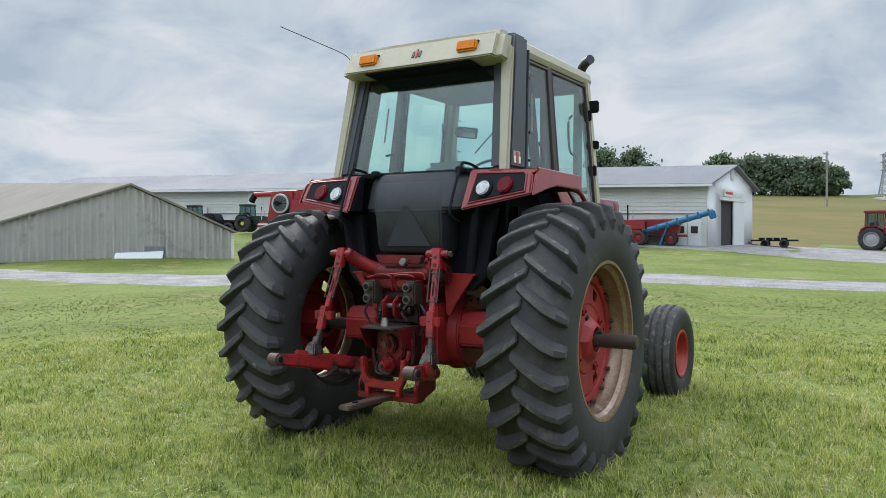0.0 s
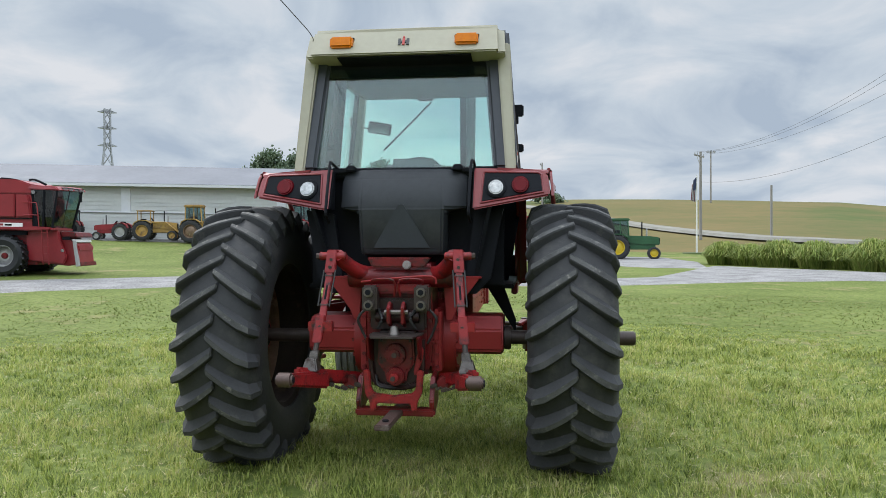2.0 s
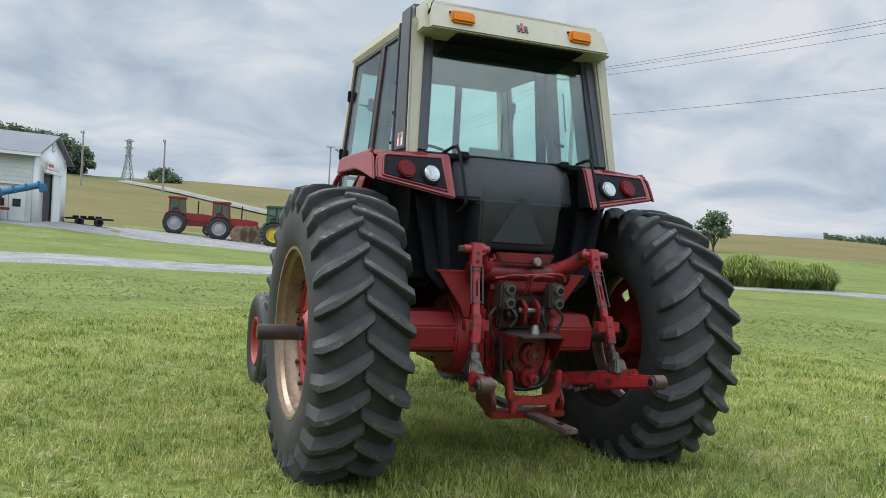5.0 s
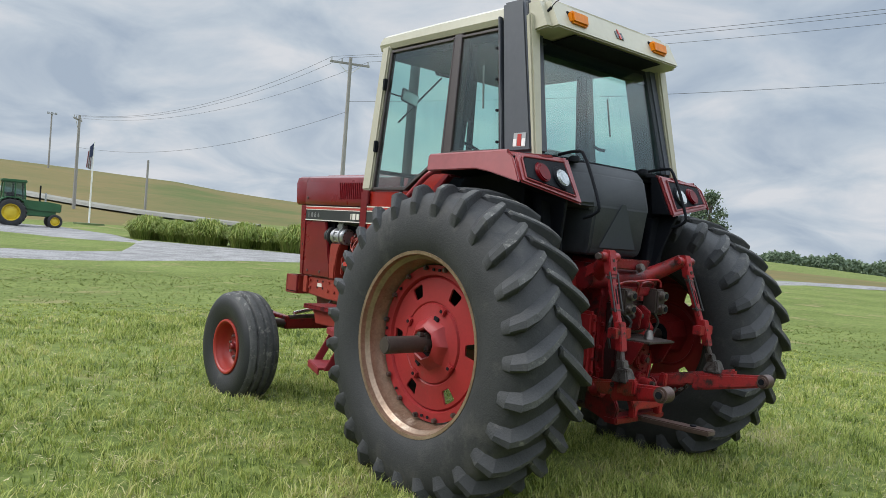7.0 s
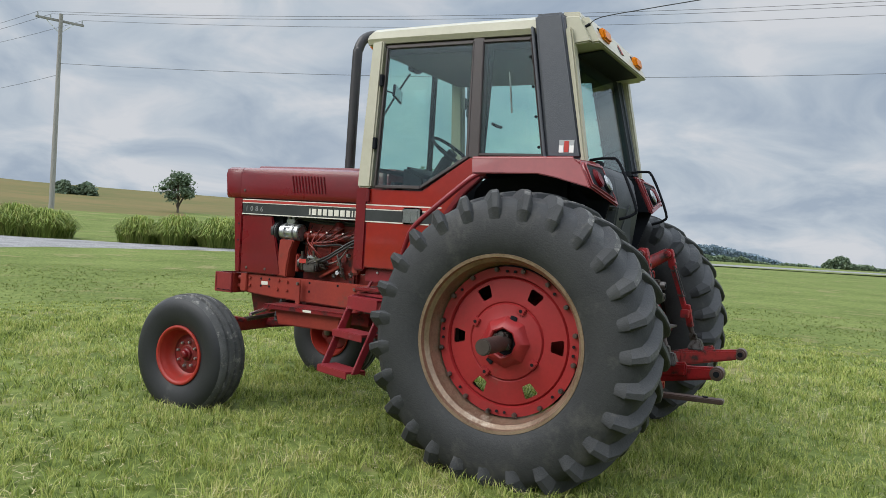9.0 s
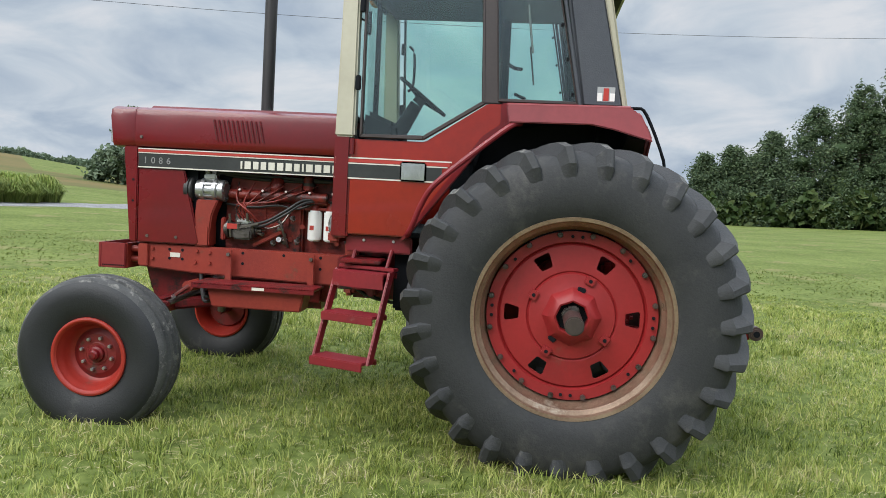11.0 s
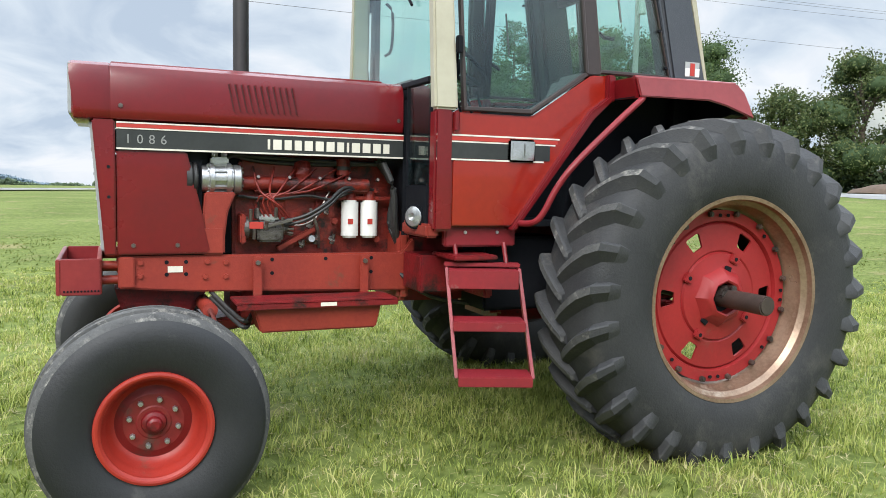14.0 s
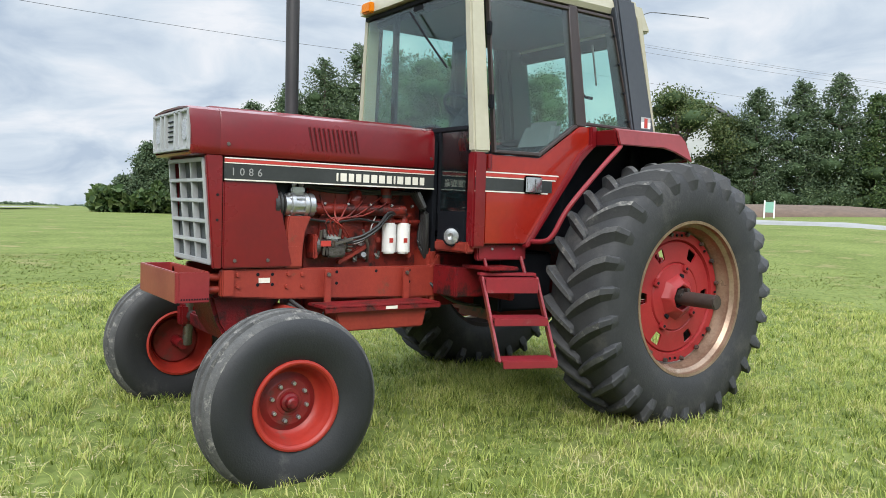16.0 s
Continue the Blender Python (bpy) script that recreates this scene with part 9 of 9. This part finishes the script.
    slab("dark_side_plate", [(-1.55, 1.40), (-1.0, 1.38), (-1.2, 0.95), (-1.62, 0.86)], RED_DIRTY, 0.34, 0.40, 0.006)
    part("elevator", prism([(-1.86, 0.74), (-0.86, 1.25), (-0.70, 1.17), (-1.74, 0.62)], "y", 0.22, 0.40, 0.02), FAR_RED, c, "slanting red elevator housing")
    drive = part("drive_guard", box((-1.02, 0.34, 0.78), (0.26, 0.14, 0.62), 0.03, (0, 8, 0)), RED_DIRTY, c)
    for z in (0.58, 0.78, 0.98):
        part("pulley", cyl((-1.0, 0.28, z), (-1.0, 0.20, z), 0.085, seg=16, bev=0.01), FAR_RED, drive)
    # cab
    glass = part("cab_glass", hull8([(0.98, 0.24, 1.56), (1.42, 0.24, 1.54), (1.52, 1.60, 1.52), (0.98, 1.60, 1.56)], [(0.80, 0.22, 2.74), (1.60, 0.22, 2.70), (1.82, 1.62, 2.74), (0.80, 1.62, 2.74)]), DARK_GLASS, c, "teal tinted cab glass")
    glass.visible_shadow = False
    slab("cab_rear_wall", [(0.74, 1.50), (0.74, 2.78), (0.86, 2.78), (0.94, 1.50)], BLACK, 0.22, 1.62, 0.01)
    slab("cab_floor", [(0.74, 1.46), (0.74, 1.54), (1.50, 1.52), (1.50, 1.44)], FAR_RED, 0.15, 1.68, 0.01)
    roof = part("cab_roof", hull8([(0.70, 0.14, 2.74), (1.70, 0.14, 2.70), (1.96, 1.72, 2.74), (0.70, 1.72, 2.76)], [(0.72, 0.18, 2.87), (1.55, 0.18, 2.84), (1.80, 1.68, 2.88), (0.72, 1.68, 2.90)], 0.03), FAR_RED, c)
    for k in range(4):
        u = 0.18 + 0.2 * k
        part("roof_lamp", box((1.70 + 0.25 * u, 0.14 + 1.58 * u, 2.755), (0.05, 0.16, 0.075), 0.01, (0, 0, 80)), LENS_CLEAR, roof)
        part("lamp_hood", box((1.69 + 0.25 * u, 0.14 + 1.58 * u, 2.80), (0.07, 0.20, 0.02), 0.004, (0, 0, 80)), BLACK, roof)
    for a, b in (((1.42, 0.23, 1.52), (1.60, 0.21, 2.72)), ((1.52, 1.61, 1.50), (1.82, 1.63, 2.76)), ((0.96, 0.23, 1.54), (0.80, 0.21, 2.76)), ((1.14, 0.23, 1.54), (1.19, 0.21, 2.74)), ((1.47, 0.9, 1.51), (1.71, 0.9, 2.73))):
        part("cab_post", tube([a, b], 0.036 if a[1] != 0.9 else 0.012, 6), BLACK, c)
    part("cab_seat", box((1.08, 0.9, 1.85), (0.42, 0.5, 0.62), 0.08), BLACK, c)
    part("seat_back", box((0.95, 0.9, 2.22), (0.16, 0.46, 0.60), 0.06, (0, -8, 0)), BLACK, c)
    part("steering_column", tube([(1.44, 0.9, 1.56), (1.30, 0.9, 2.05)], 0.03, 8), BLACK, c)
    part("control_box", box((1.20, 0.42, 1.92), (0.40, 0.20, 0.36), 0.04), BLACK, c)
    part("work_lamp", cyl((0.86, 0.16, 2.66), (0.90, 0.12, 2.64), 0.06, seg=14, bev=0.008), LENS_CLEAR, c)
    mirror = part("mirror_arm", tube([(1.74, 0.5, 2.78), (2.02, 0.1, 2.76), (2.42, -0.3, 2.68), (2.50, -0.32, 2.50)], 0.016, 6, soft=3), BLACK, c)
    part("mirror", box((2.50, -0.32, 2.42), (0.06, 0.15, 0.24), 0.02), BLACK, mirror)
    rail = part("hand_rail", tube([(0.62, 0.08, 2.32), (0.98, 0.0, 2.31), (1.06, -0.02, 2.22), (1.12, -0.02, 1.55)], 0.016, 6, soft=3), FAR_RED, c)
    part("lower_rail", tube([(0.62, 0.08, 1.93), (1.08, -0.02, 1.92)], 0.014, 6), FAR_RED, rail)
    # ladder, lamps and feeder house
    for x in (1.16, 1.33):
        part("ladder_rail", tube([(x, 0.06, 1.46), (x + 0.05, 0.06, 0.36)], 0.02, 6), FAR_RED, c)
    for k in range(5):
        part("ladder_rung", box((1.255 + 0.01 * k, 0.06, 1.36 - 0.22 * k), (0.19, 0.10, 0.024), 0.004), FAR_RED, c)
    slab("axle_shield", [(0.55, 1.42), (1.55, 1.44), (1.60, 1.10), (1.80, 0.60), (1.70, 0.36), (0.62, 0.50)], FAR_RED, 0.36, 0.5, 0.03, label="curved red shield behind the ladder")
    feeder = slab("feeder_house", [(0.8, 1.35), (1.5, 1.30), (2.02, 1.02), (2.10, 0.36), (1.75, 0.30), (0.8, 0.42)], FAR_RED, 0.62, 1.95, 0.03, label="red feeder house")
    part("side_lamp", cyl((1.66, 0.34, 0.80), (1.71, 0.32, 0.80), 0.05, seg=14, bev=0.008), LENS_CLEAR, c)
    part("lamp_bracket", box((1.78, 0.42, 1.18), (0.22, 0.12, 0.10), 0.01), BLACK, c)
    slab("mouth_plate", [(1.93, 1.12), (1.99, 1.12), (2.12, 0.30), (2.04, 0.28)], SILVER, 0.50, 0.68, 0.008, feeder, "bare steel mouth frame")
    slab("mouth_sill", [(2.04, 0.42), (2.12, 0.42), (2.14, 0.30), (2.06, 0.28)], RED_DIRTY, 0.68, 2.05, 0.008, feeder)
    slab("mouth_opening", [(2.045, 0.72), (2.055, 0.72), (2.085, 0.46), (2.07, 0.46)], BLACK, 0.72, 1.9, 0, feeder)
    slab("mouth_drum", [(2.02, 0.95), (2.06, 0.95), (2.075, 0.80), (2.03, 0.80)], FAR_RED, 0.72, 1.95, 0.008, feeder)
    slab("mouth_top", [(1.86, 1.17), (2.0, 1.15), (2.02, 1.06), (1.9, 1.06)], GALV, 0.62, 1.95, 0.008, feeder)
    slab("front_drum", [(1.50, 1.42), (2.0, 1.38), (2.05, 1.22), (1.55, 1.22)], RED_DIRTY, 0.55, 2.0, 0.03)
    for y in (0.27, FARSIDE - 0.2):
        wheel = machine_wheel(c, 0.0, y, 0.645, 0.60, SILVER, 0.52, RUBBER_FRONT)
        part("hub", cyl((0, 0, 0), (-0.16, 0, 0), 0.12, 0.09, 16, bev=0.015), RED_DIRTY, wheel)
        wheel = machine_wheel(c, -2.52, y + 0.05, 0.49, 0.46, SILVER, 0.5, RUBBER_FRONT)
        part("hub", cyl((0, 0, 0), (-0.12, 0, 0), 0.09, 0.07, 14, bev=0.012), BLACK, wheel)
    return c


combine()
